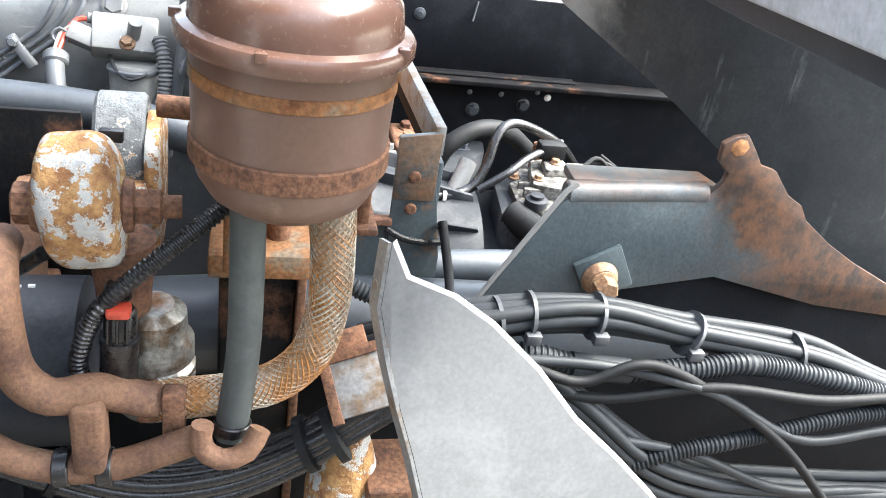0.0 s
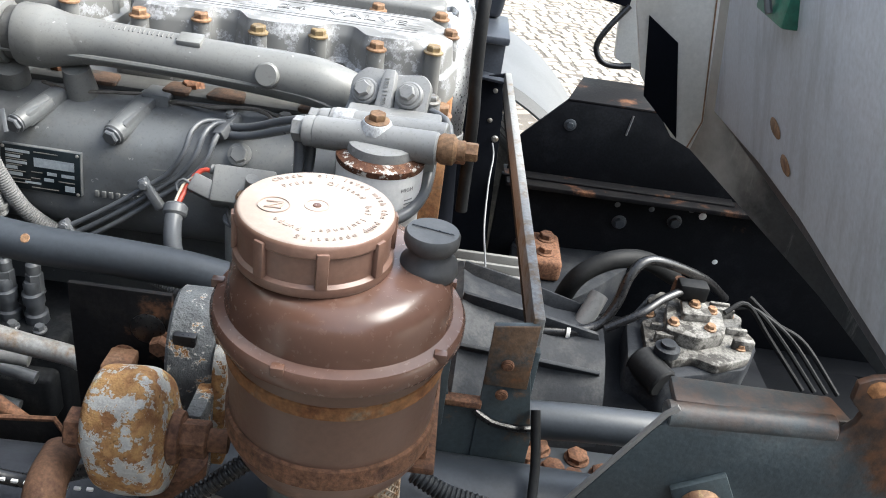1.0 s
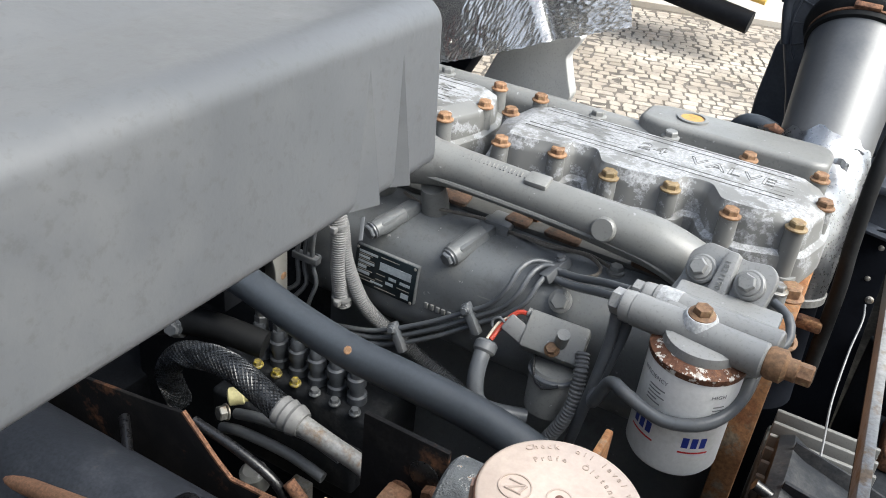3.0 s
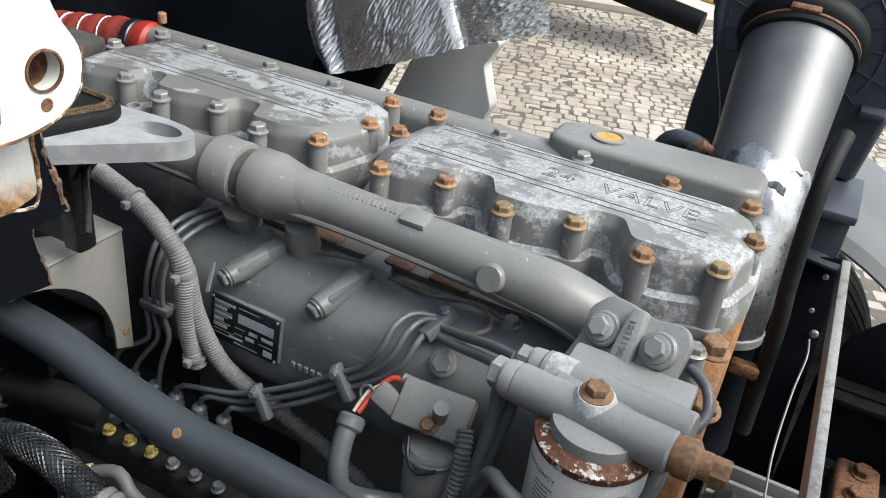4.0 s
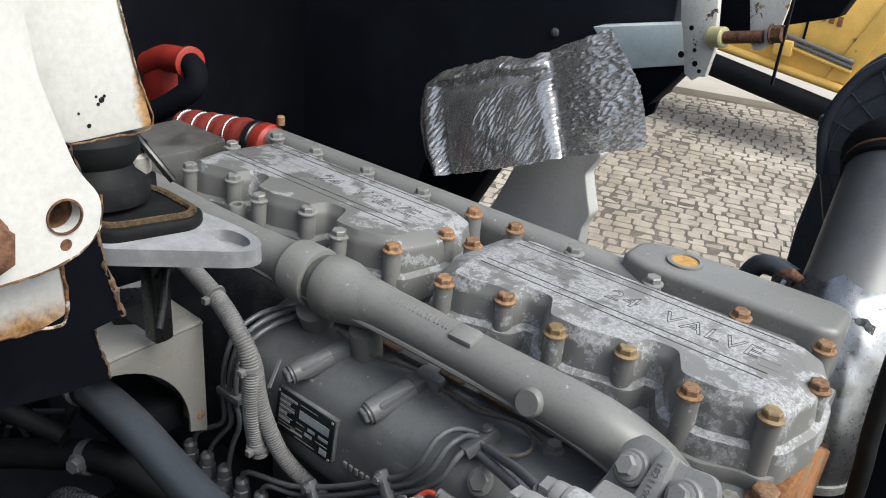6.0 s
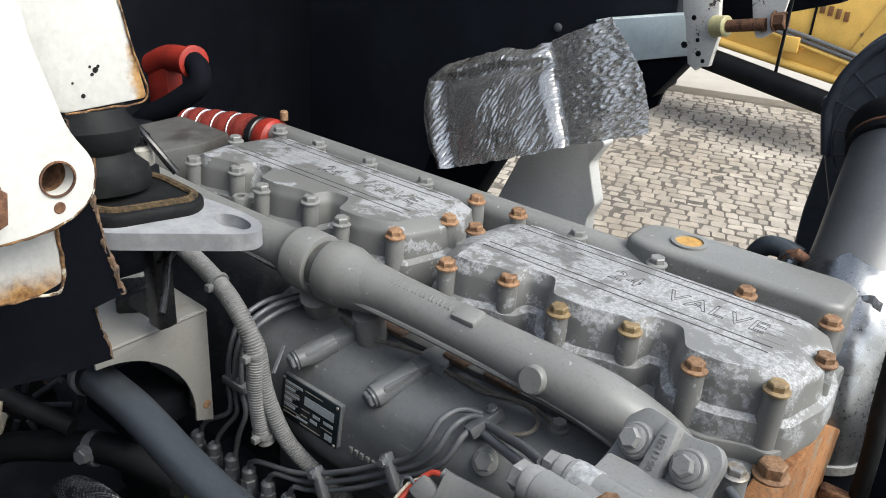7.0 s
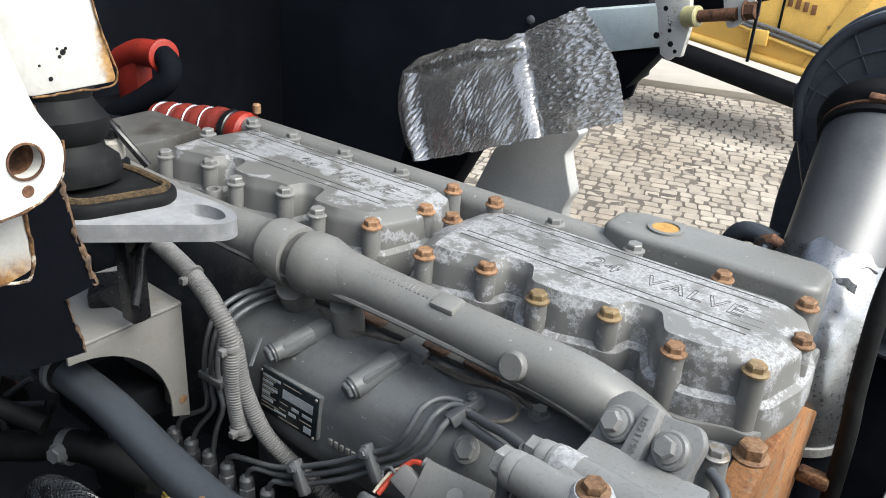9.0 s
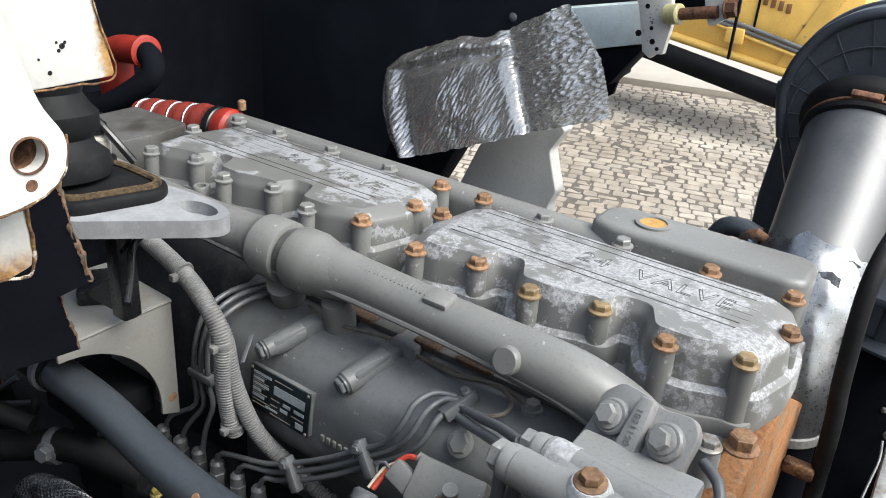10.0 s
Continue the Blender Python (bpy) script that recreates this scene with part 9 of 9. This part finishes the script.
# setts laid in courses parallel to the concrete's edge
setts = thing("sett_paving", (0.0, 3.0, 0.0), "worn granite setts laid in courses, sandy joints", "pavement", kind="structure")
random.seed(11)
shapes = []
for k in range(8):
    L, W, H = 0.058 + 0.012 * (k % 4), 0.061 + 0.003 * (k % 3), 0.04
    o = [(-L / 2, -W / 2), (L / 2, -W / 2), (L / 2, W / 2), (-L / 2, W / 2)]
    o = [(a + random.uniform(-0.0075, 0.0075), b + random.uniform(-0.006, 0.006)) for a, b in o]
    oo = rounded(o, 0.011, 2)
    levels = [[(a, b, -0.02) for a, b in oo], [(a, b, H * 0.55) for a, b in oo], [(a * 0.95, b * 0.95, H * 0.62 + random.uniform(-0.0015, 0.0015)) for a, b in oo]]
    shapes.append((levels, L))
meshes = []
for lv, L in shapes:
    meshes.append((finish(loft(lv), "sett", "cobble", 25), L, lv))
turn = Matrix.Rotation(TH, 4, "Z")


def sunk(x, y):
    """How deep a stone lies in the sand: some patches are nearly buried."""
    return -0.0212 - 0.0035 * noise.noise(Vector((x * 1.3, y * 1.3, 5))) + random.uniform(-0.003, 0.002)


spots = []
v = 0.2
row = 0
while v < 6.10:
    u = -4.6 + random.uniform(0, 0.15)
    while u < 4.4:
        k = random.randrange(8)
        L = shapes[k][1]
        c = turn @ Vector((u + L / 2, v, 0))
        spots.append((c.x, c.y, k))
        u += L + 0.011 + random.uniform(0, 0.006)
    v += 0.0755
    row += 1
near = sorted(spots, key=lambda s: abs(s[0] + 1.2) * 0.9 + abs(s[1] - 3.6))[:300]
nearset = set(near)
for x, y, k in near:
    ob = new("sett", meshes[k][0])
    ob.parent = setts
    ob.location = (x, y - 3.0, sunk(x, y))
    ob.rotation_euler = (random.uniform(-0.045, 0.045), random.uniform(-0.045, 0.045), TH + random.uniform(-0.05, 0.05))
verts, faces = [], []
for x, y, k in spots:
    if (x, y, k) in nearset:
        continue
    lv = meshes[k][2]
    n = len(lv[0])
    base = len(verts)
    m = Matrix.Translation((x, y - 3.0, sunk(x, y))) @ Euler((random.uniform(-0.045, 0.045), random.uniform(-0.045, 0.045), TH + random.uniform(-0.05, 0.05))).to_matrix().to_4x4()
    for ring in lv:
        verts += [m @ Vector(p) for p in ring]
    for a in range(2):
        for i in range(n):
            faces.append((base + a * n + i, base + a * n + (i + 1) % n, base + (a + 1) * n + (i + 1) % n, base + (a + 1) * n + i))
    faces.append(tuple(base + 2 * n + i for i in range(n)))
me = bpy.data.meshes.new("sett_field")
me.from_pydata(verts, [], faces)
me.materials.append(M["cobble_field"])
me.shade_smooth()
me.set_sharp_from_angle(angle=radians(25))
field = new("sett_field", me)
field.parent = setts
tagged(field, kind="stuff")
